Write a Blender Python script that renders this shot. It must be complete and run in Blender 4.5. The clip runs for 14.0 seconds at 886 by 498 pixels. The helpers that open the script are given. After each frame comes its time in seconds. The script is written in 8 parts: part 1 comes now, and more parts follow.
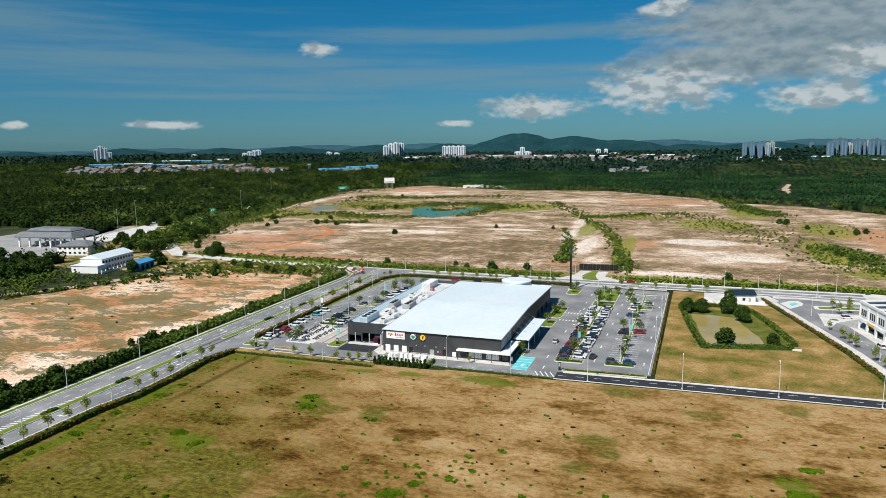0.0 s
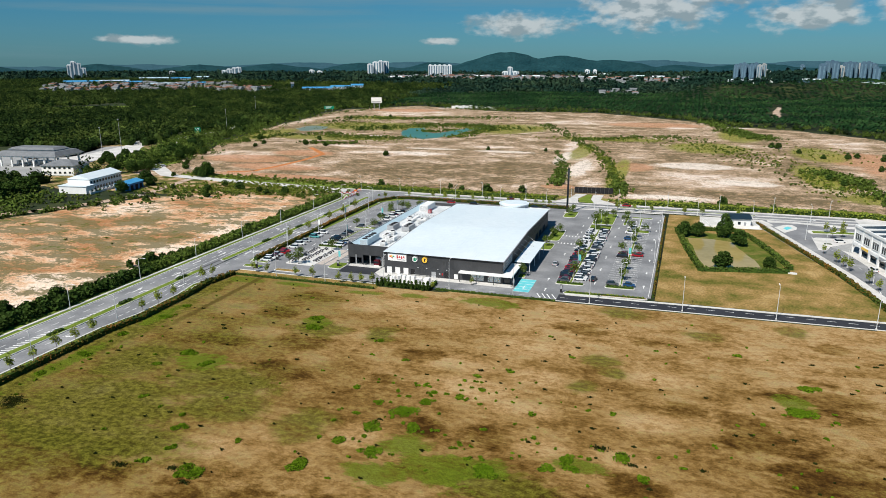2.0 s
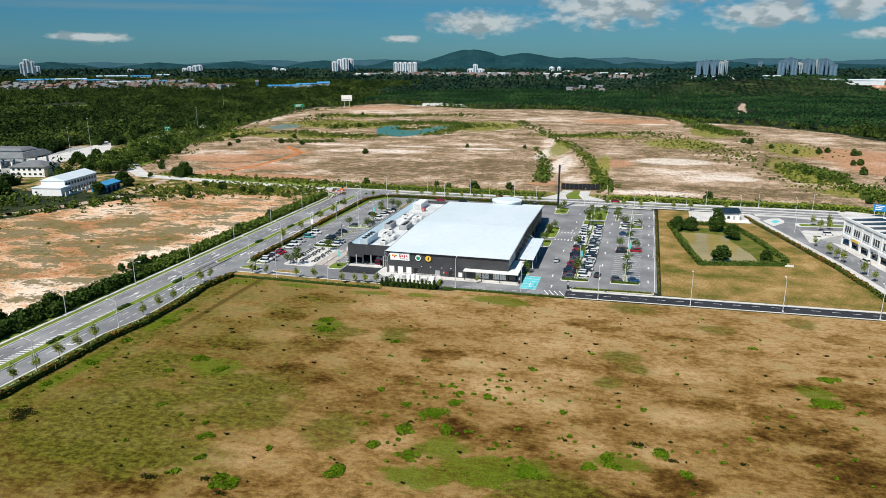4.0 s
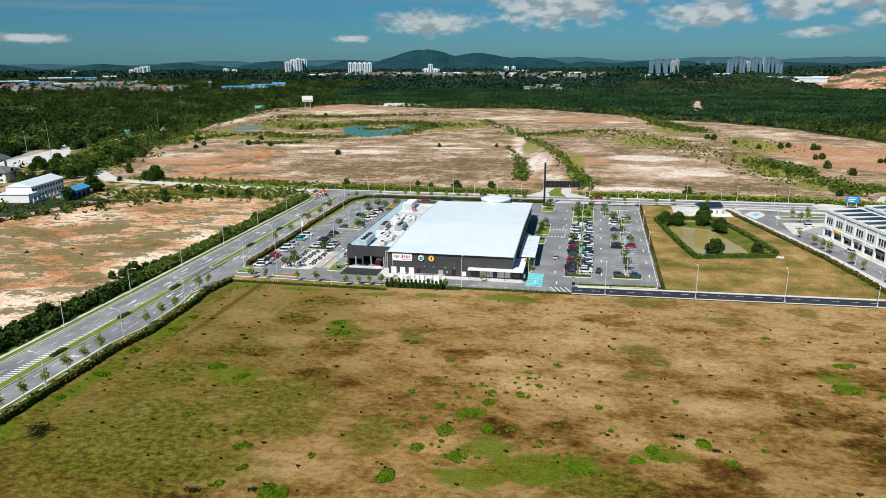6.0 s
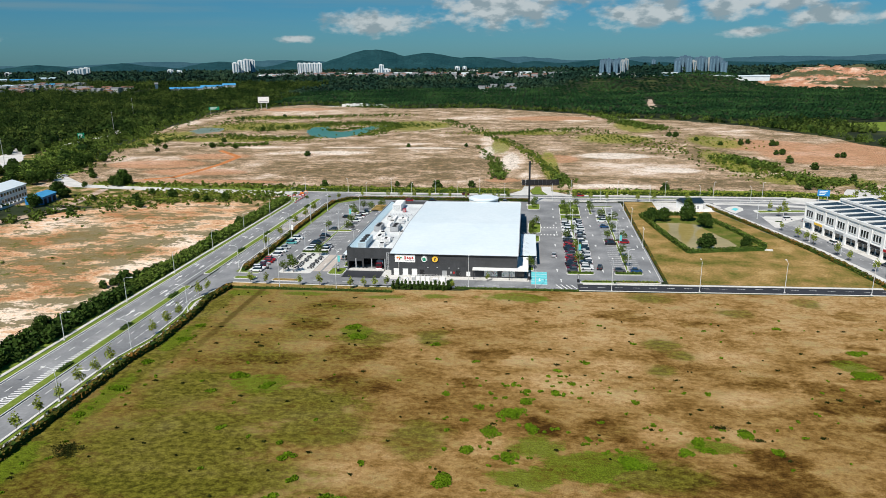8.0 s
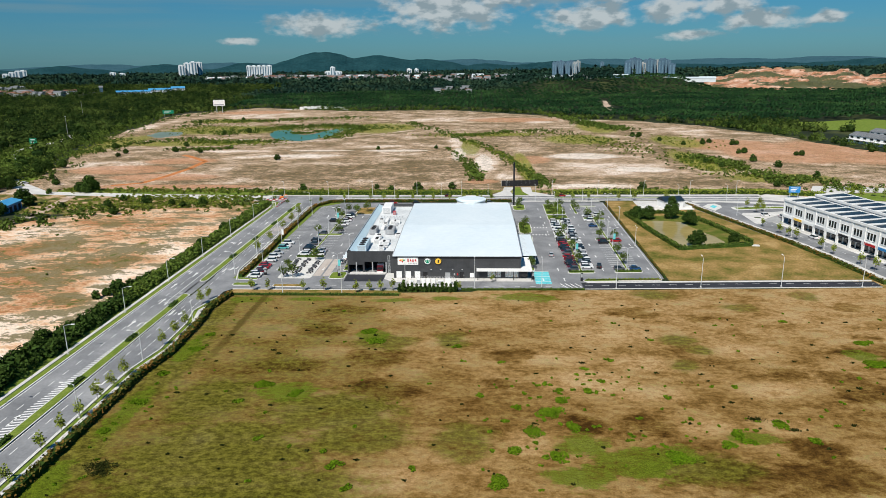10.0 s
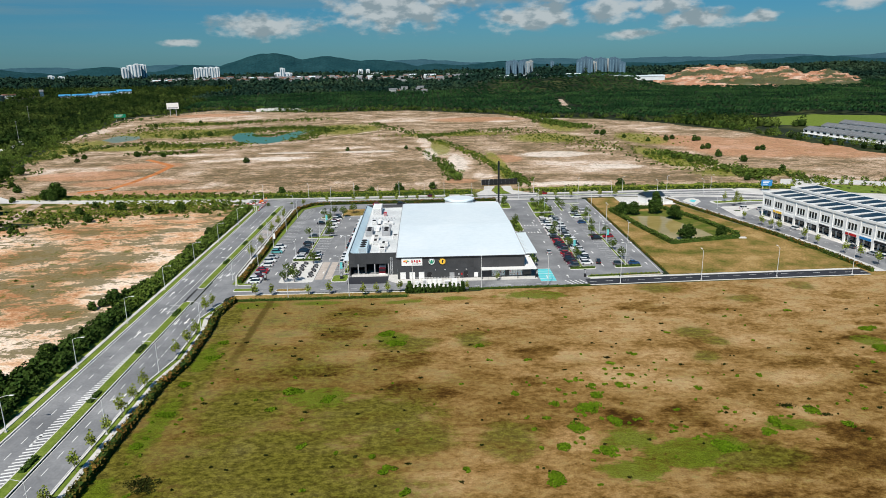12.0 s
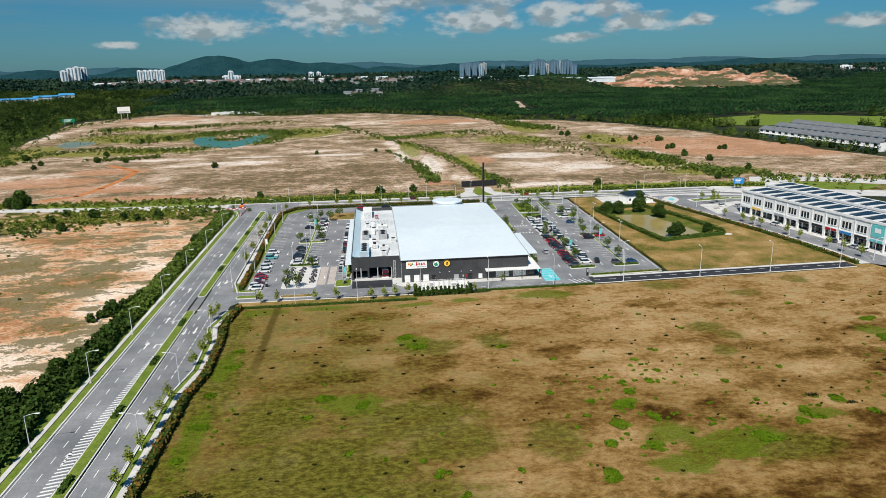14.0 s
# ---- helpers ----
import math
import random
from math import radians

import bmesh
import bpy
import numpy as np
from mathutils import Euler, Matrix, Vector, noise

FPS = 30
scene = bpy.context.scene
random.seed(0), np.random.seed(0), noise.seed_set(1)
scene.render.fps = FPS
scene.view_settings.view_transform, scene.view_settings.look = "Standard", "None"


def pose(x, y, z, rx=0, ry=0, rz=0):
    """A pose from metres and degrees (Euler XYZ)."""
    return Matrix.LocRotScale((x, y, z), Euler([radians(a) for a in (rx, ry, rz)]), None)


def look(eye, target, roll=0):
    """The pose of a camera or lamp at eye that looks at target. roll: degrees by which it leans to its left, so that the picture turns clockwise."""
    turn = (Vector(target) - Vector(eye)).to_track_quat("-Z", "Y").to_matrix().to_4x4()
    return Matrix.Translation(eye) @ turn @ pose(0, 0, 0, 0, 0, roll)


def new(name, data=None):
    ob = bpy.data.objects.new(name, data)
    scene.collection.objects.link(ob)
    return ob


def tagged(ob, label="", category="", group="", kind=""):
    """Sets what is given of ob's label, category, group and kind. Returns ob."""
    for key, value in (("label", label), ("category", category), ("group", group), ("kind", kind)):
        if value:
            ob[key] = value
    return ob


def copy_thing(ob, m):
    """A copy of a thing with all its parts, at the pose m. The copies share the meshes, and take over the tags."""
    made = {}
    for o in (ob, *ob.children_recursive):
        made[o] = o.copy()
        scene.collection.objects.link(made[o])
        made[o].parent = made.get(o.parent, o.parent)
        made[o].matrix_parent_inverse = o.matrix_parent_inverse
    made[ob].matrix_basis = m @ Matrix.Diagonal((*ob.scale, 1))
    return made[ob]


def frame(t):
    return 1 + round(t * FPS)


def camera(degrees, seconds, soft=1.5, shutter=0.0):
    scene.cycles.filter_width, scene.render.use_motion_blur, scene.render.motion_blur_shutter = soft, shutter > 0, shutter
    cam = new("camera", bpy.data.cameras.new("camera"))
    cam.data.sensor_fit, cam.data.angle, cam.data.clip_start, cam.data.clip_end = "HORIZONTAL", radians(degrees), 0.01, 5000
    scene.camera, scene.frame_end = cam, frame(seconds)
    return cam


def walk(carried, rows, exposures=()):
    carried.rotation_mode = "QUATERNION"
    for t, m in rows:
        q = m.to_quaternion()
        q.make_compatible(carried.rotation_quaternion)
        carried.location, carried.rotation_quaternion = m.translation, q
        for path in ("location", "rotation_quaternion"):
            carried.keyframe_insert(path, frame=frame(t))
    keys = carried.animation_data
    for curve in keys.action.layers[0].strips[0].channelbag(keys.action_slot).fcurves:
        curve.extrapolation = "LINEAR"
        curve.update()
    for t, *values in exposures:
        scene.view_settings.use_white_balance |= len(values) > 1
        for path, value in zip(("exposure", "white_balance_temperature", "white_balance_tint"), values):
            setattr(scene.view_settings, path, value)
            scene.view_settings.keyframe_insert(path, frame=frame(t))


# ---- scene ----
PATH = [
    (0, (98.159, -210.704, 71.777), (97.493, -208.844, 71.47), -0.72),
    (0.5, (96.945, -210.864, 71.774), (96.294, -209.031, 71.308), -0.27),
    (1, (95.619, -211.078, 71.754), (94.981, -209.255, 71.238), -0.18),
    (1.5, (93.982, -211.315, 71.717), (93.359, -209.49, 71.189), -0.1),
    (2, (91.876, -211.555, 71.672), (91.268, -209.724, 71.142), -0.16),
    (2.5, (89.201, -211.83, 71.622), (88.613, -209.994, 71.092), -0.16),
    (3, (85.902, -212.218, 71.559), (85.338, -210.374, 71.026), -0.19),
    (5.5, (66.511, -215.446, 70.935), (66.098, -213.564, 70.398), -0.36),
    (6, (62.398, -216.077, 70.884), (62.019, -214.188, 70.347), -0.46),
    (6.5, (58.087, -216.63, 70.846), (57.744, -214.735, 70.308), -0.48),
    (7, (53.612, -217.042, 70.839), (53.304, -215.141, 70.301), -0.56),
    (7.5, (49.095, -217.352, 70.831), (48.823, -215.445, 70.294), -0.6),
    (8, (44.641, -217.594, 70.82), (44.405, -215.682, 70.282), -0.61),
    (10.5, (22.86, -218.397, 70.626), (22.801, -216.47, 70.093), -0.78),
    (11, (18.505, -218.329, 70.606), (18.48, -216.402, 70.072), -0.95),
    (11.5, (14.174, -218.125, 70.596), (14.186, -216.198, 70.061), -0.96),
    (12, (9.854, -217.844, 70.598), (9.902, -215.918, 70.064), -1.05),
    (12.5, (5.515, -217.524, 70.615), (5.599, -215.598, 70.083), -1.06),
    (13, (1.098, -217.156, 70.646), (1.218, -215.232, 70.112), -1.15),
    (13.5, (-3.4, -216.739, 70.678), (-3.244, -214.817, 70.144), -1.17),
    (14, (-7.968, -216.273, 70.713), (-7.775, -214.355, 70.183), -1.09),
]
LENS = 66.0
cam = camera(LENS, 14.0, soft=0.6)
walk(cam, [(t, look(eye, target, roll)) for t, eye, target, roll in PATH], [(0.0, 0.18), (7.0, 0.17), (10.3, 0.11), (14.0, 0.07)])

# ---- light ----
SUN_UP, SUN_FROM = 48.5, 200.5      # degrees above the horizon; bearing in the plan, clockwise from +y
sun_way = Vector((math.sin(radians(SUN_FROM)) * math.cos(radians(SUN_UP)),
                  math.cos(radians(SUN_FROM)) * math.cos(radians(SUN_UP)), math.sin(radians(SUN_UP))))
sun = new("sun", bpy.data.lights.new("sun", "SUN"))
sun.data.energy, sun.data.angle, sun.data.color = 5.0, radians(0.53), (1.0, 0.95, 0.87)
sun.matrix_world = look(sun_way * 500, (0, 0, 0))


class Net:
    """Short-hand for building a node tree."""

    def __init__(self, tree):
        self.tree = tree
        tree.nodes.clear()

    def add(self, kind, ins=(), **settings):
        node = self.tree.nodes.new(kind)
        for key, value in settings.items():
            setattr(node, key, value)
        for key, value in dict(ins).items():
            self.put(node.inputs[key], value)
        return node

    def put(self, socket, value):
        if isinstance(value, bpy.types.NodeSocket):
            self.tree.links.new(value, socket)
        else:
            socket.default_value = value

    def math(self, op, a, b=0.0, clamp=False):
        return self.add("ShaderNodeMath", {0: a, 1: b}, operation=op, use_clamp=clamp).outputs[0]

    def mix(self, fac, a, b, blend="MIX"):
        return self.add("ShaderNodeMix", {0: fac, 6: a, 7: b}, data_type="RGBA", blend_type=blend).outputs[2]

    def scaled(self, vec, by):
        return self.add("ShaderNodeVectorMath", {0: vec, 1: by}, operation="MULTIPLY").outputs[0]

    def noise(self, vec, scale, detail=4.0, rough=0.55):
        return self.add("ShaderNodeTexNoise", {"Vector": vec, "Scale": scale, "Detail": detail, "Roughness": rough}).outputs[0]

    def step(self, v, lo, hi):
        return self.add("ShaderNodeMapRange", {0: v, 1: lo, 2: hi}, interpolation_type="SMOOTHSTEP").outputs[0]

    def blob(self, pos, x, y, rx, ry, warp, amount=0.7):
        """1 in the middle of an uneven oval patch round (x, y), falling to 0 at its rim."""
        off = self.add("ShaderNodeVectorMath", {0: pos, 1: (x, y, 0)}, operation="SUBTRACT").outputs[0]
        far = self.add("ShaderNodeVectorMath", {0: self.scaled(off, (1 / rx, 1 / ry, 0))}, operation="LENGTH").outputs[1]
        return self.step(self.math("ADD", far, self.math("MULTIPLY", self.math("SUBTRACT", warp, 0.5), amount * 2)), 1.15, 0.55)


def rgba(c):
    return (c[0], c[1], c[2], 1.0)


def lay(x, y):
    """From the drawn plan to the ground: the plan opens out northwards, and the eastern lots lie slightly askew."""
    n = np.maximum(y, 0.0)
    d = np.minimum(n, 1300.0) + 216.0
    far = n + 216.0 + d / (1 - d * 0.000092 * (1 - np.exp(-np.minimum(n, 1300.0) / 230.0))) - d
    k = far / (n + 216.0)
    askew = 0.05 * np.clip(x - 60.0, 0, 65) * np.clip(1 - n / 80.0, 0, 1)
    return x * k + 120.0 * (k - 1), np.where(y > 0, far - 216.0, y) + askew


def laid(pts):
    return [tuple(float(v) for v in lay(p[0], p[1])) for p in pts]


world = bpy.data.worlds.new("sky")
scene.world = world
world.use_nodes = True
w = Net(world.node_tree)
sky = w.add("ShaderNodeTexSky", sky_type="NISHITA", sun_disc=False, sun_elevation=radians(SUN_UP),
            sun_rotation=radians(SUN_FROM), air_density=1.0, dust_density=0.25, ozone_density=3.0)
way = w.add("ShaderNodeTexCoord").outputs["Generated"]
sep = w.add("ShaderNodeSeparateXYZ", {0: way})
bearing, height = w.math("ARCTAN2", sep.outputs[0], sep.outputs[1]), sep.outputs[2]


def drift(along, up, east_shift, up_shift):
    """Sky coordinates: bearing and height, stretched and shifted."""
    return w.add("ShaderNodeCombineXYZ", {0: w.math("ADD", w.math("MULTIPLY", bearing, along), east_shift), 1: w.math("ADD", w.math("MULTIPLY", height, up), up_shift)}).outputs[0]


def heap(at, up, wide, tall):
    """1 in the middle of a cloud at that bearing and height (radians, sine), 0 at its rim, below 0 outside."""
    off = w.add("ShaderNodeCombineXYZ", {0: w.math("DIVIDE", w.math("SUBTRACT", bearing, at), wide), 1: w.math("DIVIDE", w.math("SUBTRACT", height, up), tall)}).outputs[0]
    return w.math("SUBTRACT", 1.0, w.add("ShaderNodeVectorMath", {0: off}, operation="LENGTH").outputs["Value"])


def heaps(places):
    out = -1.0
    for at, up, wide, tall in places:
        out = w.math("MAXIMUM", out, heap(at, up, wide, tall))
    return out


CUMULUS = [(-.039, .069, .090, .028), (-.215, .048, .066, .016), (.147, .053, .060, .016), (.208, .097, .055, .018), (-.035, .174, .034, .010), (-.518, .130, .026, .009),
           (-.717, .029, .046, .006), (-.896, .029, .018, .005), (-.32, .028, .022, .005), (.17, .057, .046, .018), (.263, .063, .040, .018), (.327, .066, .038, .013),
           (.372, .046, .050, .012), (.447, .047, .020, .008), (.549, .061, .028, .010), (.634, .039, .032, .008), (.283, .029, .036, .006), (-.044, .080, .075, .014), (.75, .07, .05, .02)]
DECK = [(.13, .150, .17, .045), (.09, .104, .15, .026), (.30, .17, .2, .05), (.45, .12, .12, .03)]
CIRRUS = [(-.72, .112, .42, .020), (-.45, .094, .42, .017), (-.15, .083, .30, .012), (-.7, .066, .22, .006), (-.25, .150, .3, .012), (-1.0, .15, .3, .03)]
puffs = w.noise(drift(34.0, 66.0, 3.1, 0.4), 1.0, 6.0, 0.52)
above = w.noise(drift(34.0, 66.0, 3.1, 0.85), 1.0, 4.0, 0.50)
veil = w.noise(drift(3.2, 46.0, 5.0, 1.0), 1.0, 7.0, 0.64)
ragged_sky = w.math("MULTIPLY", w.math("SUBTRACT", puffs, 0.5), 2.3)
lumps = w.step(w.math("ADD", heaps(CUMULUS), w.math("ADD", ragged_sky, 0.30)), 0.0, 0.80)
deck = w.math("MULTIPLY", w.step(w.math("ADD", heaps(DECK), w.math("ADD", w.math("MULTIPLY", ragged_sky, .45), w.math("MULTIPLY", w.math("SUBTRACT", veil, .5), 2.0))), -0.55, 0.40), 0.90)
streaks = w.math("MULTIPLY", w.step(w.math("ADD", heaps(CIRRUS), w.math("MULTIPLY", w.math("SUBTRACT", veil, .5), 3.0)), -0.5, 1.0), 0.55)
wisps = w.math("MULTIPLY", w.step(veil, 0.46, 0.8), 0.22)
tint = w.mix(1.0, sky.outputs[0], w.mix(w.step(height, 0.0, 0.22), (0.25, 0.60, 0.90, 1), (0.07, 0.68, 0.97, 1)), "MULTIPLY")
thin = w.mix(w.math("MAXIMUM", streaks, wisps), tint, (2.7, 4.5, 5.3, 1))
thick = w.mix(w.step(above, 0.44, 0.60), (8.2, 9.0, 9.2, 1), (4.2, 5.3, 5.8, 1))
cloud = w.mix(deck, thin, w.mix(w.step(w.math("ADD", above, w.math("MULTIPLY", veil, .6)), 0.62, 1.05), (4.9, 5.9, 6.2, 1), (2.5, 3.6, 4.2, 1)))
cloud = w.mix(w.math("MULTIPLY", lumps, 0.9), cloud, thick)
back = w.add("ShaderNodeBackground", {0: cloud, 1: 0.057})
w.tree.links.new(back.outputs[0], w.add("ShaderNodeOutputWorld").inputs[0])


# ---- materials ----


def material(name, stops, scale=0.5, grain=12.0, rough=0.85, bump=0.0, metal=0.0, spec=0.3, stretch=(1, 1, 1),
             island=0.0, per_object=0.0, fine=0.25, coords="world", extra=None):
    """A two-scale procedural surface: a soft colour drift between stops, finer grain over it, and relief."""
    m = bpy.data.materials.new(name)
    m.use_nodes = True
    n = Net(m.node_tree)
    if coords == "world":
        pos = n.add("ShaderNodeNewGeometry").outputs["Position"]
    else:
        pos = n.add("ShaderNodeTexCoord").outputs["Object"]
    vec = n.scaled(pos, stretch)
    drift = n.noise(vec, scale, 5.0, 0.6)
    ramp = n.add("ShaderNodeValToRGB", {0: drift})
    while len(ramp.color_ramp.elements) < len(stops):
        ramp.color_ramp.elements.new(0.5)
    for e, (at, c) in zip(ramp.color_ramp.elements, stops):
        e.position, e.color = at, rgba(c)
    colour = ramp.outputs[0]
    small = n.noise(vec, scale * grain, 3.0, 0.6)
    light = n.add("ShaderNodeMapRange", {0: small, 1: 0.25, 2: 0.75, 3: 1 - fine, 4: 1 + fine}).outputs[0]
    colour = n.mix(1.0, colour, n.add("ShaderNodeCombineXYZ", {0: light, 1: light, 2: light}).outputs[0], "MULTIPLY")
    if extra:
        colour = extra(n, pos, colour)
    if island:
        r = n.add("ShaderNodeNewGeometry").outputs["Random Per Island"]
        v = n.add("ShaderNodeMapRange", {0: r, 3: 1 - island, 4: 1 + island}).outputs[0]
        colour = n.mix(1.0, colour, n.add("ShaderNodeCombineXYZ", {0: v, 1: v, 2: v}).outputs[0], "MULTIPLY")
    if per_object:
        r = n.add("ShaderNodeObjectInfo").outputs["Random"]
        v = n.add("ShaderNodeMapRange", {0: r, 3: 1 - per_object, 4: 1 + per_object}).outputs[0]
        colour = n.mix(1.0, colour, n.add("ShaderNodeCombineXYZ", {0: v, 1: v, 2: v}).outputs[0], "MULTIPLY")
    bsdf = n.add("ShaderNodeBsdfPrincipled", {"Base Color": colour, "Roughness": rough, "Metallic": metal, "Specular IOR Level": spec})
    if bump:
        b = n.add("ShaderNodeBump", {"Height": small, "Strength": 0.6, "Distance": bump})
        n.put(bsdf.inputs["Normal"], b.outputs[0])
    n.tree.links.new(bsdf.outputs[0], n.add("ShaderNodeOutputMaterial").inputs[0])
    return m


def grey3(n, v):
    return n.add("ShaderNodeCombineXYZ", {0: v, 1: v, 2: v}).outputs[0]


def blobs(n, pos, warp, amount, places):
    """The union of soft ovals on the ground."""
    out = None
    for x, y, rx, ry in places:
        (x, y), (_, y1) = laid([(x, y), (x, y + ry)])
        ry = y1 - y
        g = n.blob(pos, x, y, rx, ry, warp, amount)
        out = g if out is None else n.math("MAXIMUM", out, g)
    return out


def ramped(n, fac, stops):
    ramp = n.add("ShaderNodeValToRGB", {0: fac})
    while len(ramp.color_ramp.elements) < len(stops):
        ramp.color_ramp.elements.new(0.5)
    for e, (at, c) in zip(ramp.color_ramp.elements, stops):
        e.position, e.color = at, rgba(c)
    return ramp.outputs[0]


STRAW = [(63, -48, 14, 6), (46, -64, 12, 5), (66, -81, 9, 5), (38, -102, 5, 5), (92, -81, 9, 5), (53, -76, 12, 7), (67, -66, 8, 5), (73, -96, 7, 4), (88, -96, 7, 4), (94, -60, 11, 5),
         (-26, -102, 3, 3), (10, -115, 8, 5), (-40, -78, 4, 8), (11, -72, 7, 6), (-32, -62, 8, 6), (-11, -61, 9, 5), (-29, -47, 12, 6), (7, -34, 8, 5), (20, -28, 10, 4)]
SCORCHED = [(37, -62, 6, 5), (33, -77, 4, 3), (50, -94, 4, 4), (99, -72, 5, 5), (91, -105, 6, 5), (73, -113, 10, 7), (90, -114, 13, 7), (90, -38, 4, 3), (136, -30, 5, 4), (54, -15, 7, 6),
            (73, -32, 7, 5), (112, -81, 7, 10), (62, -95, 6, 4), (-15, -46, 7, 6), (3, -64, 9, 5), (6, -82, 9, 6), (-18, -68, 9, 4), (-10, -31, 12, 4), (130, -60, 12, 7), (-30, -125, 40, 9), (126, -95, 14, 12), (60, -128, 50, 7)]
OLIVE = [(80, -52, 6, 5), (84, -59, 4, 4), (77, -68, 4, 4), (82, -17, 8, 5), (25, -102, 7, 8), (21, -53, 5, 6), (67, -110, 13, 6), (104, -29, 6, 4), (128, -20, 5, 5), (-2, -91, 16, 10),
         (-20, -107, 20, 12), (5, -100, 12, 7), (4, -54, 9, 6), (-47, -112, 5, 16), (-46, -68, 5, 24), (-47, -35, 3, 14), (-12, -118, 26, 8), (-30, -86, 9, 10)]
LUSH = [(-24, -21, 9, 2.4), (2, -22, 8, 2.2), (18, -20, 6, 2.4), (-42, -22, 8, 3.5), (48, -103, 7, 5), (57, -108, 10, 7), (46, -113, 8, 5), (65, -106, 5, 4), (42, -19, 13, 5), (-15, -82, 9, 5), (-46, -60, 3, 12), (-46, -92, 3, 14), (-48, -118, 4, 10), (80, -100, 7, 3), (122, -64, 5, 4), (0, -50, 6, 4)]


def field_colours(n, pos, colour):
    """Dry tan turf, rust-brown scorched stretches, and greener ground in soft uneven patches."""
    drawn = n.scaled(pos, (0.6, 1.0, 1.0))
    wide, mid = n.noise(drawn, 0.035, 5.0, 0.6), n.noise(drawn, 0.16, 7.0, 0.68)
    small, fine = n.noise(n.scaled(pos, (0.75, 1.0, 1.0)), 0.8, 7.0, 0.76), n.noise(pos, 4.2, 4.0, 0.78)
    tone = n.math("ADD", n.math("MULTIPLY", wide, .22), n.math("ADD", n.math("MULTIPLY", mid, .48), n.math("MULTIPLY", small, .32)))
    north = n.step(n.math("ADD", n.add("ShaderNodeSeparateXYZ", {0: pos}).outputs[1], n.math("MULTIPLY", mid, 30.0)), -62.0, -18.0)
    tone = n.math("ADD", n.math("ADD", tone, n.math("MULTIPLY", north, .045)), n.math("MULTIPLY", blobs(n, pos, mid, 1.3, STRAW), .06))
    tone = n.math("SUBTRACT", tone, n.math("MULTIPLY", blobs(n, pos, mid, 1.3, SCORCHED), .075))
    colour = ramped(n, tone, ((.36, (0.048, 0.022, 0.004)), (.43, (0.118, 0.062, 0.013)), (.50, (0.215, 0.124, 0.036)), (.56, (0.335, 0.203, 0.080)), (.66, (0.52, 0.365, 0.19))))
    western = n.step(n.math("ADD", n.add("ShaderNodeSeparateXYZ", {0: pos}).outputs[0], n.math("MULTIPLY", wide, 60.0)), 70.0, -10.0)
    dull = n.step(n.math("ADD", n.math("MULTIPLY", blobs(n, pos, mid, 1.4, OLIVE), .17), n.math("ADD", n.math("MULTIPLY", western, .13), n.math("ADD", n.math("MULTIPLY", mid, .55), n.math("MULTIPLY", small, .45)))), .48, .74)
    colour = n.mix(n.math("MULTIPLY", dull, .85), colour, n.mix(n.step(small, .38, .62), (0.048, 0.052, 0.005, 1), (0.140, 0.138, 0.015, 1)))
    fresh = n.step(n.math("ADD", n.math("MULTIPLY", blobs(n, pos, mid, 1.5, LUSH), .23), n.math("ADD", n.math("MULTIPLY", mid, .45), n.math("MULTIPLY", small, .55))), .57, .74)
    colour = n.mix(n.math("MULTIPLY", fresh, .8), colour, n.mix(n.step(fine, .35, .65), (0.050, 0.085, 0.004, 1), (0.130, 0.180, 0.010, 1)))
    xyz = n.add("ShaderNodeSeparateXYZ", {0: pos})
    track = n.math("ABSOLUTE", n.math("ADD", xyz.outputs[0], n.math("ADD", n.math("MULTIPLY", n.math("SUBTRACT", mid, .5), 3.0), 38.5)))
    track = n.math("MULTIPLY", n.step(track, 1.5, .5), n.step(xyz.outputs[1], -75.0, -48.0))
    colour = n.mix(n.math("MULTIPLY", track, .75), colour, (0.075, 0.052, 0.010, 1))
    specks = n.step(n.noise(pos, 0.9, 3.0, .6), .665, .70)
    colour = n.mix(n.math("MULTIPLY", specks, .5), colour, n.mix(mid, (0.022, 0.022, 0.004, 1), (0.060, 0.045, 0.009, 1)))
    grain = n.add("ShaderNodeMapRange", {0: n.math("ADD", n.math("MULTIPLY", fine, .6), n.math("MULTIPLY", small, .4)), 1: .32, 2: .68, 3: .48, 4: 1.42}).outputs[0]
    return n.mix(1.0, colour, grey3(n, grain), "MULTIPLY")


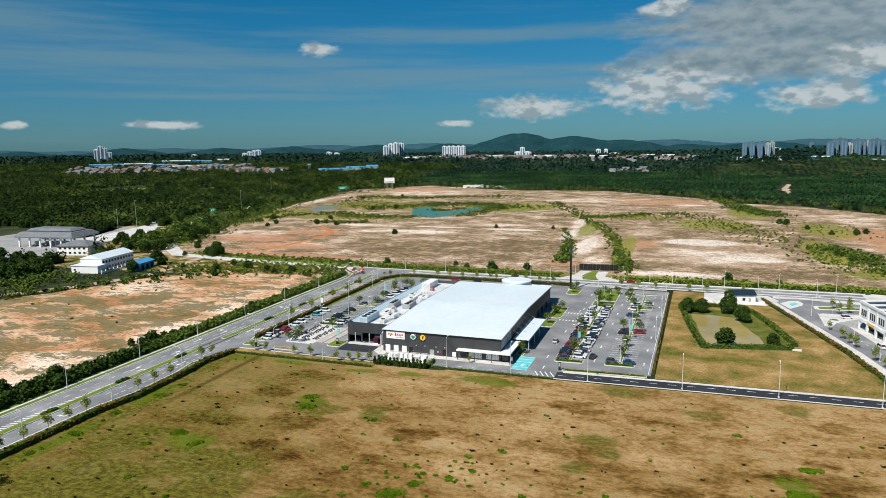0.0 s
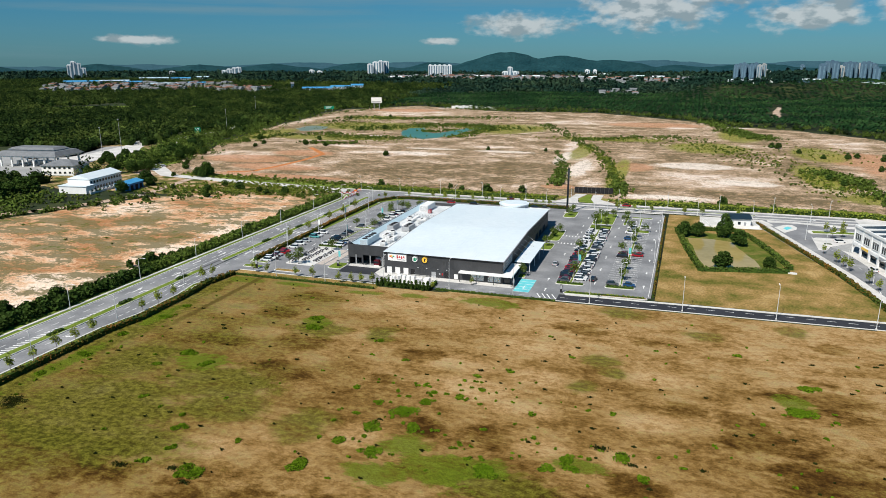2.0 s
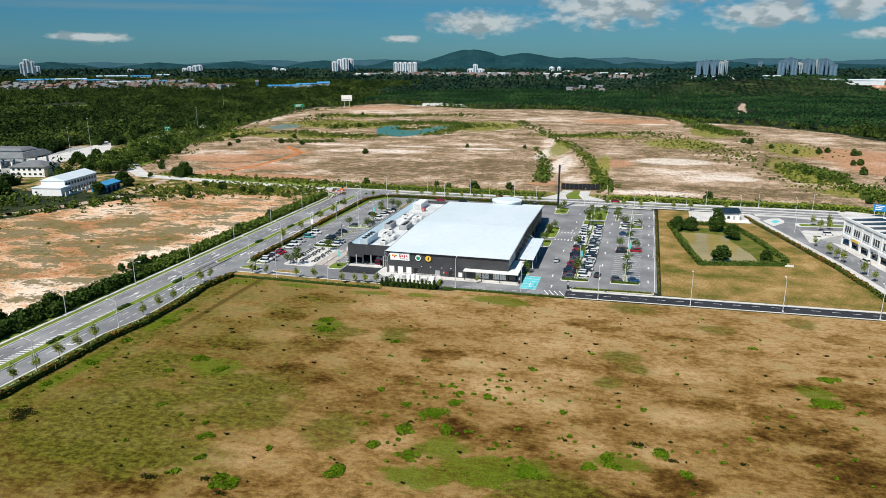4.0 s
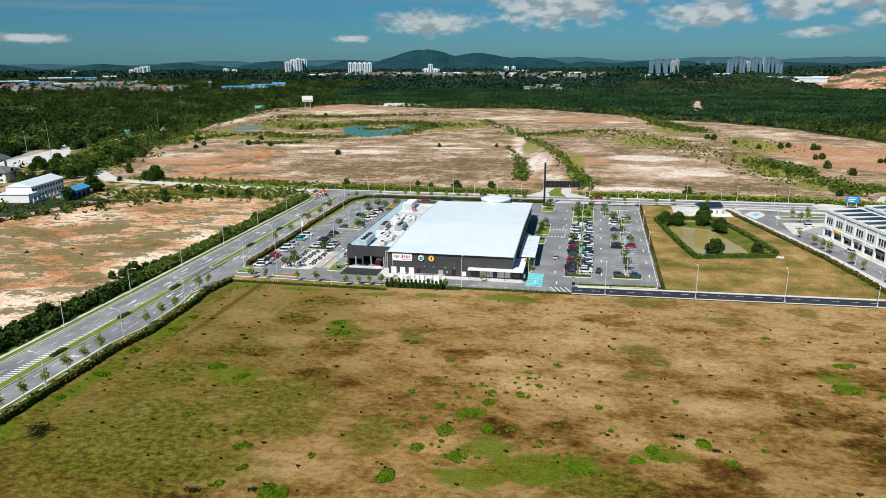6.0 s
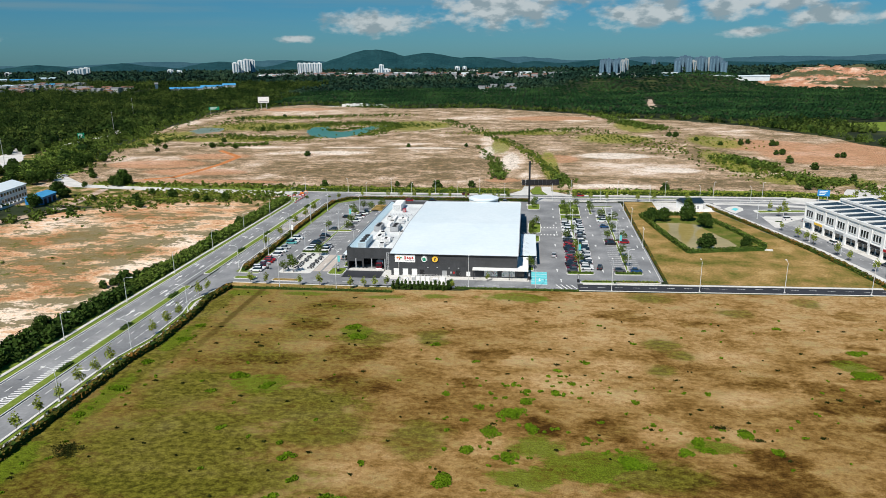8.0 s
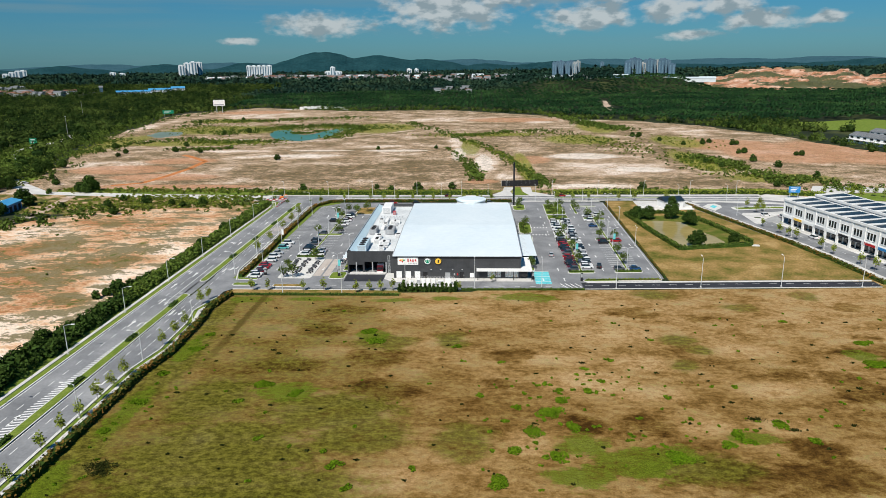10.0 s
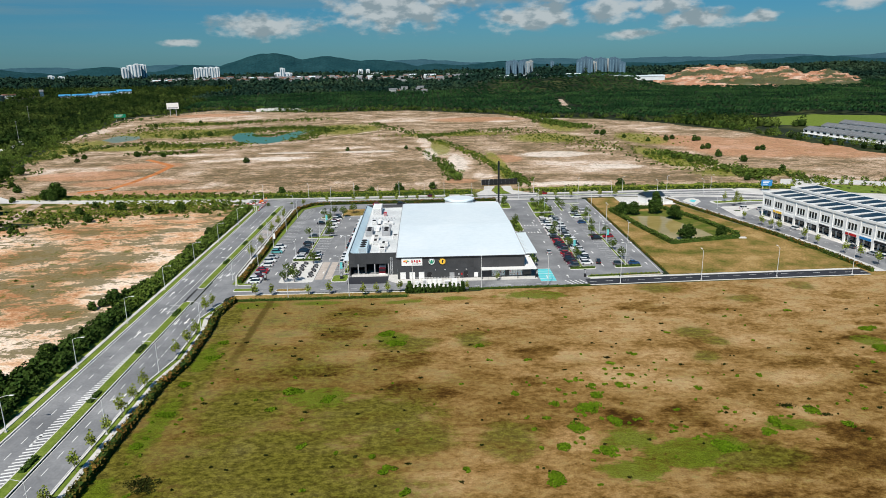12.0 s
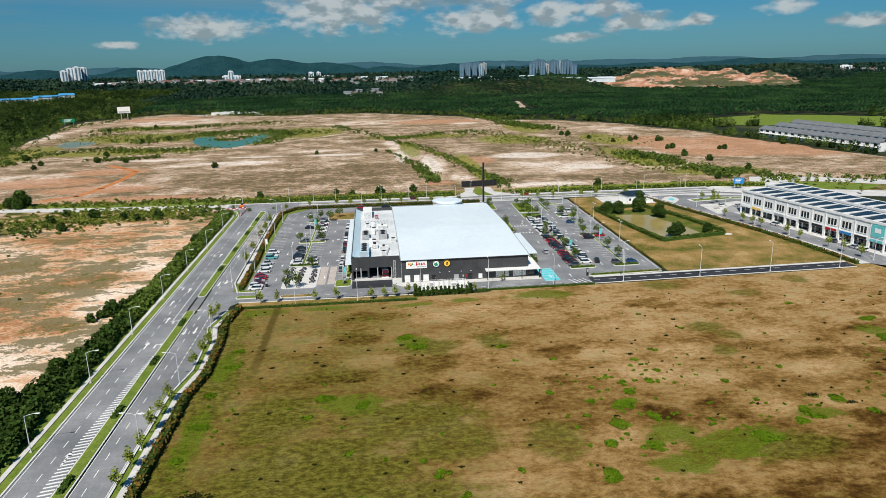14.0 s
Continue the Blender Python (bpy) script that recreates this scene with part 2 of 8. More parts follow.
def earth_colours(n, pos, colour):
    """Scraped land: pale sand streaks, pinkish tan and grey-brown thin scrub, orange clay and green growth in places."""
    drawn = n.scaled(pos, (0.72, 0.85, 1.0))
    wide, streak = n.noise(drawn, 0.05, 6.0, 0.62), n.noise(drawn, 0.26, 9.0, 0.72)
    small, fine = n.noise(pos, 0.75, 8.0, 0.76), n.noise(pos, 1.6, 4.0, 0.74)
    tone = n.math("ADD", n.math("MULTIPLY", wide, .5), n.math("ADD", n.math("MULTIPLY", streak, .55), n.math("MULTIPLY", n.math("SUBTRACT", small, .1), .5)))
    tone = n.math("SUBTRACT", tone, .252)
    pale = blobs(n, pos, streak, 1.0, ((112, 232, 40, 40), (98, 164, 34, 8), (-110, 286, 60, 10), (-58, 345, 40, 9), (-160, 318, 44, 8), (92, 545, 26, 12), (-15, 580, 60, 30), (-250, 660, 80, 50),
                                       (-338, 520, 14, 80), (-230, 250, 34, 24), (32, 260, 9, 60), (5, 374, 9, 40), (44, 195, 8, 34), (20, 312, 9, 40), (240, 300, 40, 14), (-160, 205, 40, 9), (220, 440, 20, 40)))
    grey = blobs(n, pos, streak, 1.0, ((-40, 225, 70, 30), (-15, 240, 36, 30), (-86, 200, 60, 14), (145, 180, 50, 18), (172, 285, 24, 60), (120, 345, 30, 26), (-190, 240, 24, 24), (60, 185, 20, 14), (60, 417, 40, 20)))
    tone = n.math("ADD", tone, n.math("SUBTRACT", n.math("MULTIPLY", pale, .07), n.math("MULTIPLY", grey, .05)))
    colour = n.mix(.9, colour, ramped(n, tone, ((.41, (0.130, 0.100, 0.050)), (.455, (0.275, 0.200, 0.118)), (.495, (0.46, 0.330, 0.222)), (.535, (0.61, 0.460, 0.335)), (.585, (0.84, 0.74, 0.65)))))
    clay = blobs(n, pos, streak, 1.0, ((62, 267, 16, 20), (220, 344, 44, 40), (-190, 268, 30, 16), (-172, 200, 40, 14), (-155, 168, 60, 7), (248, 290, 50, 50), (230, 340, 40, 40), (300, 300, 60, 70), (28, 182, 12, 8), (60, 570, 60, 30), (-280, 700, 60, 30), (-215, 230, 40, 20)))
    redness = n.step(n.math("ADD", n.math("MULTIPLY", clay, .26), n.math("ADD", n.math("MULTIPLY", streak, 1.0), n.math("MULTIPLY", small, .7))), .89, 1.01)
    colour = n.mix(n.math("MULTIPLY", redness, .8), colour, n.mix(fine, (0.40, 0.165, 0.068, 1), (0.62, 0.36, 0.225, 1)))
    bleached = blobs(n, pos, streak, 1.2, ((102, 283, 30, 18), (131, 223, 22, 12), (88, 168, 26, 6), (89, 543, 18, 8), (29, 255, 8, 44), (-184, 396, 16, 4), (-110, 292, 40, 8), (-40, 318, 30, 7), (10, 300, 7, 40), (140, 560, 20, 8), (-100, 320, 30, 5)))
    white = n.step(n.math("ADD", n.math("MULTIPLY", bleached, .34), n.math("ADD", n.math("MULTIPLY", streak, .9), n.math("MULTIPLY", small, .6))), .91, .97)
    colour = n.mix(n.math("MULTIPLY", white, .85), colour, n.mix(fine, (0.66, 0.55, 0.45, 1), (0.88, 0.80, 0.72, 1)))
    dots = n.step(n.noise(pos, 0.42, 3.0, .6), .63, .665)
    colour = n.mix(n.math("MULTIPLY", dots, .8), colour, n.mix(fine, (0.045, 0.055, 0.012, 1), (0.15, 0.15, 0.04, 1)))
    scrub = n.step(n.math("SUBTRACT", n.noise(n.scaled(pos, (0.5, 1.0, 1)), 0.22, 9.0, 0.80), n.math("MULTIPLY", pale, .05)), 0.545, 0.60)
    colour = n.mix(n.math("MULTIPLY", scrub, .6), colour, n.mix(fine, (0.075, 0.068, 0.024, 1), (0.23, 0.18, 0.09, 1)))
    green = blobs(n, pos, streak, 1.0, ((-230, 480, 90, 50), (-80, 490, 50, 60), (-220, 370, 90, 24), (30, 425, 60, 18), (110, 385, 40, 40), (175, 260, 16, 60), (205, 190, 40, 20), (56, 240, 7, 80), (18, 340, 10, 60), (-300, 360, 30, 90), (140, 480, 24, 60),
                                        (-60, 152, 200, 5), (120, 150, 100, 4), (-130, 420, 30, 20), (-270, 580, 60, 30), (190, 366, 24, 50)))
    growth = n.step(n.math("ADD", n.math("MULTIPLY", green, .23), n.math("ADD", n.math("MULTIPLY", small, .9), n.math("MULTIPLY", streak, .8))), .955, 1.03)
    colour = n.mix(n.math("MULTIPLY", growth, .88), colour, n.mix(n.step(fine, .35, .65), (0.095, 0.115, 0.012, 1), (0.33, 0.32, 0.06, 1)))
    veins = n.math("ABSOLUTE", n.math("SUBTRACT", n.noise(pos, 0.055, 7.0, .68), .5))
    colour = n.mix(n.math("MULTIPLY", n.step(veins, .016, .004), .6), colour, n.mix(fine, (0.12, 0.085, 0.045, 1), (0.25, 0.18, 0.11, 1)))
    grain = n.add("ShaderNodeMapRange", {0: fine, 1: .3, 2: .7, 3: .50, 4: 1.42}).outputs[0]
    return n.mix(1.0, colour, grey3(n, grain), "MULTIPLY")


def plot_colours(n, pos, colour):
    """Orange sandy plot with dull olive scrub in drawn-out islands and a paler pink strip along the road."""
    drawn = n.scaled(pos, (0.5, 1.0, 1.0))
    wide, streak = n.noise(drawn, 0.05, 6.0, 0.6), n.noise(drawn, 0.12, 9.0, 0.70)
    small, fine = n.noise(pos, 0.5, 8.0, 0.76), n.noise(pos, 1.8, 4.0, 0.74)
    tone = n.math("ADD", n.math("SUBTRACT", n.math("MULTIPLY", wide, .5), .275), n.math("ADD", n.math("MULTIPLY", streak, .65), n.math("MULTIPLY", small, .4)))
    pale = blobs(n, pos, streak, 1.0, ((-92, 0, 9, 90), (-100, 58, 12, 22), (-96, -42, 12, 16), (-122, 42, 12, 6), (-158, 55, 22, 10), (-107, 8, 8, 8), (-99, 78, 12, 12), (-110, -41, 10, 6)))
    tone = n.math("ADD", tone, n.math("MULTIPLY", pale, .05))
    colour = ramped(n, tone, ((.42, (0.40, 0.190, 0.085)), (.47, (0.60, 0.345, 0.19)), (.52, (0.72, 0.49, 0.32)), (.57, (0.84, 0.68, 0.54))))
    scrub = blobs(n, pos, streak, 1.0, ((-115, 18, 22, 26), (-130, -6, 26, 16), (-100, -28, 10, 14), (-140, 40, 30, 10), (-104, 36, 8, 18), (-180, 20, 40, 22), (-128, 76, 30, 5), (-230, -30, 60, 40), (-150, -60, 40, 40)))
    dull = n.step(n.math("ADD", n.math("MULTIPLY", scrub, .09), n.math("ADD", n.math("MULTIPLY", streak, 1.35), n.math("MULTIPLY", small, .55))), .96, 1.0)
    colour = n.mix(n.math("MULTIPLY", dull, .88), colour, n.mix(fine, (0.080, 0.072, 0.020, 1), (0.22, 0.175, 0.075, 1)))
    fresh = n.step(n.math("ADD", n.noise(pos, 0.16, 7.0, .74), n.math("MULTIPLY", scrub, .05)), .61, .65)
    colour = n.mix(n.math("MULTIPLY", fresh, .8), colour, n.mix(fine, (0.04, 0.06, 0.008, 1), (0.15, 0.17, 0.03, 1)))
    grain = n.add("ShaderNodeMapRange", {0: fine, 1: .3, 2: .7, 3: .60, 4: 1.3}).outputs[0]
    return n.mix(1.0, colour, grey3(n, grain), "MULTIPLY")


M = {}
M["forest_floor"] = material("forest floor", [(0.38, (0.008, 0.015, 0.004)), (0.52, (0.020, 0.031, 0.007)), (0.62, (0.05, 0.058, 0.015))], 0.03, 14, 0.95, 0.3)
M["field"] = material("dry turf", [(0.3, (0.25, 0.13, 0.04)), (0.7, (0.40, 0.235, 0.085))], 0.16, 14, 0.95, 0.15, fine=0.35, extra=field_colours, spec=0.06)
M["earth"] = material("cleared earth", [(0.3, (0.24, 0.17, 0.11)), (0.7, (0.44, 0.31, 0.21))], 0.04, 18, 0.95, 0.3, fine=0.22, extra=earth_colours, spec=0.06)
def cut_colours(n, pos, colour):
    """Green growth left standing between fresh red cuts."""
    return n.mix(n.math("MULTIPLY", n.step(n.noise(n.scaled(pos, (.5, .5, 2.5)), 0.016, 7.0, .7), .47, .52), .9), colour, (0.035, 0.06, 0.02, 1))


M["cut_earth"] = material("red cut earth", [(0.35, (0.26, 0.11, 0.052)), (0.5, (0.42, 0.215, 0.13)), (0.65, (0.58, 0.41, 0.31))], 0.035, 12, 0.95, 0.5, fine=0.25, extra=cut_colours)
M["plot"] = material("orange plot earth", [(0.3, (0.40, 0.22, 0.12)), (0.7, (0.55, 0.36, 0.24))], 0.04, 18, 0.95, 0.3, fine=0.2, extra=plot_colours, spec=0.06)
M["clay"] = material("orange clay", [(0.3, (0.42, 0.14, 0.045)), (0.7, (0.58, 0.24, 0.09))], 0.2, 10, 0.95, 0.1, fine=0.25, spec=0.06)
M["sand"] = material("packed pale sand", [(0.3, (0.27, 0.195, 0.135)), (0.5, (0.46, 0.34, 0.255)), (0.68, (0.64, 0.53, 0.45))], 0.07, 14, 0.95, 0.1, fine=0.35, spec=0.06)
M["scrub"] = material("rough scrub", [(0.38, (0.055, 0.075, 0.014)), (0.46, (0.13, 0.125, 0.035)), (0.52, (0.24, 0.175, 0.07)), (0.60, (0.48, 0.33, 0.20))], 0.10, 12, 0.95, 0.3, fine=0.5, spec=0.06)
M["lawn"] = material("mown lawn", [(0.3, (0.10, 0.16, 0.02)), (0.7, (0.19, 0.24, 0.045))], 0.3, 8, 0.95, 0.05, fine=0.3, spec=0.06)
M["dry_lawn"] = material("dry lawn", [(0.34, (0.100, 0.105, 0.018)), (0.45, (0.200, 0.150, 0.042)), (0.56, (0.295, 0.192, 0.068)), (0.68, (0.40, 0.275, 0.115))], 0.10, 16, 0.95, 0.06, fine=0.4, spec=0.06)
M["bank"] = material("thin bank grass", [(0.34, (0.060, 0.095, 0.012)), (0.5, (0.105, 0.125, 0.022)), (0.64, (0.185, 0.155, 0.045))], 0.16, 14, 0.95, 0.06, fine=0.4, spec=0.06)
M["asphalt"] = material("worn asphalt", [(0.3, (0.150, 0.155, 0.162)), (0.5, (0.215, 0.220, 0.227)), (0.7, (0.310, 0.313, 0.317))], 0.08, 20, 0.9, 0.01, fine=0.15)
M["fresh_asphalt"] = material("fresh asphalt", [(0.3, (0.022, 0.024, 0.03)), (0.7, (0.04, 0.042, 0.05))], 0.1, 20, 0.85, 0.01, fine=0.2)
M["concrete"] = material("pale concrete", [(0.3, (0.48, 0.47, 0.44)), (0.7, (0.68, 0.66, 0.63))], 0.15, 10, 0.85, 0.01, fine=0.12)
M["kerb"] = material("kerb concrete", [(0.3, (0.55, 0.54, 0.50)), (0.7, (0.70, 0.69, 0.66))], 0.6, 6, 0.85, fine=0.12)
M["paint"] = material("road paint", [(0.3, (0.70, 0.70, 0.68)), (0.7, (0.84, 0.84, 0.82))], 0.5, 6, 0.7, fine=0.15)
M["cyan_paint"] = material("cyan bay paint", [(0.3, (0.10, 0.50, 0.55)), (0.7, (0.16, 0.62, 0.66))], 0.4, 6, 0.7, fine=0.15)
M["paver"] = material("red pavers", [(0.3, (0.42, 0.36, 0.31)), (0.7, (0.54, 0.48, 0.43))], 0.6, 8, 0.85, fine=0.2)
M["pond"] = material("muddy water", [(0.3, (0.30, 0.235, 0.075)), (0.7, (0.42, 0.335, 0.14))], 0.05, 8, 0.12, 0.004, spec=0.3, fine=0.06)
M["lake"] = material("green quarry water", [(0.3, (0.05, 0.16, 0.13)), (0.7, (0.07, 0.20, 0.15))], 0.02, 8, 0.3, 0.01, spec=0.08, fine=0.05)
M["pool"] = material("silty water", [(0.3, (0.15, 0.19, 0.13)), (0.7, (0.20, 0.24, 0.17))], 0.05, 8, 0.3, spec=0.08, fine=0.05)
# both hill colours carry painted haze: bluer, and paler on the farther ridge
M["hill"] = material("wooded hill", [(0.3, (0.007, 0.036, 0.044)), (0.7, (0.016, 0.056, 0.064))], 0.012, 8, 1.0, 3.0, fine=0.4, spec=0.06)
M["far_hill"] = material("far hill tinted for haze", [(0.3, (0.030, 0.080, 0.105)), (0.7, (0.042, 0.096, 0.122))], 0.012, 8, 1.0, 3.0, fine=0.15, spec=0.0)
M["wall"] = material("charcoal metal cladding", [(0.3, (0.042, 0.044, 0.047)), (0.7, (0.058, 0.060, 0.064))], 0.3, 10, 0.5, per_object=0.10, fine=0.08)
M["roof"] = material("white metal roof", [(0.3, (0.66, 0.75, 0.79)), (0.7, (0.74, 0.81, 0.835))], 0.06, 8, 0.38, fine=0.03)
M["roof_blue"] = material("pale blue metal roof", [(0.3, (0.42, 0.56, 0.64)), (0.7, (0.52, 0.66, 0.72))], 0.1, 8, 0.45, fine=0.05)
M["white"] = material("white paint", [(0.3, (0.74, 0.74, 0.72)), (0.7, (0.82, 0.82, 0.80))], 0.3, 8, 0.6, fine=0.05)
M["grey_paint"] = material("grey paint", [(0.3, (0.30, 0.31, 0.32)), (0.7, (0.40, 0.41, 0.42))], 0.4, 8, 0.6, fine=0.08)
# near black: painted inner shade of bay and shed, also dark doors and cowls
M["dark"] = material("inner shade and dark fittings", [(0.3, (0.012, 0.012, 0.013)), (0.7, (0.022, 0.022, 0.024))], 0.5, 5, 0.8)
M["steel"] = material("galvanised steel", [(0.3, (0.58, 0.60, 0.61)), (0.7, (0.70, 0.71, 0.72))], 1.0, 8, 0.5, metal=0.15)
M["black"] = material("black paint", [(0.3, (0.012, 0.012, 0.014)), (0.7, (0.025, 0.025, 0.028))], 1.0, 6, 0.4)
M["glass"] = material("dark glass", [(0.3, (0.010, 0.016, 0.020)), (0.7, (0.022, 0.032, 0.038))], 0.4, 4, 0.08, spec=0.6)
M["red"] = material("red paint", [(0.3, (0.36, 0.012, 0.014)), (0.7, (0.48, 0.02, 0.02))], 0.6, 5, 0.35)
M["orange"] = material("orange plastic", [(0.3, (0.70, 0.16, 0.03)), (0.7, (0.82, 0.22, 0.04))], 0.8, 5, 0.5)
M["yellow"] = material("amber sign face", [(0.3, (0.78, 0.46, 0.05)), (0.7, (0.86, 0.54, 0.07))], 0.8, 5, 0.4)
M["green_sign"] = material("green sign face", [(0.3, (0.0, 0.18, 0.10)), (0.7, (0.01, 0.26, 0.14))], 0.8, 5, 0.4)
M["teal"] = material("teal banner", [(0.3, (0.10, 0.45, 0.46)), (0.7, (0.16, 0.55, 0.55))], 0.8, 5, 0.5)
M["blue_sign"] = material("blue sign face", [(0.3, (0.02, 0.17, 0.42)), (0.7, (0.03, 0.22, 0.50))], 0.8, 5, 0.4)
M["blue_roof"] = material("blue metal roof", [(0.3, (0.05, 0.27, 0.52)), (0.7, (0.09, 0.36, 0.62))], 0.3, 8, 0.45, fine=0.08)
M["solar"] = material("navy roof panels", [(0.3, (0.010, 0.022, 0.035)), (0.7, (0.02, 0.038, 0.055))], 0.3, 6, 0.35)
M["tile_grey"] = material("grey roof tiles", [(0.3, (0.13, 0.14, 0.15)), (0.7, (0.20, 0.21, 0.22))], 0.3, 8, 0.8, fine=0.2)
M["terracotta"] = material("terracotta roofs", [(0.3, (0.15, 0.072, 0.050)), (0.7, (0.22, 0.115, 0.082))], 0.05, 8, 0.85, island=0.25)
M["bark"] = material("bark", [(0.3, (0.10, 0.075, 0.05)), (0.7, (0.17, 0.135, 0.095))], 2.0, 6, 0.95)
M["leaf"] = material("garden leaves", [(0.3, (0.050, 0.088, 0.013)), (0.7, (0.108, 0.150, 0.026))], 0.5, 6, 0.7, island=0.4, fine=0.3, per_object=0.2, spec=0.06)
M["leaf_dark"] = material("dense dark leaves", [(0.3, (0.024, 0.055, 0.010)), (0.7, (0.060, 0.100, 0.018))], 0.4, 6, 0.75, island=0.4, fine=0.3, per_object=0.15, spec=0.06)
M["leaf_bright"] = material("young bright leaves", [(0.3, (0.135, 0.18, 0.020)), (0.7, (0.235, 0.27, 0.045))], 0.5, 6, 0.7, island=0.35, fine=0.25, per_object=0.2, spec=0.06)
M["tuft"] = material("lush grass", [(0.3, (0.060, 0.115, 0.004)), (0.7, (0.115, 0.185, 0.010))], 0.4, 6, 0.9, island=0.2, fine=0.2, spec=0.02)
M["weed"] = material("dark weeds", [(0.3, (0.012, 0.018, 0.004)), (0.7, (0.032, 0.036, 0.008))], 0.5, 6, 0.9, island=0.3, fine=0.2, spec=0.02)
M["hedge_rust"] = material("rust-tipped hedge leaves", [(0.35, (0.05, 0.070, 0.012)), (0.5, (0.125, 0.090, 0.018)), (0.65, (0.22, 0.10, 0.024))], 0.12, 9, 0.75, island=0.4, fine=0.3, spec=0.06)
M["canopy"] = material("forest canopy", [(0.38, (0.008, 0.020, 0.004)), (0.5, (0.023, 0.044, 0.008)), (0.64, (0.072, 0.100, 0.020))], 0.02, 30, 0.85, island=0.32, fine=0.3, spec=0.06)
# far crowns: distance haze mixed into the leaf colour as a blue tint
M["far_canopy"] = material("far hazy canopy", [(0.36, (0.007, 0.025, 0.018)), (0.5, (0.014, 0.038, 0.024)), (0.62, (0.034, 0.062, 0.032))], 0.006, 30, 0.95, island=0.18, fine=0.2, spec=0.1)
M["palm"] = material("oil palm fronds", [(0.36, (0.004, 0.018, 0.006)), (0.5, (0.010, 0.034, 0.010)), (0.62, (0.027, 0.064, 0.018))], 0.012, 30, 0.7, island=0.35, fine=0.25, spec=0.06)
M["far_wall"] = material("far pale render", [(0.3, (0.58, 0.62, 0.64)), (0.7, (0.70, 0.73, 0.74))], 0.02, 8, 0.8, fine=0.06)
M["far_dull"] = material("far house walls", [(0.3, (0.19, 0.215, 0.22)), (0.7, (0.36, 0.38, 0.38))], 0.02, 8, 0.8, fine=0.06)
M["deck"] = material("weathered white roof deck", [(0.3, (0.50, 0.53, 0.54)), (0.7, (0.70, 0.72, 0.72))], 0.12, 10, 0.7, fine=0.15)
M["plaza"] = material("worn pale concrete", [(0.3, (0.25, 0.255, 0.25)), (0.7, (0.38, 0.38, 0.37))], 0.06, 12, 0.85, fine=0.2)
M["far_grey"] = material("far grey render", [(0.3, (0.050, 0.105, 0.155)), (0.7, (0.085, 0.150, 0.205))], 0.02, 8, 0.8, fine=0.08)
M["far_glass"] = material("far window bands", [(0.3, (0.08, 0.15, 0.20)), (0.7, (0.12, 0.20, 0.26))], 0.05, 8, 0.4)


# ---- mesh helpers ----
def box(bm, x0, y0, z0, x1, y1, z1, m=None):
    c = [Vector((x, y, z)) for z in (z0, z1) for y in (y0, y1) for x in (x0, x1)]
    v = [bm.verts.new(m @ p if m else p) for p in c]
    for f in ((0, 2, 3, 1), (4, 5, 7, 6), (0, 1, 5, 4), (2, 6, 7, 3), (0, 4, 6, 2), (1, 3, 7, 5)):
        bm.faces.new([v[i] for i in f])
    return bm


def tube(bm, a, b, r0, r1=None, n=8):
    a, b, r1 = Vector(a), Vector(b), r0 if r1 is None else r1
    q = (b - a).to_track_quat("Z", "Y")
    ring = [[bm.verts.new(p + q @ Vector((r * math.cos(k * math.tau / n), r * math.sin(k * math.tau / n), 0))) for k in range(n)]
            for p, r in ((a, r0), (b, r1))]
    for k in range(n):
        bm.faces.new((ring[0][k], ring[0][(k + 1) % n], ring[1][(k + 1) % n], ring[1][k]))
    bm.faces.new(ring[0][::-1])
    bm.faces.new(ring[1])
    return bm


def prism(bm, pts, z0, z1):
    """A flat shape through pts, from z0 up to z1."""
    lo, hi = [bm.verts.new((x, y, z0)) for x, y in pts], [bm.verts.new((x, y, z1)) for x, y in pts]
    bm.faces.new(lo[::-1])
    bm.faces.new(hi)
    for k in range(len(pts)):
        bm.faces.new((lo[k], lo[(k + 1) % len(pts)], hi[(k + 1) % len(pts)], hi[k]))
    return bm


def quad(bm, *pts):
    return bm.faces.new([bm.verts.new(p) for p in pts])


def mesh(name, bm, mat):
    bmesh.ops.recalc_face_normals(bm, faces=bm.faces)
    me = bpy.data.meshes.new(name)
    bm.to_mesh(me)
    bm.free()
    me.materials.append(M[mat])
    return me


def part(name, bm, mat, parent, label=""):
    ob = new(name, mesh(name, bm, mat) if isinstance(bm, bmesh.types.BMesh) else bm)
    ob.parent = parent
    return tagged(ob, label)


def thing(name, label, category, group="", at=(0, 0, 0), turn=0.0, kind="", drawn=True):
    ob = new(name)
    ob.empty_display_size = 0.2
    x, y = laid([at])[0] if drawn else at[:2]
    ob.matrix_world = pose(x, y, at[2], 0, 0, turn)
    return tagged(ob, label, category, group, kind)


def setting(name, bm, mat, label, category):
    return tagged(new(name, mesh(name, bm, mat)), label, category, "", "structure")


def ragged(pts, step, amount, seed):
    """The outline pts, cut into short steps that wander by about amount."""
    rnd, out = random.Random(seed), []
    for (x0, y0), (x1, y1) in zip(pts, pts[1:] + pts[:1]):
        k = max(1, int(math.hypot(x1 - x0, y1 - y0) / step))
        for i in range(k):
            out.append((x0 + (x1 - x0) * i / k + rnd.uniform(-amount, amount) * (i > 0), y0 + (y1 - y0) * i / k + rnd.uniform(-amount, amount) * (i > 0)))
    return out


def sheet(name, pts, z, mat, label, category, step=0.0, amount=0.0, seed=1):
    bm = bmesh.new()
    if step:
        pts = ragged(pts, step, amount, seed)
    pts = laid(pts)
    face = bm.faces.new([bm.verts.new((x, y, z)) for x, y in pts])
    bmesh.ops.triangulate(bm, faces=[face])
    ob = setting(name, bm, mat, label, category)
    return ob


def rect(x0, y0, x1, y1):
    return [(x0, y0), (x1, y0), (x1, y1), (x0, y1)]


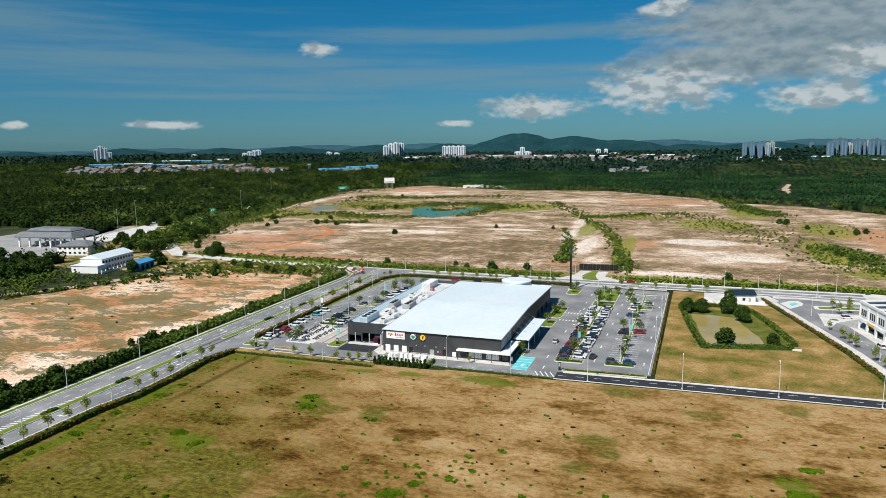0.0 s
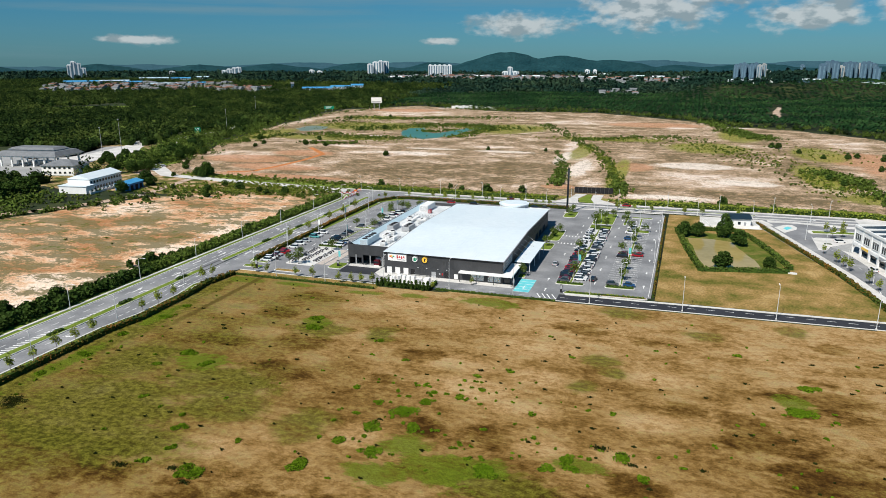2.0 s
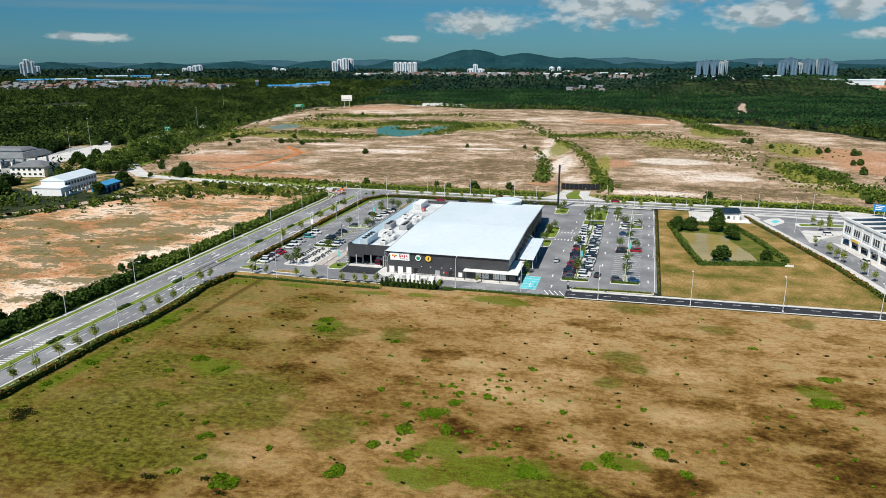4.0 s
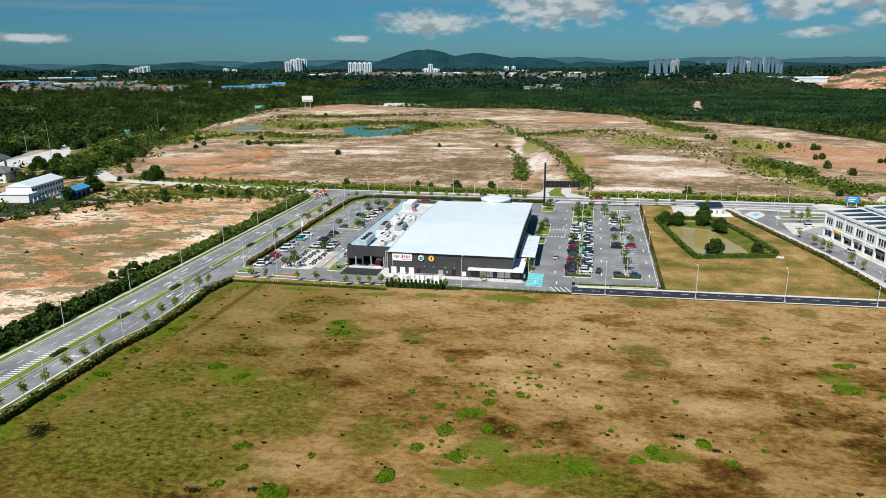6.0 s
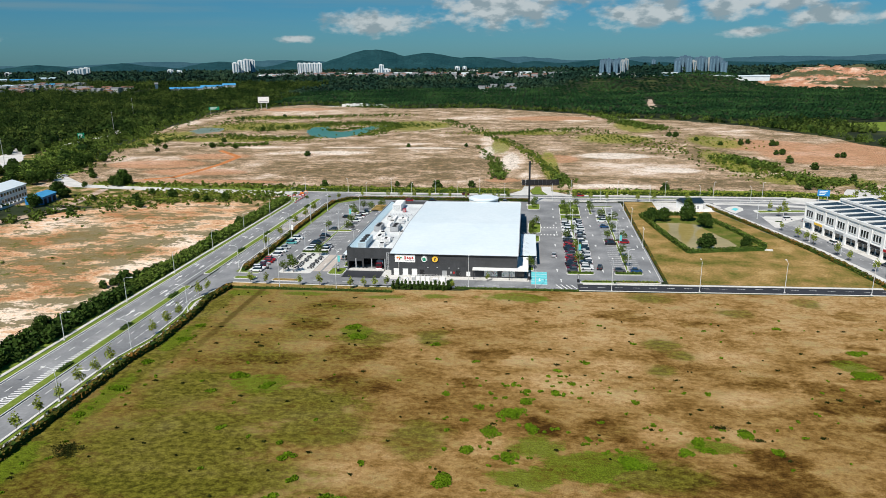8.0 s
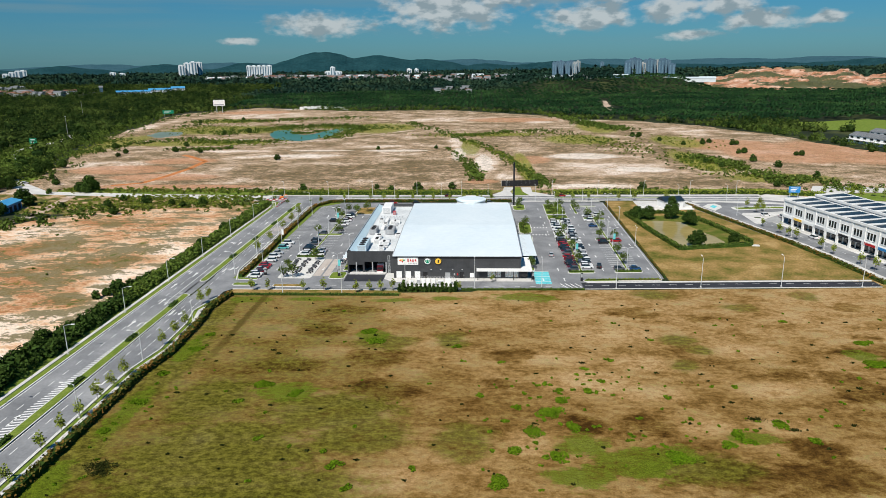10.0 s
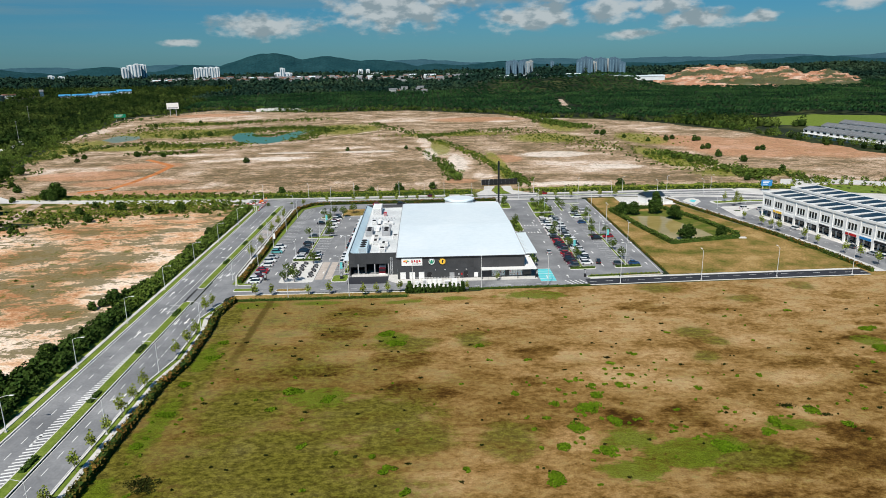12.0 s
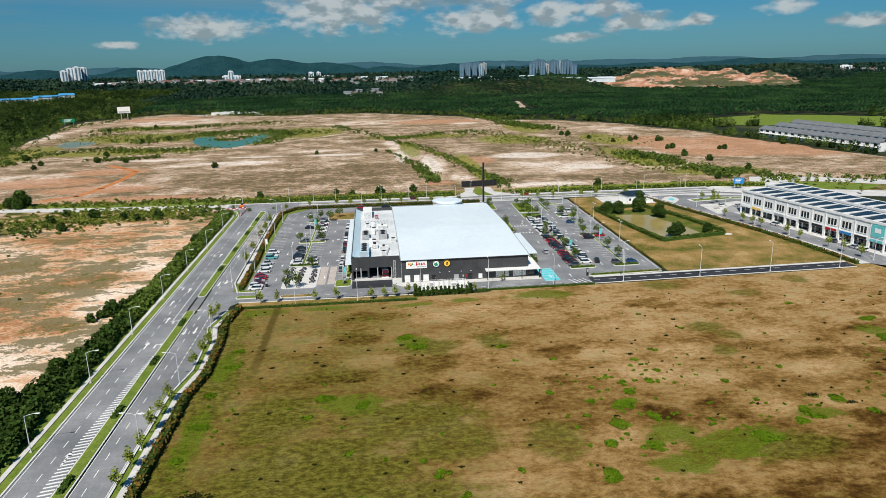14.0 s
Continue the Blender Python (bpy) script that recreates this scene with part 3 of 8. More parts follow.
def inside(x, y, pts):
    hit = False
    for (x0, y0), (x1, y1) in zip(pts, pts[1:] + pts[:1]):
        if (y0 > y) != (y1 > y) and x < (x1 - x0) * (y - y0) / (y1 - y0) + x0:
            hit = not hit
    return hit


def east(s, o, z=0.0):
    """A place in the slanting eastern street: s metres down the street, o metres east of its hedge."""
    return (140 + 0.211 * s + 0.977 * o, 100 - 0.977 * s + 0.211 * o, z)

# the hedge line between pond plot and shop street
SHOP_HEDGE = [(129, 115.5), (140, 78), (150, 42), (155, 18), (158.4, -8)]

# ---- ground ----
LAND = [(-250, 150), (-262, 228), (-300, 315), (-332, 440), (-368, 620), (-372, 690), (-300, 790), (-250, 760), (-146, 715), (-20, 720),
        (80, 640), (140, 565), (190, 550), (245, 495), (266, 445), (290, 400), (310, 314), (330, 250), (352, 190), (420, 120), (340, 143), (60, 143), (-200, 147)]
LEFT_FIELD = [(-83.8, -260), (-83.8, 108), (-136, 108), (-178, 88), (-190, 58), (-214, 16), (-262, -50), (-330, -150), (-420, -260)]
FIELD = [(-51, -300), (-51, -18), (-14, -18), (3, -15), (26, -14), (29, -11.8), (62, -11.8), (170, -11.0), (420, -60), (420, -300)]


def ground_height(x, y):
    """Level near by, rising gently to the towns before the hills, with a broad plateau under the eastern towers."""
    t = min(max((math.hypot(x - 30, y + 217) - 1300) / 1300, 0), 1)
    d, b = math.hypot(x - 58, y + 217), math.degrees(math.atan2(x - 58, y + 217))
    rise = min(max((d - 1380) / 220, 0), 1, max((2250 - d) / 300, 0)) * min(max((b - .5) / 4, 0), 1, max((17.5 - b) / 3, 0))
    return 13 * t * t * (3 - 2 * t) + rise * rise * (3 - 2 * rise) * (24 + 6 * noise.noise(Vector((x * .006, y * .004, 2))))


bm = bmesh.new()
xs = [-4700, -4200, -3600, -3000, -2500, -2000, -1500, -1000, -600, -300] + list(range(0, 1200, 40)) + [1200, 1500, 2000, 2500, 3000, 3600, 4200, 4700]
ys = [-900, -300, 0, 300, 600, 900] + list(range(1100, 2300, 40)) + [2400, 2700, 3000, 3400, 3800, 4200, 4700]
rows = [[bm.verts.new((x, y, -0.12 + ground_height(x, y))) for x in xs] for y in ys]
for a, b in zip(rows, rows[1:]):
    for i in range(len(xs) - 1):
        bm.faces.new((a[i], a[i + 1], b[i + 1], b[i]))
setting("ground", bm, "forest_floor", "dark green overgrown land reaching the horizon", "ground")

sheet("ground_cleared_land", LAND, -0.08, "earth", "cleared pale sandy land with orange clay and thin scrub", "ground", 14, 5, 3)
sheet("ground_scrub_strip", [(-420, 90), (-84, 100), (-84, 142), (-200, 148), (-256, 240), (-330, 300), (-420, 250)], -0.10, "scrub", "rough green scrub beside the junction road", "ground", 12, 4, 4)
sheet("ground_east_verge", [(172, 140.5), (200, 133), (420, 59), (420, 121), (340, 144), (200, 144)], -0.06, "scrub", "rough scrubby verge east of the cleared land", "ground", 9, 1.5, 18)
sheet("ground_bare_plot", LEFT_FIELD, -0.06, "plot", "bare orange and sandy plot west of the dual carriageway", "ground", 10, 3, 5)
sheet("ground_field", FIELD, -0.04, "field", "wide dry brown turf field with green patches", "ground")
sheet("ground_roadside_verge", rect(-84, -300, -74.3, 126), -0.05, "lawn", "narrow green verge beside the dual carriageway", "ground")
sheet("ground_pond_plot", [(91.2, -3.2), (157.5, -3.2), (154.2, 18), (149.2, 42), (139.2, 78), (128, 116), (124, 125), (91.2, 125)], -0.04, "dry_lawn", "dry mown plot round the retention pond", "ground")
sheet("water_lake", [(-174, 424), (-183, 470), (-169, 482), (-157, 441), (-142, 431), (-132, 454), (-126, 482), (-120, 500), (-108, 486), (-114, 452), (-117, 418), (-124, 394), (-134, 382), (-160, 393)], -0.02, "lake", "green quarry lake in the cleared land", "water", 8, 2.5, 6)
sheet("water_pool", [(-298, 434), (-297, 468), (-274, 462), (-264, 432), (-276, 412)], -0.02, "pool", "small green pool in the cleared land", "water", 6, 2, 7)
sheet("ground_pond_bank", [(96.5, 94), (101.2, 61), (105.9, 34), (133.5, 39), (131, 70), (124, 92)], -.02, "bank", "dry grassed bank inside the pond hedge", "ground", 5, .5, 9)
sheet("ground_north_verge", [(-215, 155), (-148, 145), (-84, 141.2), (34, 141.2), (34, 147), (-84, 149), (-148, 153), (-205, 163)], -.02, "lawn", "yellow-green grass verge north of the road", "ground", 7, 1.2, 10)
sheet("water_pond", [(100.2, 82), (103, 61), (106.6, 39), (115, 38.2), (125.6, 42.5), (124, 54), (120.8, 65), (118.5, 73), (117, 80), (110, 82.5)], 0.0, "pond", "muddy brown retention pond", "water", 4, 0.4, 8)

# ---- roads ----
sheet("road_dual_west", rect(-74.2, -300, -65.5, 127), 0.0, "asphalt", "worn grey asphalt carriageway, western side", "road")
sheet("road_dual_east", [(-62.6, -300), (-55.6, -300), (-55.6, -72), (-53.6, -60), (-54.2, -42), (-56.2, -32), (-53.2, -18.5), (-53.2, -2), (-56.2, 8), (-57.0, 60), (-58.0, 112), (-54, 121), (-48, 127), (-62.6, 127)], 0.0, "asphalt", "worn grey asphalt carriageway, eastern side", "road")
sheet("road_opening", rect(-65.5, -17.2, -62.6, -4.6), 0.0, "asphalt", "asphalt gap in the median at the car park entrance", "road")
sheet("road_opening_north", rect(-65.5, 120, -62.6, 127), 0.0, "asphalt", "asphalt gap in the median at the junction", "road")
sheet("road_north", [(-330, 215), (-262, 178), (-222, 146), (-150, 136), (-84, 127), (172, 127), (190, 118), (420, 40), (420, 58), (200, 132), (178, 140), (-84, 140), (-148, 143.5), (-216, 152), (-262, 192), (-330, 232)], 0.002, "concrete", "pale grey northern road along the cleared land", "road")
sheet("road_south", rect(62, -10.2, 156.5, -5.0), 0.0, "fresh_asphalt", "narrow dark asphalt lane along the field", "road")
sheet("road_east", [(x + 5.0, y) for x, y in SHOP_HEDGE] + [east(s, o)[:2] for s, o in ((118, 5), (160, 5), (160, 11.5), (-14, 11.5))] + [(168, 127), (130, 127)], 0.0, "asphalt", "grey asphalt street in front of the shop row", "road")
sheet("ground_fork_verge", [(-256, 165), (-250, 195), (-268, 232), (-318, 318), (-338, 420), (-350, 470), (-392, 470), (-378, 400), (-372, 330), (-330, 268), (-300, 205)], -0.07, "lawn", "rough grass slope along the climbing road", "ground", 9, 2, 17)
sheet("road_junction_fork", [(-264, 178), (-254, 182), (-272, 214), (-288, 244), (-346, 314), (-352, 346), (-353, 390), (-358, 412), (-376, 450), (-384, 446), (-366, 410), (-361, 388), (-360, 344), (-355, 318), (-296, 246), (-280, 212)], 0.004, "concrete", "pale road climbing past the toll plaza", "road")
sheet("road_lot", [(-51, -11.8), (62, -10.4), (62, -4.6), (90, -1.2), (89.5, 122), (-42, 122), (-51, 112), (-52.2, -2), (-53.4, -2), (-53.4, -15)], -0.008, "asphalt", "grey asphalt car park round the supermarket", "road")

# ---- supermarket ----
def wall_run(bm, axis, at, lo, hi, top, holes, thick=0.3, bottom=0.0):
    """A wall along x (axis 'x', its face at y = at) or y, with door and window holes (start, end, sill, head) cut through it."""
    us = sorted({lo, hi, *(h[0] for h in holes), *(h[1] for h in holes)})
    zs = sorted({bottom, top, *(h[2] for h in holes), *(h[3] for h in holes)})
    solid = {(i, j) for i in range(len(us) - 1) for j in range(len(zs) - 1)
             if not any(a <= us[i] and us[i + 1] <= b and z0 <= zs[j] and zs[j + 1] <= z1 for a, b, z0, z1 in holes)}
    near, far = (at, at + thick) if axis == "x" else (at - thick, at)
    made = {}

    def corner(u, z, t):
        key = (u, z, t)
        if key not in made:
            made[key] = bm.verts.new((u, t, z) if axis == "x" else (t, u, z))
        return made[key]

    for i, j in solid:
        u0, u1, z0, z1 = us[i], us[i + 1], zs[j], zs[j + 1]
        for t in (near, far):
            bm.faces.new([corner(u0, z0, t), corner(u1, z0, t), corner(u1, z1, t), corner(u0, z1, t)])
        for (di, dj), (ua, za, ub, zb) in (((-1, 0), (u0, z0, u0, z1)), ((1, 0), (u1, z0, u1, z1)), ((0, -1), (u0, z0, u1, z0)), ((0, 1), (u0, z1, u1, z1))):
            if (i + di, j + dj) not in solid:
                bm.faces.new([corner(ua, za, near), corner(ub, zb, near), corner(ub, zb, far), corner(ua, za, far)])
    return bm


market = thing("supermarket", "large charcoal-clad supermarket with a white metal roof", "building")
market.scale = (1, 1.022, 1)
front_holes = [(0.8, 2.7, 0, 2.5), (3.9, 5.8, 0, 2.5), (7.0, 8.9, 0, 2.5), (9.8, 11.4, 0, 2.2), (17.3, 19.0, 0, 2.1), (22.1, 23.6, 0, 2.2),
               (31.5, 36.0, 0.3, 2.5), (37.4, 41.8, 0.3, 2.5)]
side_holes = [(0.6 + 3.4 * k, 3.6 + 3.4 * k, 4.3, 7.2) for k in range(4)] + [(22 + 9 * k, 26 + 9 * k, 0, 2.6) for k in range(3)] + [(56 + 8 * k, 61 + 8 * k, 0.4, 3.0) for k in range(3)]
part("front_wall", wall_run(bmesh.new(), "x", 0.0, 0, 42.5, 7.7, front_holes), "wall", market)
side = part("side_wall", wall_run(bmesh.new(), "y", 42.5, 0.3, 84.6, 7.7, side_holes), "wall", market)
part("rear_wall", box(bmesh.new(), -16.4, 84.3, 0, 42.2, 84.6, 7.7), "wall", market)
part("inner_wall", box(bmesh.new(), -0.02, 0.3, 0, 0.28, 84.3, 7.66), "roof_blue", market, "pale blue clad gable wall above the annex roof")
part("floor_slab", box(bmesh.new(), 0.3, 0.3, 0.0, 42.2, 84.3, 0.1), "concrete", market)

bm = bmesh.new()
profile = [(-0.35, 7.72), (38.6, 9.0), (84.95, 7.75)]
for (y0, z0), (y1, z1) in zip(profile, profile[1:]):
    x0, x1 = -0.35, 42.85
    quad(bm, (x0, y0, z0 + .02), (x1, y0, z0 + .02), (x1, y1, z1 + .02), (x0, y1, z1 + .02))
    quad(bm, (x0, y0, z0 - .2), (x0, y1, z1 - .2), (x1, y1, z1 - .2), (x1, y0, z0 - .2))
for x in (-0.35, 42.85):
    for (y0, z0), (y1, z1) in zip(profile, profile[1:]):
        quad(bm, (x, y0, z0 - .2), (x, y1, z1 - .2), (x, y1, z1 + .02), (x, y0, z0 + .02))
quad(bm, (-0.35, -0.35, 7.52), (42.85, -0.35, 7.52), (42.85, -0.35, 7.74), (-0.35, -0.35, 7.74))
quad(bm, (-0.35, 84.95, 7.55), (42.85, 84.95, 7.55), (42.85, 84.95, 7.77), (-0.35, 84.95, 7.77))
roof = part("roof", bm, "roof", market, "white standing-seam metal roof")
bm = bmesh.new()
for k in range(44):
    x = 0.2 + k * 0.97
    for (y0, z0), (y1, z1) in zip(profile, profile[1:]):
        a, b = x, x + 0.05
        quad(bm, (a, y0, z0 + .06), (b, y0, z0 + .06), (b, y1, z1 + .06), (a, y1, z1 + .06))
        quad(bm, (a, y0, z0 + .02), (a, y0, z0 + .06), (a, y1, z1 + .06), (a, y1, z1 + .02))
        quad(bm, (b, y0, z0 + .02), (b, y1, z1 + .02), (b, y1, z1 + .06), (b, y0, z0 + .06))
part("seams", bm, "roof", roof)
for x0, x1, mat in ((-.02, .28, "roof_blue"), (42.2, 42.5, "wall")):
    bm = bmesh.new()
    for a, b in (((0.3, 7.70), (38.6, 8.78)), ((38.6, 8.78), (84.3, 7.70))):
        quad(bm, (x0, a[0], 7.66), (x0, b[0], 7.66), (x0, *b), (x0, *a))
        quad(bm, (x1, a[0], 7.66), (x1, *a), (x1, *b), (x1, b[0], 7.66))
    part("gable_infill", bm, mat, market)
for x in (-0.36, 42.86):
    bm = bmesh.new()
    for (y0, z0), (y1, z1) in zip(profile, profile[1:]):
        quad(bm, (x - .12, y0, z0 + .08), (x + .12, y0, z0 + .08), (x + .12, y1, z1 + .08), (x - .12, y1, z1 + .08))
        for s in (-.12, .12):
            quad(bm, (x + s, y0, z0 - .25), (x + s, y1, z1 - .25), (x + s, y1, z1 + .08), (x + s, y0, z0 + .08))
    part("verge_flashing", bm, "grey_paint", roof)
part("gutter", box(bmesh.new(), -0.4, -0.5, 7.45, 42.9, -0.36, 7.72), "black", roof)

# rear porch drum and plant on the rear eave
bm = bmesh.new()
tube(bm, (25.5, 91.0, 0), (25.5, 91.0, 8.2), 6.6, 6.6, 40)
part("entrance_drum", bm, "white", market, "round white entrance drum")
bm = bmesh.new()
tube(bm, (25.5, 91.0, 8.2), (25.5, 91.0, 8.6), 6.9, 6.9, 40)
tube(bm, (25.5, 91.0, 8.6), (25.5, 91.0, 8.9), 5.6, 5.2, 40)
part("drum_roof", bm, "roof", market)
part("rear_canopy", box(bmesh.new(), 33, 84.65, 6.6, 42.5, 90.5, 7.0), "white", market)

# annex
annex_holes = [(-10.8, -3.4, 0.0, 4.0), (-16.2, -11.4, 0.3, 3.0)]
bm = wall_run(bmesh.new(), "x", 5.4, -16.7, -0.02, 7.8, annex_holes)
part("annex_front_wall", bm, "wall", market)
part("annex_side_wall", box(bmesh.new(), -16.7, 5.7, 0, -16.4, 84.3, 7.8), "wall", market)
part("annex_roof", box(bmesh.new(), -16.4, 5.7, 6.2, -0.03, 84.3, 6.4), "deck", market, "flat white annex roof deck")
bm = bmesh.new()
quad(bm, (-16.75, 8, 7.85), (-14.1, 8, 6.55), (-14.1, 84.2, 6.55), (-16.75, 84.2, 7.85))
quad(bm, (-16.75, 8, 7.75), (-16.75, 84.2, 7.75), (-14.1, 84.2, 6.45), (-14.1, 8, 6.45))
quad(bm, (-16.75, 8, 7.75), (-14.1, 8, 6.45), (-14.1, 8, 6.55), (-16.75, 8, 7.85))
part("annex_skirt_roof", bm, "roof_blue", market, "pale blue sloping metal skirt roof")
part("side_awning", box(bmesh.new(), -19.0, 9.0, 4.3, -16.72, 78, 4.5), "roof", market, "white metal side awning")
for y in range(10, 78, 8):
    part("awning_post", tube(bmesh.new(), (-18.8, y, 0), (-18.8, y, 4.3), 0.08), "steel", market)
# bay walls get the shade of the deep bay as their colour
bm = bmesh.new()
box(bm, -16.3, 12.0, 0, -3.2, 12.2, 6.1)
box(bm, -16.3, 5.75, 0, -16.1, 12.0, 6.1)
box(bm, -3.3, 5.75, 0, -3.1, 12.0, 6.1)
part("dock_bay_lining", bm, "dark", market, "loading bay lining coloured near black for its inner shade")
part("dock_platform", box(bmesh.new(), -15.8, 3.9, 0, -3.4, 5.2, 0.45), "concrete", market)
for x in (-13.6, -8.0, -3.3):
    part("dock_column", box(bmesh.new(), x - .18, 5.3, 0, x + .18, 5.39, 4.0), "grey_paint", market)
bm = bmesh.new()
for z in (6.3, 0.2):
    tube(bm, (-2.6, 5.2, z), (-1.9, 5.2, z), 0.05)
tube(bm, (-2.6, 5.2, 0.2), (-2.6, 5.2, 6.3), 0.05)
tube(bm, (-1.9, 5.2, 0.2), (-1.9, 5.2, 6.3), 0.05)
for k in range(20):
    tube(bm, (-2.6, 5.2, 0.4 + .3 * k), (-1.9, 5.2, 0.4 + .3 * k), 0.025, n=5)
part("access_ladder", bm, "steel", market)

# front doors, glazing and canopies
for a in (0.8, 3.9, 7.0):
    shutter = part("roller_door", box(bmesh.new(), a + .03, 0.14, 0.02, a + 1.87, 0.2, 2.48), "grey_paint", market, "pale grey roller shutter door")
    for k in range(8):
        part("slat", box(bmesh.new(), a + .03, 0.115, 0.06 + .3 * k, a + 1.87, 0.138, 0.32 + .3 * k), "white", shutter)
for a, b, z in ((9.8, 11.4, 2.2), (17.3, 19.0, 2.1), (22.1, 23.6, 2.2)):
    door = part("service_door", box(bmesh.new(), a + .03, 0.15, 0.02, b - .03, 0.22, z - .03), "grey_paint" if a == 17.3 else "dark", market)
    part("door_handle", box(bmesh.new(), b - .25, 0.08, 1.0, b - .15, 0.149, 1.12), "steel", door)
for a, b in ((31.5, 36.0), (37.4, 41.8)):
    pane = part("shop_window", box(bmesh.new(), a, 0.16, 0.3, b, 0.2, 2.5), "glass", market, "shop window with pale posters")
    bm = bmesh.new()
    for k in range(5):
        x = a + (b - a) * k / 4
        box(bm, x - .04, 0.08, 0.3, x + .04, 0.155, 2.5)
    part("mullions", bm, "steel", pane)
    rnd = random.Random(int(a))
    step = (b - a) / 4
    for k in range(4):
        sheet_ = part("poster", box(bmesh.new(), a + step * k + .07, 0.146, .42, a + step * (k + 1) - .07, 0.157, 2.4), "white", pane, "pale window poster with coloured patches")
        for j in range(7):
            x, z = a + step * k + .14 + rnd.random() * (step - .5), .5 + rnd.random() * 1.5
            part("patch", box(bmesh.new(), x, .135, z, x + rnd.uniform(.12, .3), .1455, z + rnd.uniform(.1, .32)), rnd.choice(("grey_paint", "teal", "yellow", "red", "green_sign")), sheet_)
bm = bmesh.new()
box(bm, 27.8, -2.3, 3.15, 46.2, -0.06, 3.55)
box(bm, 42.56, -0.06, 3.15, 46.2, 13.2, 3.55)
part("front_canopy", bm, "white", market, "white flat canopy over the shop windows")
for x in (28.2, 34.0, 40.0, 45.9):
    part("canopy_post", box(bmesh.new(), x - .09, -2.15, 0, x + .09, -1.97, 3.15), "black", market)
part("drop_off_canopy", box(bmesh.new(), 43.4, 13.5, 3.95, 49.0, 42.0, 4.3), "roof", market, "white flat drop-off canopy")
for y in (14.5, 23.5, 32.5, 41.0):
    part("canopy_post", box(bmesh.new(), 48.5, y - .1, 0, 48.7, y + .1, 3.95), "steel", market)
for y in (16, 22, 28, 34, 40):
    part("tie_rod", tube(bmesh.new(), (42.55, y, 6.6), (46.4, y, 4.3), 0.05, n=6), "steel", market)
# added dark block: gives the recess under the canopy its shade by colour
bm = bmesh.new()
box(bm, 42.56, 0.8, 0.1, 44.9, 20.0, 3.1)
part("dark_recess_block", bm, "glass", market, "dark glassy block standing in for the shaded recess")
for k in range(4):
    a, b = 0.6 + 3.4 * k, 3.6 + 3.4 * k
    pane = part("side_window", box(bmesh.new(), 42.3, a, 4.3, 42.36, b, 7.2), "glass", market)
    for i in range(4):
        y, z = a + (b - a) * i / 3, 4.3 + 2.9 * i / 3
        part("mullion", box(bmesh.new(), 42.37, y - .05, 4.3, 42.52, y + .05, 7.2), "white", pane)
        part("transom", box(bmesh.new(), 42.37, a, z - .05, 42.515, b, z + .05), "white", pane)
for k in range(3):
    part("side_door", box(bmesh.new(), 42.3, 22 + 9 * k, 0, 42.36, 26 + 9 * k, 2.6), "glass", side)
    part("side_window", box(bmesh.new(), 42.3, 56 + 8 * k, .4, 42.36, 61 + 8 * k, 3.0), "glass", side)
for k, x in enumerate((20.2, 21.2)):
    part("wall_box", box(bmesh.new(), x, -0.12, 1.1, x + .45, -0.002, 1.75), "red" if k else "grey_paint", market)
part("notice_board", box(bmesh.new(), 25.6, -0.1, 0.3, 26.9, -0.045, 1.9), "white", market)
for x in (12.6, 15.8, 19.8, 23.0):
    part("wall_lamp", box(bmesh.new(), x - .2, -0.35, 3.0, x + .2, -0.045, 3.15), "steel", market)

# signs on the front wall, brands drawn as plain shapes
sign = thing("sign_board", "white sign board with red and orange brand shapes", "sign", at=(0, 0, 0))
part("panel", box(bmesh.new(), 1.4, -0.22, 4.75, 8.3, -0.06, 7.3), "white", sign)
for k, h in enumerate((.95, .7, .7, .7)):
    x, wd, bm = 4.7 + .82 * k, .42, bmesh.new()
    box(bm, x, -0.245, 5.95 - (0.25 if k in (0, 2) else 0), x + wd, -0.223, 5.95 + h)
    box(bm, x + wd, -0.245, 5.95, x + wd + .22, -0.223, 6.15)
    part("red_stroke", bm, "red", sign)
for k in range(6):
    part("grey_stroke", box(bmesh.new(), 5.0 + .5 * k, -0.245, 5.15, 5.36 + .5 * k, -0.223, 5.5), "grey_paint", sign)
for x, z, r, c in ((2.3, 6.3, .34, "orange"), (2.9, 6.45, .3, "yellow"), (3.5, 6.3, .3, "green_sign"), (3.0, 5.85, .28, "red")):
    part("fruit_shape", tube(bmesh.new(), (x, -0.223, z), (x, -0.25, z), r, r, 16), c, sign)
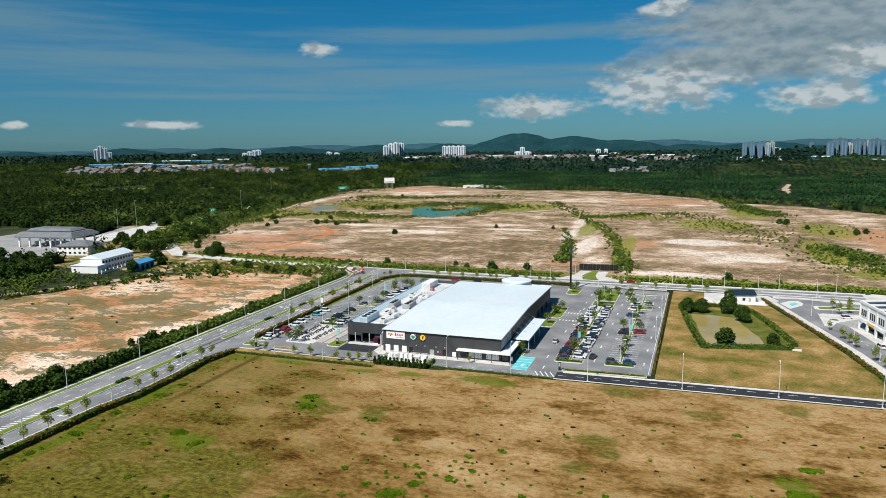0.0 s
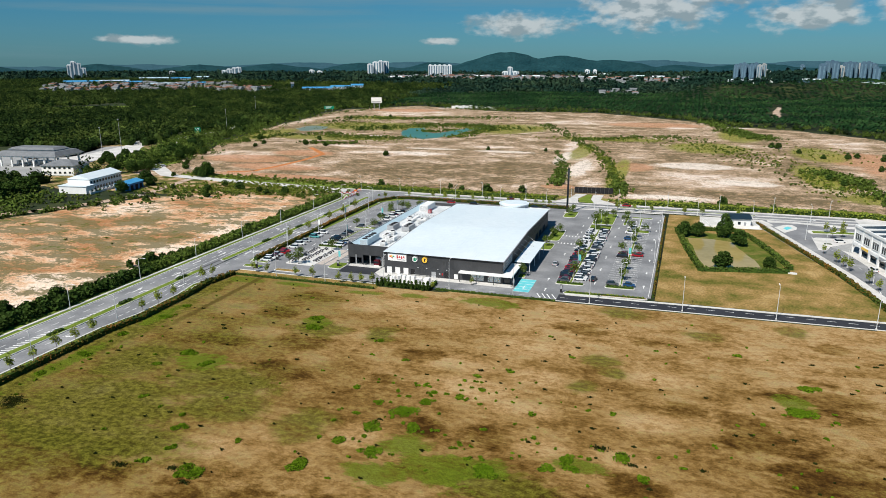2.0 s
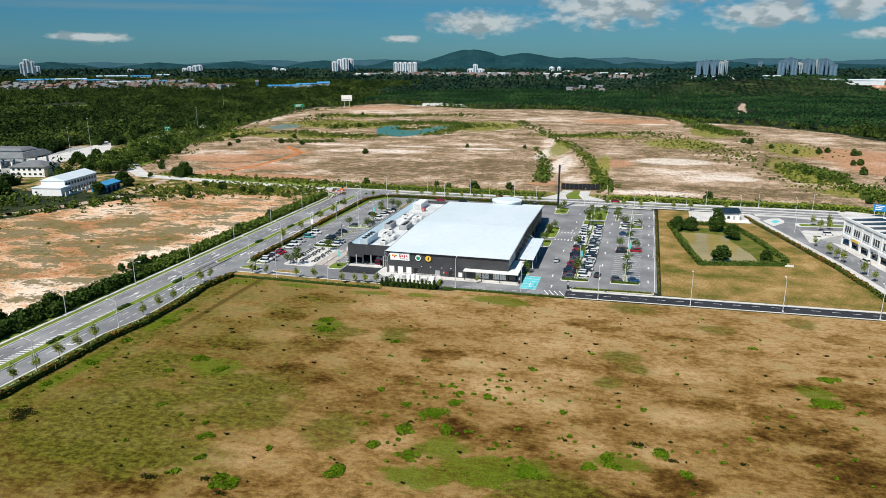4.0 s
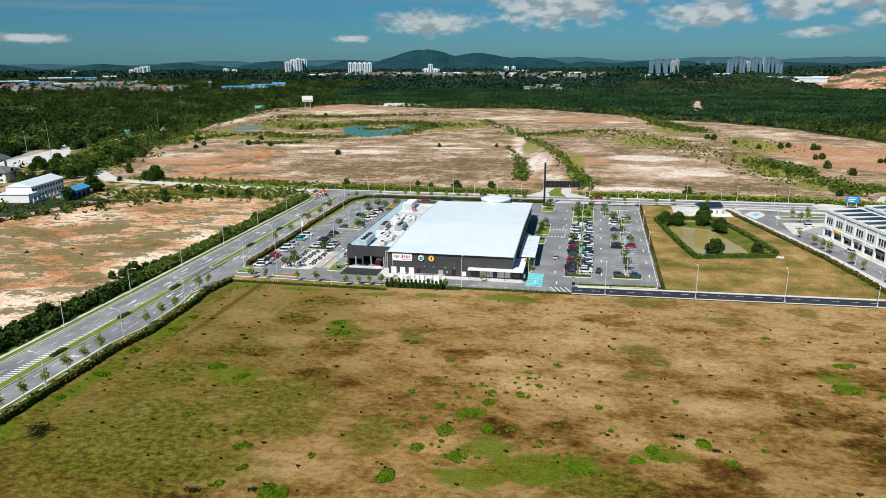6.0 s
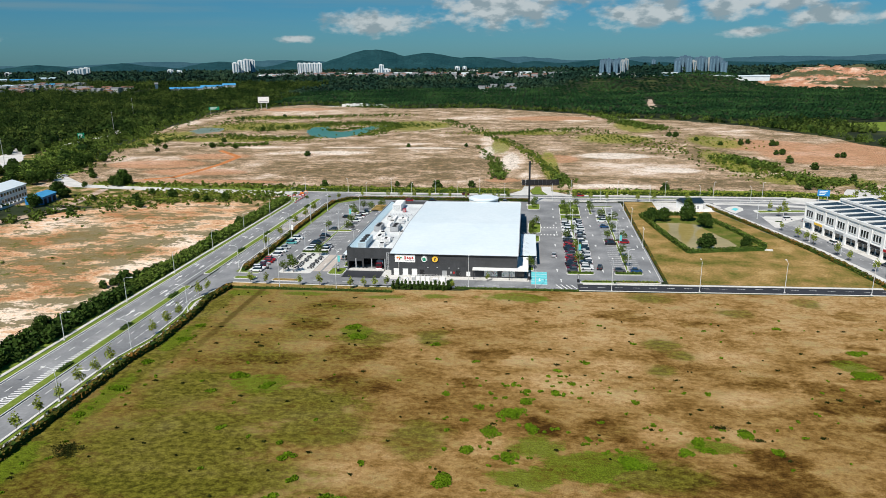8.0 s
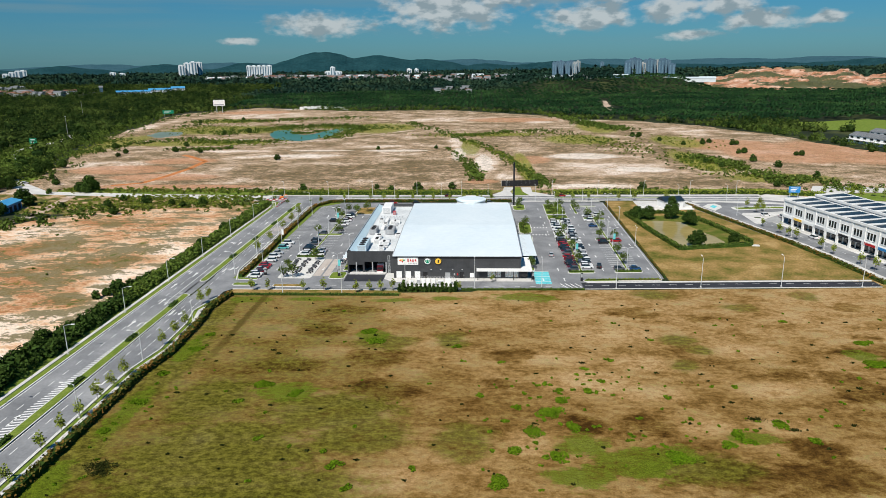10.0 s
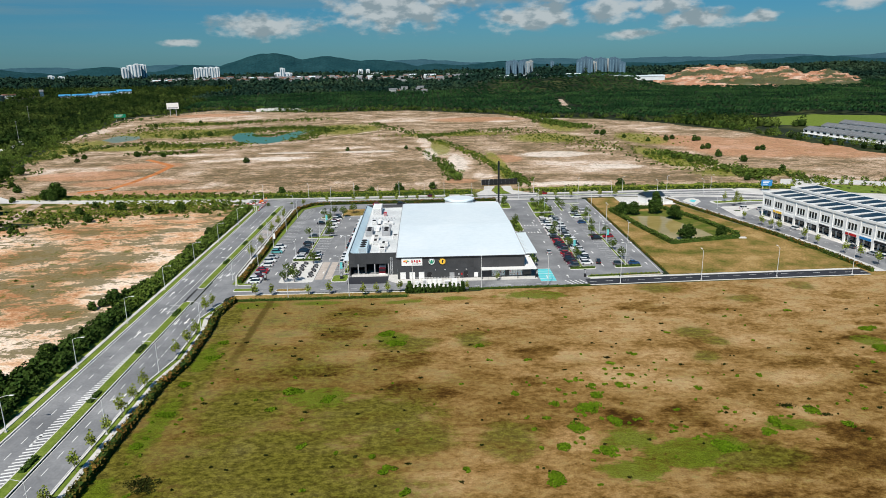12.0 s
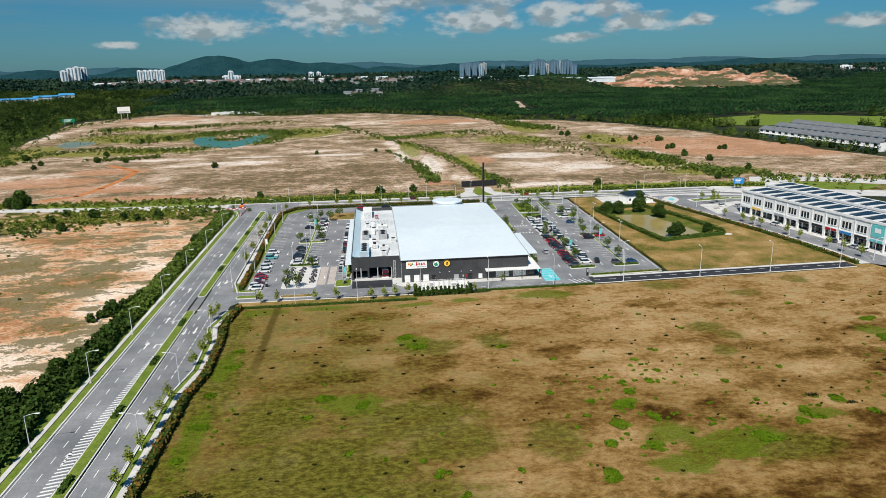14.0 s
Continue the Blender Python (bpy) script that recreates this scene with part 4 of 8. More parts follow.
for x, c, inner, label in ((11.4, "green_sign", "white", "round white sign with a dark green ring"), (15.0, "yellow", "black", "round amber sign with a dark centre shape")):
    disc = thing("round_sign", label, "sign", "round wall signs")
    part("face", tube(bmesh.new(), (x, -0.05, 6.0), (x, -0.2, 6.0), 1.25, 1.25, 28), "white" if c == "green_sign" else "yellow", disc)
    bm = bmesh.new()
    for k in range(28):
        a0, a1 = k * math.tau / 28, (k + 1) * math.tau / 28
        ring = [(x + r * math.cos(a), -0.21 - d, 6.0 + r * math.sin(a)) for d in (0, .02) for r in (1.02, 1.25) for a in (a0, a1)]
        quad(bm, ring[4], ring[5], ring[7], ring[6])
        quad(bm, ring[2], ring[3], ring[7], ring[6])
    part("ring", bm, "black", disc)
    bm = bmesh.new()
    if inner == "white":
        tube(bm, (x, -0.205, 6.15), (x, -0.225, 6.15), .38, .38, 14)
        box(bm, x - .5, -0.222, 5.3, x + .5, -0.203, 5.85)
        box(bm, x - .75, -0.222, 5.7, x - .5, -0.203, 6.5)
        box(bm, x + .5, -0.222, 5.7, x + .75, -0.203, 6.5)
    else:
        tube(bm, (x + .1, -0.205, 6.25), (x + .1, -0.225, 6.25), .3, .3, 12)
        box(bm, x - .2, -0.222, 5.4, x + .2, -0.203, 6.1)
    part("emblem", bm, "green_sign" if inner == "white" else "black", disc)


# roof plant on the annex
def ac_unit(name, label, x0, y0, x1, y1, h, mat, fans=2, z=6.4):
    unit = thing(name, label, "air conditioner", "annex roof plant", at=((x0 + x1) / 2, (y0 + y1) / 2, z))
    hx, hy = (x1 - x0) / 2, (y1 - y0) / 2
    body = bmesh.new()
    box(body, -hx, -hy, .15, hx, hy, h)
    bmesh.ops.bevel(body, geom=body.edges[:], offset=0.05, segments=1, affect="EDGES")
    part("casing", body, mat, unit)
    for s in (-1, 1):
        part("skid", box(bmesh.new(), s * hx * .8 - .1, -hy, 0, s * hx * .8 + .1, hy, .15), "steel", unit)
    for k in range(fans):
        cy = -hy + (2 * hy) * (k + .5) / fans
        part("fan_cowl", tube(bmesh.new(), (0, cy, h), (0, cy, h + .18), min(hx, hy / fans) * .75, None, 14), "dark", unit)
    grille = bmesh.new()
    for k in range(int(h / .25)):
        box(grille, -hx * .85, -hy - .03, .3 + .22 * k, hx * .85, -hy - .004, .4 + .22 * k)
    part("louvre", grille, "grey_paint", unit)
    return unit


ac_unit("air_handler", "tall pale blue-grey chiller on the annex roof", -14.0, 9, -10.8, 20, 2.4, "roof_blue", 4)
ac_unit("condenser", "white condenser with a red band", -10.0, 20.6, -7.7, 23.6, 1.6, "white", 2)
ac_unit("condenser", "white condenser beside the chiller", -7.4, 17.5, -4.0, 20.0, 1.5, "white", 2)
ac_unit("condenser", "grey condenser unit on skids", -13.6, 33, -10.9, 40, 2.0, "grey_paint", 3)
ac_unit("condenser", "grey condenser unit on skids", -7.4, 33, -4.2, 40, 2.0, "grey_paint", 3)
ac_unit("condenser", "low white condenser on the annex roof", -7.9, 50.5, -3.9, 53, 1.2, "white", 3)
ac_unit("plant_room", "large white slatted plant enclosure", -13.9, 69, -10.1, 80, 2.8, "white", 0)
for x0, y0 in ((-10.0, 27), (-3.0, 28), (-10.2, 45), (-12.8, 52), (-6.8, 11)):
    ac_unit("condenser", "small white condenser on the annex roof", x0, y0, x0 + 2.0, y0 + 2.4, 1.4, "white", 1)
for y0, y1 in ((14.6, 25.4), (41, 43.4), (47.6, 59)):
    run = thing("pipe_run", "grey lagged pipe run on low roof supports", "pipes", "annex roof plant", at=(-5, 0, 6.4))
    for dx in (0, .45, .9):
        part("pipe", tube(bmesh.new(), (dx, y0, .5), (dx, y1, .5), .14), "steel", run)
    for y in (y0 + .3, (y0 + y1) / 2, y1 - .3):
        part("support", box(bmesh.new(), -.25, y - .08, 0, 1.15, y + .08, .36), "grey_paint", run)
ac_unit("tank", "red water tank on the roof", -8.9, 66.5, -7.6, 68.5, 1.6, "red", 0)
for k in range(8):
    vent = thing("roof_vent", "small grey mushroom roof vent", "vent", "row of roof vents", at=(-12.8 + 1.27 * k, 60.3, 6.4))
    part("stack", tube(bmesh.new(), (0, 0, 0), (0, 0, .7), .16), "steel", vent)
    part("cap", tube(bmesh.new(), (0, 0, .7), (0, 0, .95), .4, .12), "grey_paint", vent)
for y0, y1, x in ((22.5, 32.5, -10.0), (41, 59, -9.0)):
    duct = thing("duct", "long white ventilation duct", "duct", "roof ducts", at=(x, 0, 6.4))
    part("trunk", box(bmesh.new(), -.6, y0, .3, .6, y1, 1.1), "white", duct)
    for y in (y0 + 1, (y0 + y1) / 2, y1 - 1):
        part("support", box(bmesh.new(), -.7, y - .1, 0, .7, y + .1, .29), "steel", duct)

# transformer yard in front of the hall
yard = thing("transformer_yard", "fenced yard slab of pale concrete", "yard")
part("slab", box(bmesh.new(), 4.6, -11.2, 0, 20.6, -4.6, .25), "concrete", yard)
fence = bmesh.new()
for k in range(33):
    x = 4.7 + k * .493
    for y in (-11.1, -4.7):
        box(fence, x - .03, y - .03, .25, x + .03, y + .03, 2.0)
for k in range(14):
    y = -11.1 + k * .49
    for x in (4.7, 20.5):
        box(fence, x - .03, y - .03, .25, x + .03, y + .03, 2.0)
for z in (.5, 1.9):
    for y in (-11.1, -4.7):
        box(fence, 4.7, y - .02, z, 20.5, y + .02, z + .06)
part("railing", fence, "white", yard)
for k, (x, y, sx, sy, h) in enumerate(((6.6, -8.5, 1.6, 1.2, 1.7), (9.0, -8.2, 1.2, 1.4, 2.2), (10.6, -8.2, 1.2, 1.4, 2.2), (12.2, -8.2, 1.2, 1.4, 2.2), (13.8, -8.2, 1.2, 1.4, 2.2), (16.2, -8.4, 1.8, 1.5, 1.8), (18.6, -7.8, 1.8, 2.0, 2.0))):
    cab = thing("electrical_cabinet", "white electrical cabinet in the fenced yard", "cabinet", "yard cabinets", at=(x, y, .25))
    body = box(bmesh.new(), -sx / 2, -sy / 2, .1, sx / 2, sy / 2, h)
    bmesh.ops.bevel(body, geom=body.edges[:], offset=0.04, segments=1, affect="EDGES")
    part("body", body, "white", cab)
    part("plinth", box(bmesh.new(), -sx / 2 - .05, -sy / 2 - .05, 0, sx / 2 + .05, sy / 2 + .05, .1), "grey_paint", cab)
    part("door", box(bmesh.new(), -sx / 2 + .1, -sy / 2 - .03, .25, sx / 2 - .1, -sy / 2 - .004, h - .15), "grey_paint" if k in (1, 5) else "white", cab)

# tall slab pylon
pylon = thing("sign_pylon", "tall black slab pylon sign", "sign", at=(44.6, 113.8, 0))
part("slab", box(bmesh.new(), -.45, -.3, .5, .45, .3, 22.0), "black", pylon)
part("base", box(bmesh.new(), -1.2, -.8, 0, 1.2, .8, .5), "concrete", pylon)
part("sign_panel", box(bmesh.new(), -.38, -.36, 17.5, .38, -.305, 21.5), "glass", pylon, "dim dark sign panel near the top")
part("sign_panel", box(bmesh.new(), -.38, -.36, 4.0, .38, -.305, 8.5), "glass", pylon)

# ---- kerbs, islands, pavements, markings ----
def rrect(x0, y0, x1, y1, r, n=4):
    r, out = min(r, abs(x1 - x0) / 2 - .01, abs(y1 - y0) / 2 - .01), []
    for cx, cy, a in ((x1 - r, y0 + r, -90), (x1 - r, y1 - r, 0), (x0 + r, y1 - r, 90), (x0 + r, y0 + r, 180)):
        out += [(cx + r * math.cos(radians(a + 90 * k / n)), cy + r * math.sin(radians(a + 90 * k / n))) for k in range(n + 1)]
    return out


def island(x0, y0, x1, y1, top, label, r=1.2, rim=0.28, name="kerb_island"):
    ob = thing(name, label, "kerb island", "kerbed islands", kind="structure")
    part("kerb", prism(bmesh.new(), laid(rrect(x0, y0, x1, y1, r)), -.05, .16), "kerb", ob)
    part("bed", prism(bmesh.new(), laid(rrect(x0 + rim, y0 + rim, x1 - rim, y1 - rim, max(r - rim, .05))), .1, .22), top, ob)
    return ob


def strip(name, pts, width, z0, z1, mat, label, category):
    """A raised band that follows the line pts."""
    bm = bmesh.new()
    pts = laid(pts)
    for (x0, y0), (x1, y1) in zip(pts, pts[1:]):
        d = Vector((x1 - x0, y1 - y0, 0)).normalized()
        n = Vector((-d.y, d.x, 0)) * width / 2
        a, b = Vector((x0, y0, 0)) - d * width * .2, Vector((x1, y1, 0)) + d * width * .2
        prism(bm, [(a - n)[:2], (b - n)[:2], (b + n)[:2], (a + n)[:2]], z0, z1)
    return setting(name, bm, mat, label, category)


sheet("road_haul", [(0, 400), (20, 358), (38, 289), (47, 233), (54, 191), (51, 168), (36, 168), (31, 182), (26, 227), (18, 276), (4, 330), (-22, 400), (-47, 480), (-62, 560), (-50, 566), (-24, 490)], -.06, "earth", "broad pale haul track over the cleared land", "road", 7, 1.6, 31)
strip("road_clay_track", [(-201, 298), (-186, 282), (-172, 266), (-170, 233), (-172, 204), (-176, 180), (-190, 172)], 4.5, -.2, -.045, "clay", "bright orange clay track over the cleared land", "road")
strip("road_far_bend", [(-250, 752), (-227, 772), (-200, 800), (-157, 734)], 8, -.2, -.03, "concrete", "far pale bend of road behind the cleared land", "road")
strip("road_haul_west", [(-40, 470), (-120, 380), (-200, 350), (-290, 330)], 5.0, -.2, -.05, "sand", "faint pale track over the cleared land", "road")
strip("road_track_west", [(-187, 96), (-189, 82), (-198, 57), (-208, 41), (-224, 20), (-262, -32), (-330, -120)], 7.0, -.2, -.02, "sand", "pale dirt track beside the bare plot", "road")
strip("road_track_office", [(-196, 140), (-190, 110), (-186, 92)], 5.0, -.2, -.02, "sand", "pale dirt track to the office", "road")
# medians of the dual carriageway
for a, b in ((-300, -17.3), (-4.6, 121)):
    island(-65.4, a, -62.7, b, "lawn", "long kerbed median of bright mown grass", 1.3, .3, "median")
strip("kerb_west", [(-74.4, -300), (-74.4, 112), (-77, 122), (-84, 126)], .35, -.05, .16, "kerb", "pale kerb of the western carriageway", "kerb")
strip("pavement_west", [(-76.9, -300), (-76.9, 112), (-79, 121)], 1.0, -.05, .12, "concrete", "narrow pale footpath west of the road", "pavement")
EAST_KERB = [(-55.4, -300), (-55.4, -72), (-53.4, -60), (-54.0, -42), (-56.0, -32), (-53.0, -18.5)]
strip("kerb_east_south", EAST_KERB, .4, -.05, .16, "kerb", "pale kerb of the eastern carriageway", "kerb")
strip("pavement_east_south", [(x + 2.0, y) for x, y in EAST_KERB], 1.3, -.05, .12, "concrete", "pale footpath between road and hedge", "pavement")
strip("ground_east_verge", [(-54.4, -300), (-54.4, -72), (-52.4, -60), (-53.0, -42), (-55.0, -32), (-52.0, -18.5)], 1.2, -.05, .09, "lawn", "thin grass verge", "ground")
NE_KERB = [(-53.2, -2.5), (-56.0, 8), (-56.8, 60), (-57.8, 112), (-53.8, 121), (-47.8, 126.6), (-14, 126.8)]
strip("kerb_lot_west", NE_KERB, .4, -.05, .16, "kerb", "pale kerb round the car park corner", "kerb")
strip("pavement_lot_west", [(-54.6, 8), (-55.4, 60), (-56.3, 111), (-52.8, 119.5), (-47.4, 124.8), (88, 124.8)], 1.5, -.05, .12, "concrete", "pale footpath outside the car park hedge", "pavement")
sheet("ground_lot_verge", [(-55, -1), (-51.2, -1), (-51.4, 112), (-43, 120), (-43, 124), (-48, 124), (-55.5, 114)], .02, "lawn", "grass verge between footpath and car park", "ground")
strip("kerb_north_near", [(-48, 127), (37, 127)], .4, -.05, .17, "kerb", "pale kerb of the northern road", "kerb")
strip("kerb_north_near_east", [(62, 127), (134, 127)], .4, -.05, .17, "kerb", "pale kerb of the northern road", "kerb")
strip("kerb_north_far", [(-220, 152.5), (-148, 144), (-84, 140.3), (34, 140.3)], .5, -.05, .17, "kerb", "pale far kerb of the northern road", "kerb")
strip("kerb_north_far_east", [(64, 140.3), (178, 140.3), (200, 132.3)], .5, -.05, .17, "kerb", "pale far kerb of the northern road", "kerb")
sheet("road_north_lane", rect(-84, 128.6, 172, 132.4), .008, "asphalt", "grey asphalt lane of the northern road", "road")
sheet("road_north_lane_far", rect(-84, 134.6, 172, 138.4), .008, "asphalt", "grey asphalt lane of the northern road", "road")
sheet("road_junction", [(-74, 112), (-48, 126), (-48, 139.5), (-84, 139.5), (-84, 128), (-76, 124)], .012, "asphalt", "grey asphalt junction with the dual carriageway", "road")
for a, b in ((-40, 36), (66, 130)):
    island(a, 132.7, b, 134.2, "lawn", "thin grassed median of the northern road", .6, .25, "median")
sheet("road_gate_west", [(33, 140), (46, 140), (44, 150), (47, 163), (41, 163), (40, 152)], .012, "concrete", "pale gate driveway", "road", 0)
sheet("road_gate_east", [(54, 140), (66, 140), (56, 150), (56, 163), (50.5, 163), (51, 150)], .012, "concrete", "pale gate driveway", "road", 0)
sheet("ground_gate_green", [(46, 141), (55, 141), (50.5, 150), (50, 163), (47.5, 163), (45, 150)], .01, "lawn", "tongue of grass between the gate driveways", "ground")
sheet("road_lot_north", rect(46, 121.5, 62, 127.2), .004, "asphalt", "asphalt mouth of the car park on the northern road", "road")
strip("kerb_south_lane", [(64, -4.2), (156, -4.2)], 1.0, -.05, .14, "kerb", "broad pale kerb along the dark lane", "kerb")
strip("kerb_field", [(-51, -12.2), (4, -12.6)], .3, -.05, .14, "kerb", "kerb at the edge of the field", "kerb")
strip("kerb_field_east", [(22, -11.6), (64, -10.9), (156, -10.7)], .3, -.05, .12, "kerb", "kerb at the edge of the field", "kerb")
sheet("ground_lot_front_verge", [(-51, -17.6), (4, -17.6), (4, -12.7), (-51, -12.3)], -.02, "dry_lawn", "grass verge in front of the car park", "ground")
sheet("pavement_market_front", [(-3.2, -1.2), (-3.2, 5.3), (-.1, 5.3), (-.1, -.05), (46.5, -.05), (46.5, -3.4), (21, -3.4), (21, -4.4), (0, -4.4)], .05, "concrete", "pale concrete apron before the market", "pavement")
sheet("road_dock_ramp", rect(-16.6, -3.8, -3.4, 3.8), .006, "fresh_asphalt", "dark asphalt loading ramp", "road")
sheet("pavement_east_street", [(x + d, y) for d, line in ((1.2, SHOP_HEDGE), (5.0, SHOP_HEDGE[::-1])) for x, y in line], .08, "concrete", "pale street footpath beside the hedge", "pavement")
sheet("pavement_shops", [east(s, o)[:2] for s, o in ((10, 11.7), (118, 11.7), (118, 60), (10, 60))], .03, "concrete", "pale paved apron round the shop rows", "pavement")
sheet("road_shop_parking", [east(s, o)[:2] for s, o in ((6, 12.2), (24, 12.2), (24, 34), (6, 34))], .035, "asphalt", "bluish asphalt parking beside the shop row", "road")
sheet("road_slip_base", [(128, 60), (236, 60), (236, 128), (190, 136), (128, 136)], -.07, "asphalt", "grey asphalt round the shop street mouth", "road")
sheet("ground_lane_end", [(150, -13), (240, -30), (240, 30), (150, 20)], -.075, "dry_lawn", "dry grass at the end of the dark lane", "ground")
sheet("road_slip_east", [(132, 126), (178, 118), (186, 112), (166, 96), (152.5, 76), (141, 88), (134, 106)], .006, "asphalt", "grey asphalt mouth of the shop street", "road")
sheet("road_blue_lot", [(153.4, 83), (156.2, 85.6), (163.3, 92), (166, 90), (160, 75.6)], .04, "plaza", "pale grey coated parking apron beside the shops", "road")
sheet("road_north_east_slip", [(192, 128), (200, 142), (212, 165), (230, 163), (247, 158), (280, 141), (330, 118), (352, 104), (346, 92), (322, 104), (272, 128), (256, 137), (236, 146), (220, 145), (212, 137), (205, 128)], .008, "concrete", "pale curved slip road north-east of the shops", "road", 6, .2, 33)
sheet("ground_slip_oval", [(214, 138), (222, 143.5), (236, 144), (256, 135), (268, 127), (250, 116), (222, 125)], .03, "lawn", "grass island inside the slip road", "ground", 3, .3, 34)
sheet("pavement_triangle", [(135.8, 111.6), (140, 117), (143.7, 118.4), (145.2, 114), (144.4, 109.4), (138.9, 102)], .12, "kerb", "pale triangular traffic island", "pavement")
sheet("marking_triangle_hatch", [(139.2, 111), (141.6, 114.6), (143.2, 112.4), (140.4, 107.6)], .135, "cyan_paint", "teal painted face of the traffic island", "marking")
sheet("pavement_slip_north", [(134, 120.6), (146.3, 121.6), (157.3, 119), (171.4, 117), (184, 113), (186, 116.4), (172, 121.5), (157, 124), (134, 125.4)], .10, "concrete", "pale paved strip between slip and northern road", "pavement")
sheet("pavement_median_strip", [(148.6, 109.4), (150, 110.8), (170, 112.6), (182, 110), (181, 105.2), (168.6, 106.2), (150, 103.4), (148.4, 105.4)], .11, "kerb", "kerbed median of the slip road", "pavement")
sheet("ground_median_strip", [(150.2, 109.2), (170, 111.2), (180, 109), (179.6, 106.6), (168.6, 107.6), (150.4, 105.2)], .13, "lawn", "grass top of the slip road median", "ground")
sheet("pavement_shop_corner", [(148.6, 95.6), (150.4, 97.8), (157, 97.6), (171, 101.6), (173, 98.6), (163.4, 92.4), (156.2, 85.8), (153.4, 83.2), (151, 76), (148.4, 77)], .07, "concrete", "pale paved corner of the shop street", "pavement")
for x, y, long in ((153.2, 87.6, 3.4), (158.2, 93.4, 3.0)):
    island(x - long / 2, y - 1.1, x + long / 2, y + 1.1, "leaf_dark", "small kerbed planted bed at the shop street corner", .6)
strip("kerb_slip_west", [(134.2, 110.8), (139.8, 92.4), (143.8, 77.5)], .35, -.05, .15, "kerb", "pale kerb curving into the shop street", "kerb")
sheet("pavement_pond_house", [(105, 105), (130, 105), (136, 116), (132, 125), (105, 125)], .03, "concrete", "pale paving round the pump house", "pavement")
sheet("pavement_motorbikes", rrect(-39.9, -.8, -28.4, 23.2, 1.5), .012, "kerb", "white paved motorcycle park", "pavement")
sheet("pavement_crossing_west", rect(-28.2, 2, -25.6, 22), .014, "paver", "reddish paved crossing", "pavement")
sheet("pavement_crossing_east", rect(-24.9, 2, -22.6, 22), .014, "paver", "reddish paved crossing", "pavement")
sheet("marking_accessible_bays", rect(47.2, -5.8, 52.4, 7.6), .01, "cyan_paint", "cyan painted accessible parking bays", "marking")


def lines(name, items, mat, label, z=.022):
    """Painted marks: each (x, y, length, width, turn), as thin raised films."""
    bm = bmesh.new()
    for x, y, length, width, turn in items:
        a = Vector((-math.sin(radians(turn)), math.cos(radians(turn)))) * length / 2
        (x0, y0), (x1, y1) = laid([(x - a.x, y - a.y), (x + a.x, y + a.y)])
        span, along = math.hypot(x1 - x0, y1 - y0), math.degrees(math.atan2(x0 - x1, y1 - y0))
        box(bm, -width / 2, -span / 2, z - .008, width / 2, span / 2, z, pose((x0 + x1) / 2, (y0 + y1) / 2, 0, 0, 0, along))
    return setting(name, bm, mat, label, "marking")


def arrow(bm, x, y, turn, bend=0, size=1.0):
    x, y = laid([(x, y)])[0]
    m = pose(x, y, 0, 0, 0, turn) @ Matrix.Diagonal((size, size, 1, 1))
    box(bm, -.18, -2.2, .014, .18, .6 if not bend else .2, .022, m)
    if not bend:
        prism_pts = [(-.6, .6), (.6, .6), (0, 2.2)]
        vs = [bm.verts.new(m @ Vector((a, b, .022))) for a, b in prism_pts]
        bm.faces.new(vs)
    else:
        box(bm, min(0, bend * .9), -.1, .014, max(0, bend * .9), .25, .022, m)
        vs = [bm.verts.new(m @ Vector((a, b, .022))) for a, b in ((bend * .9, -.5), (bend * .9, .65), (bend * 2.0, .08))]
        bm.faces.new(vs)


dash = []
for k in range(74):
    y = -298 + 5.6 * k
    if y < 112:
        dash.append((-70.0, y, 2.4, .16, 0))
        if y < -70 or y > -25:
            dash.append((-60.2, y, 2.4, .16, 0))
        if -66 < y < -22:
            dash += [(-60.4, y, 2.4, .16, 0), (-57.4, y, 1.6, .2, 0), (-57.4, y + 2.8, 1.6, .2, 0)]
for k in range(45):
    dash += [(-80 + 5.6 * k, 130.5, .14, .14, 0)]
lines("marking_lane_dashes", dash, "paint", "white lane dashes on the dual carriageway")
solid = [(-73.8, -95, 410, .14, 0), (-62.3, -160, 280, .14, 0), (-55.9, -186, 228, .14, 0), (-62.2, 60, 116, .14, 0), (-65.7, 60, 116, .14, 0),
         (-67.4, -6, 40, .18, 0), (-66.5, -25, .2, 3.4, 0), (-67.0, -20, .2, 3.4, 0)]
lines("marking_edge_lines", solid, "paint", "white edge lines on the dual carriageway")
hatch = []
for k in range(150):
    y = -50 - 1.15 * k
    wide = min(2.4, .25 + .055 * 1.15 * k)
    hatch.append((-65.55 - wide / 2, y, .42, wide, 14))
lines("marking_hatch", hatch, "paint", "white hatched taper beside the median")
lines("marking_rumble_bars", [(-60.0, 58 + 2.1 * k, .9, 5.0, 0) for k in range(8)] + [(-60.0, 82 + 2.1 * k, .9, 5.0, 0) for k in range(9)], "paver", "tan anti-skid bars across the carriageway", .012)
lines("marking_south_lane", [(64 + 5.4 * k, -7.6, .16, 2.4, 0) for k in range(18)] + [(-44 + 5 * k, -8.4, .14, 1.8, 0) for k in range(21)], "paint", "white centre dashes on the lanes")
lines("marking_north_lanes", [(-80 + 6 * k, 130.5, .14, 2.4, 0) for k in range(42)] + [(-80 + 6 * k, 136.5, .14, 2.4, 0) for k in range(42)], "paint", "white lane dashes on the northern road", .028)
lines("marking_east_street", [(*east(4 + 5 * k, 8.2)[:2], 2.2, .14, -12.2 + 24.4) for k in range(26)], "paint", "white centre dashes on the shop street")
bm = bmesh.new()
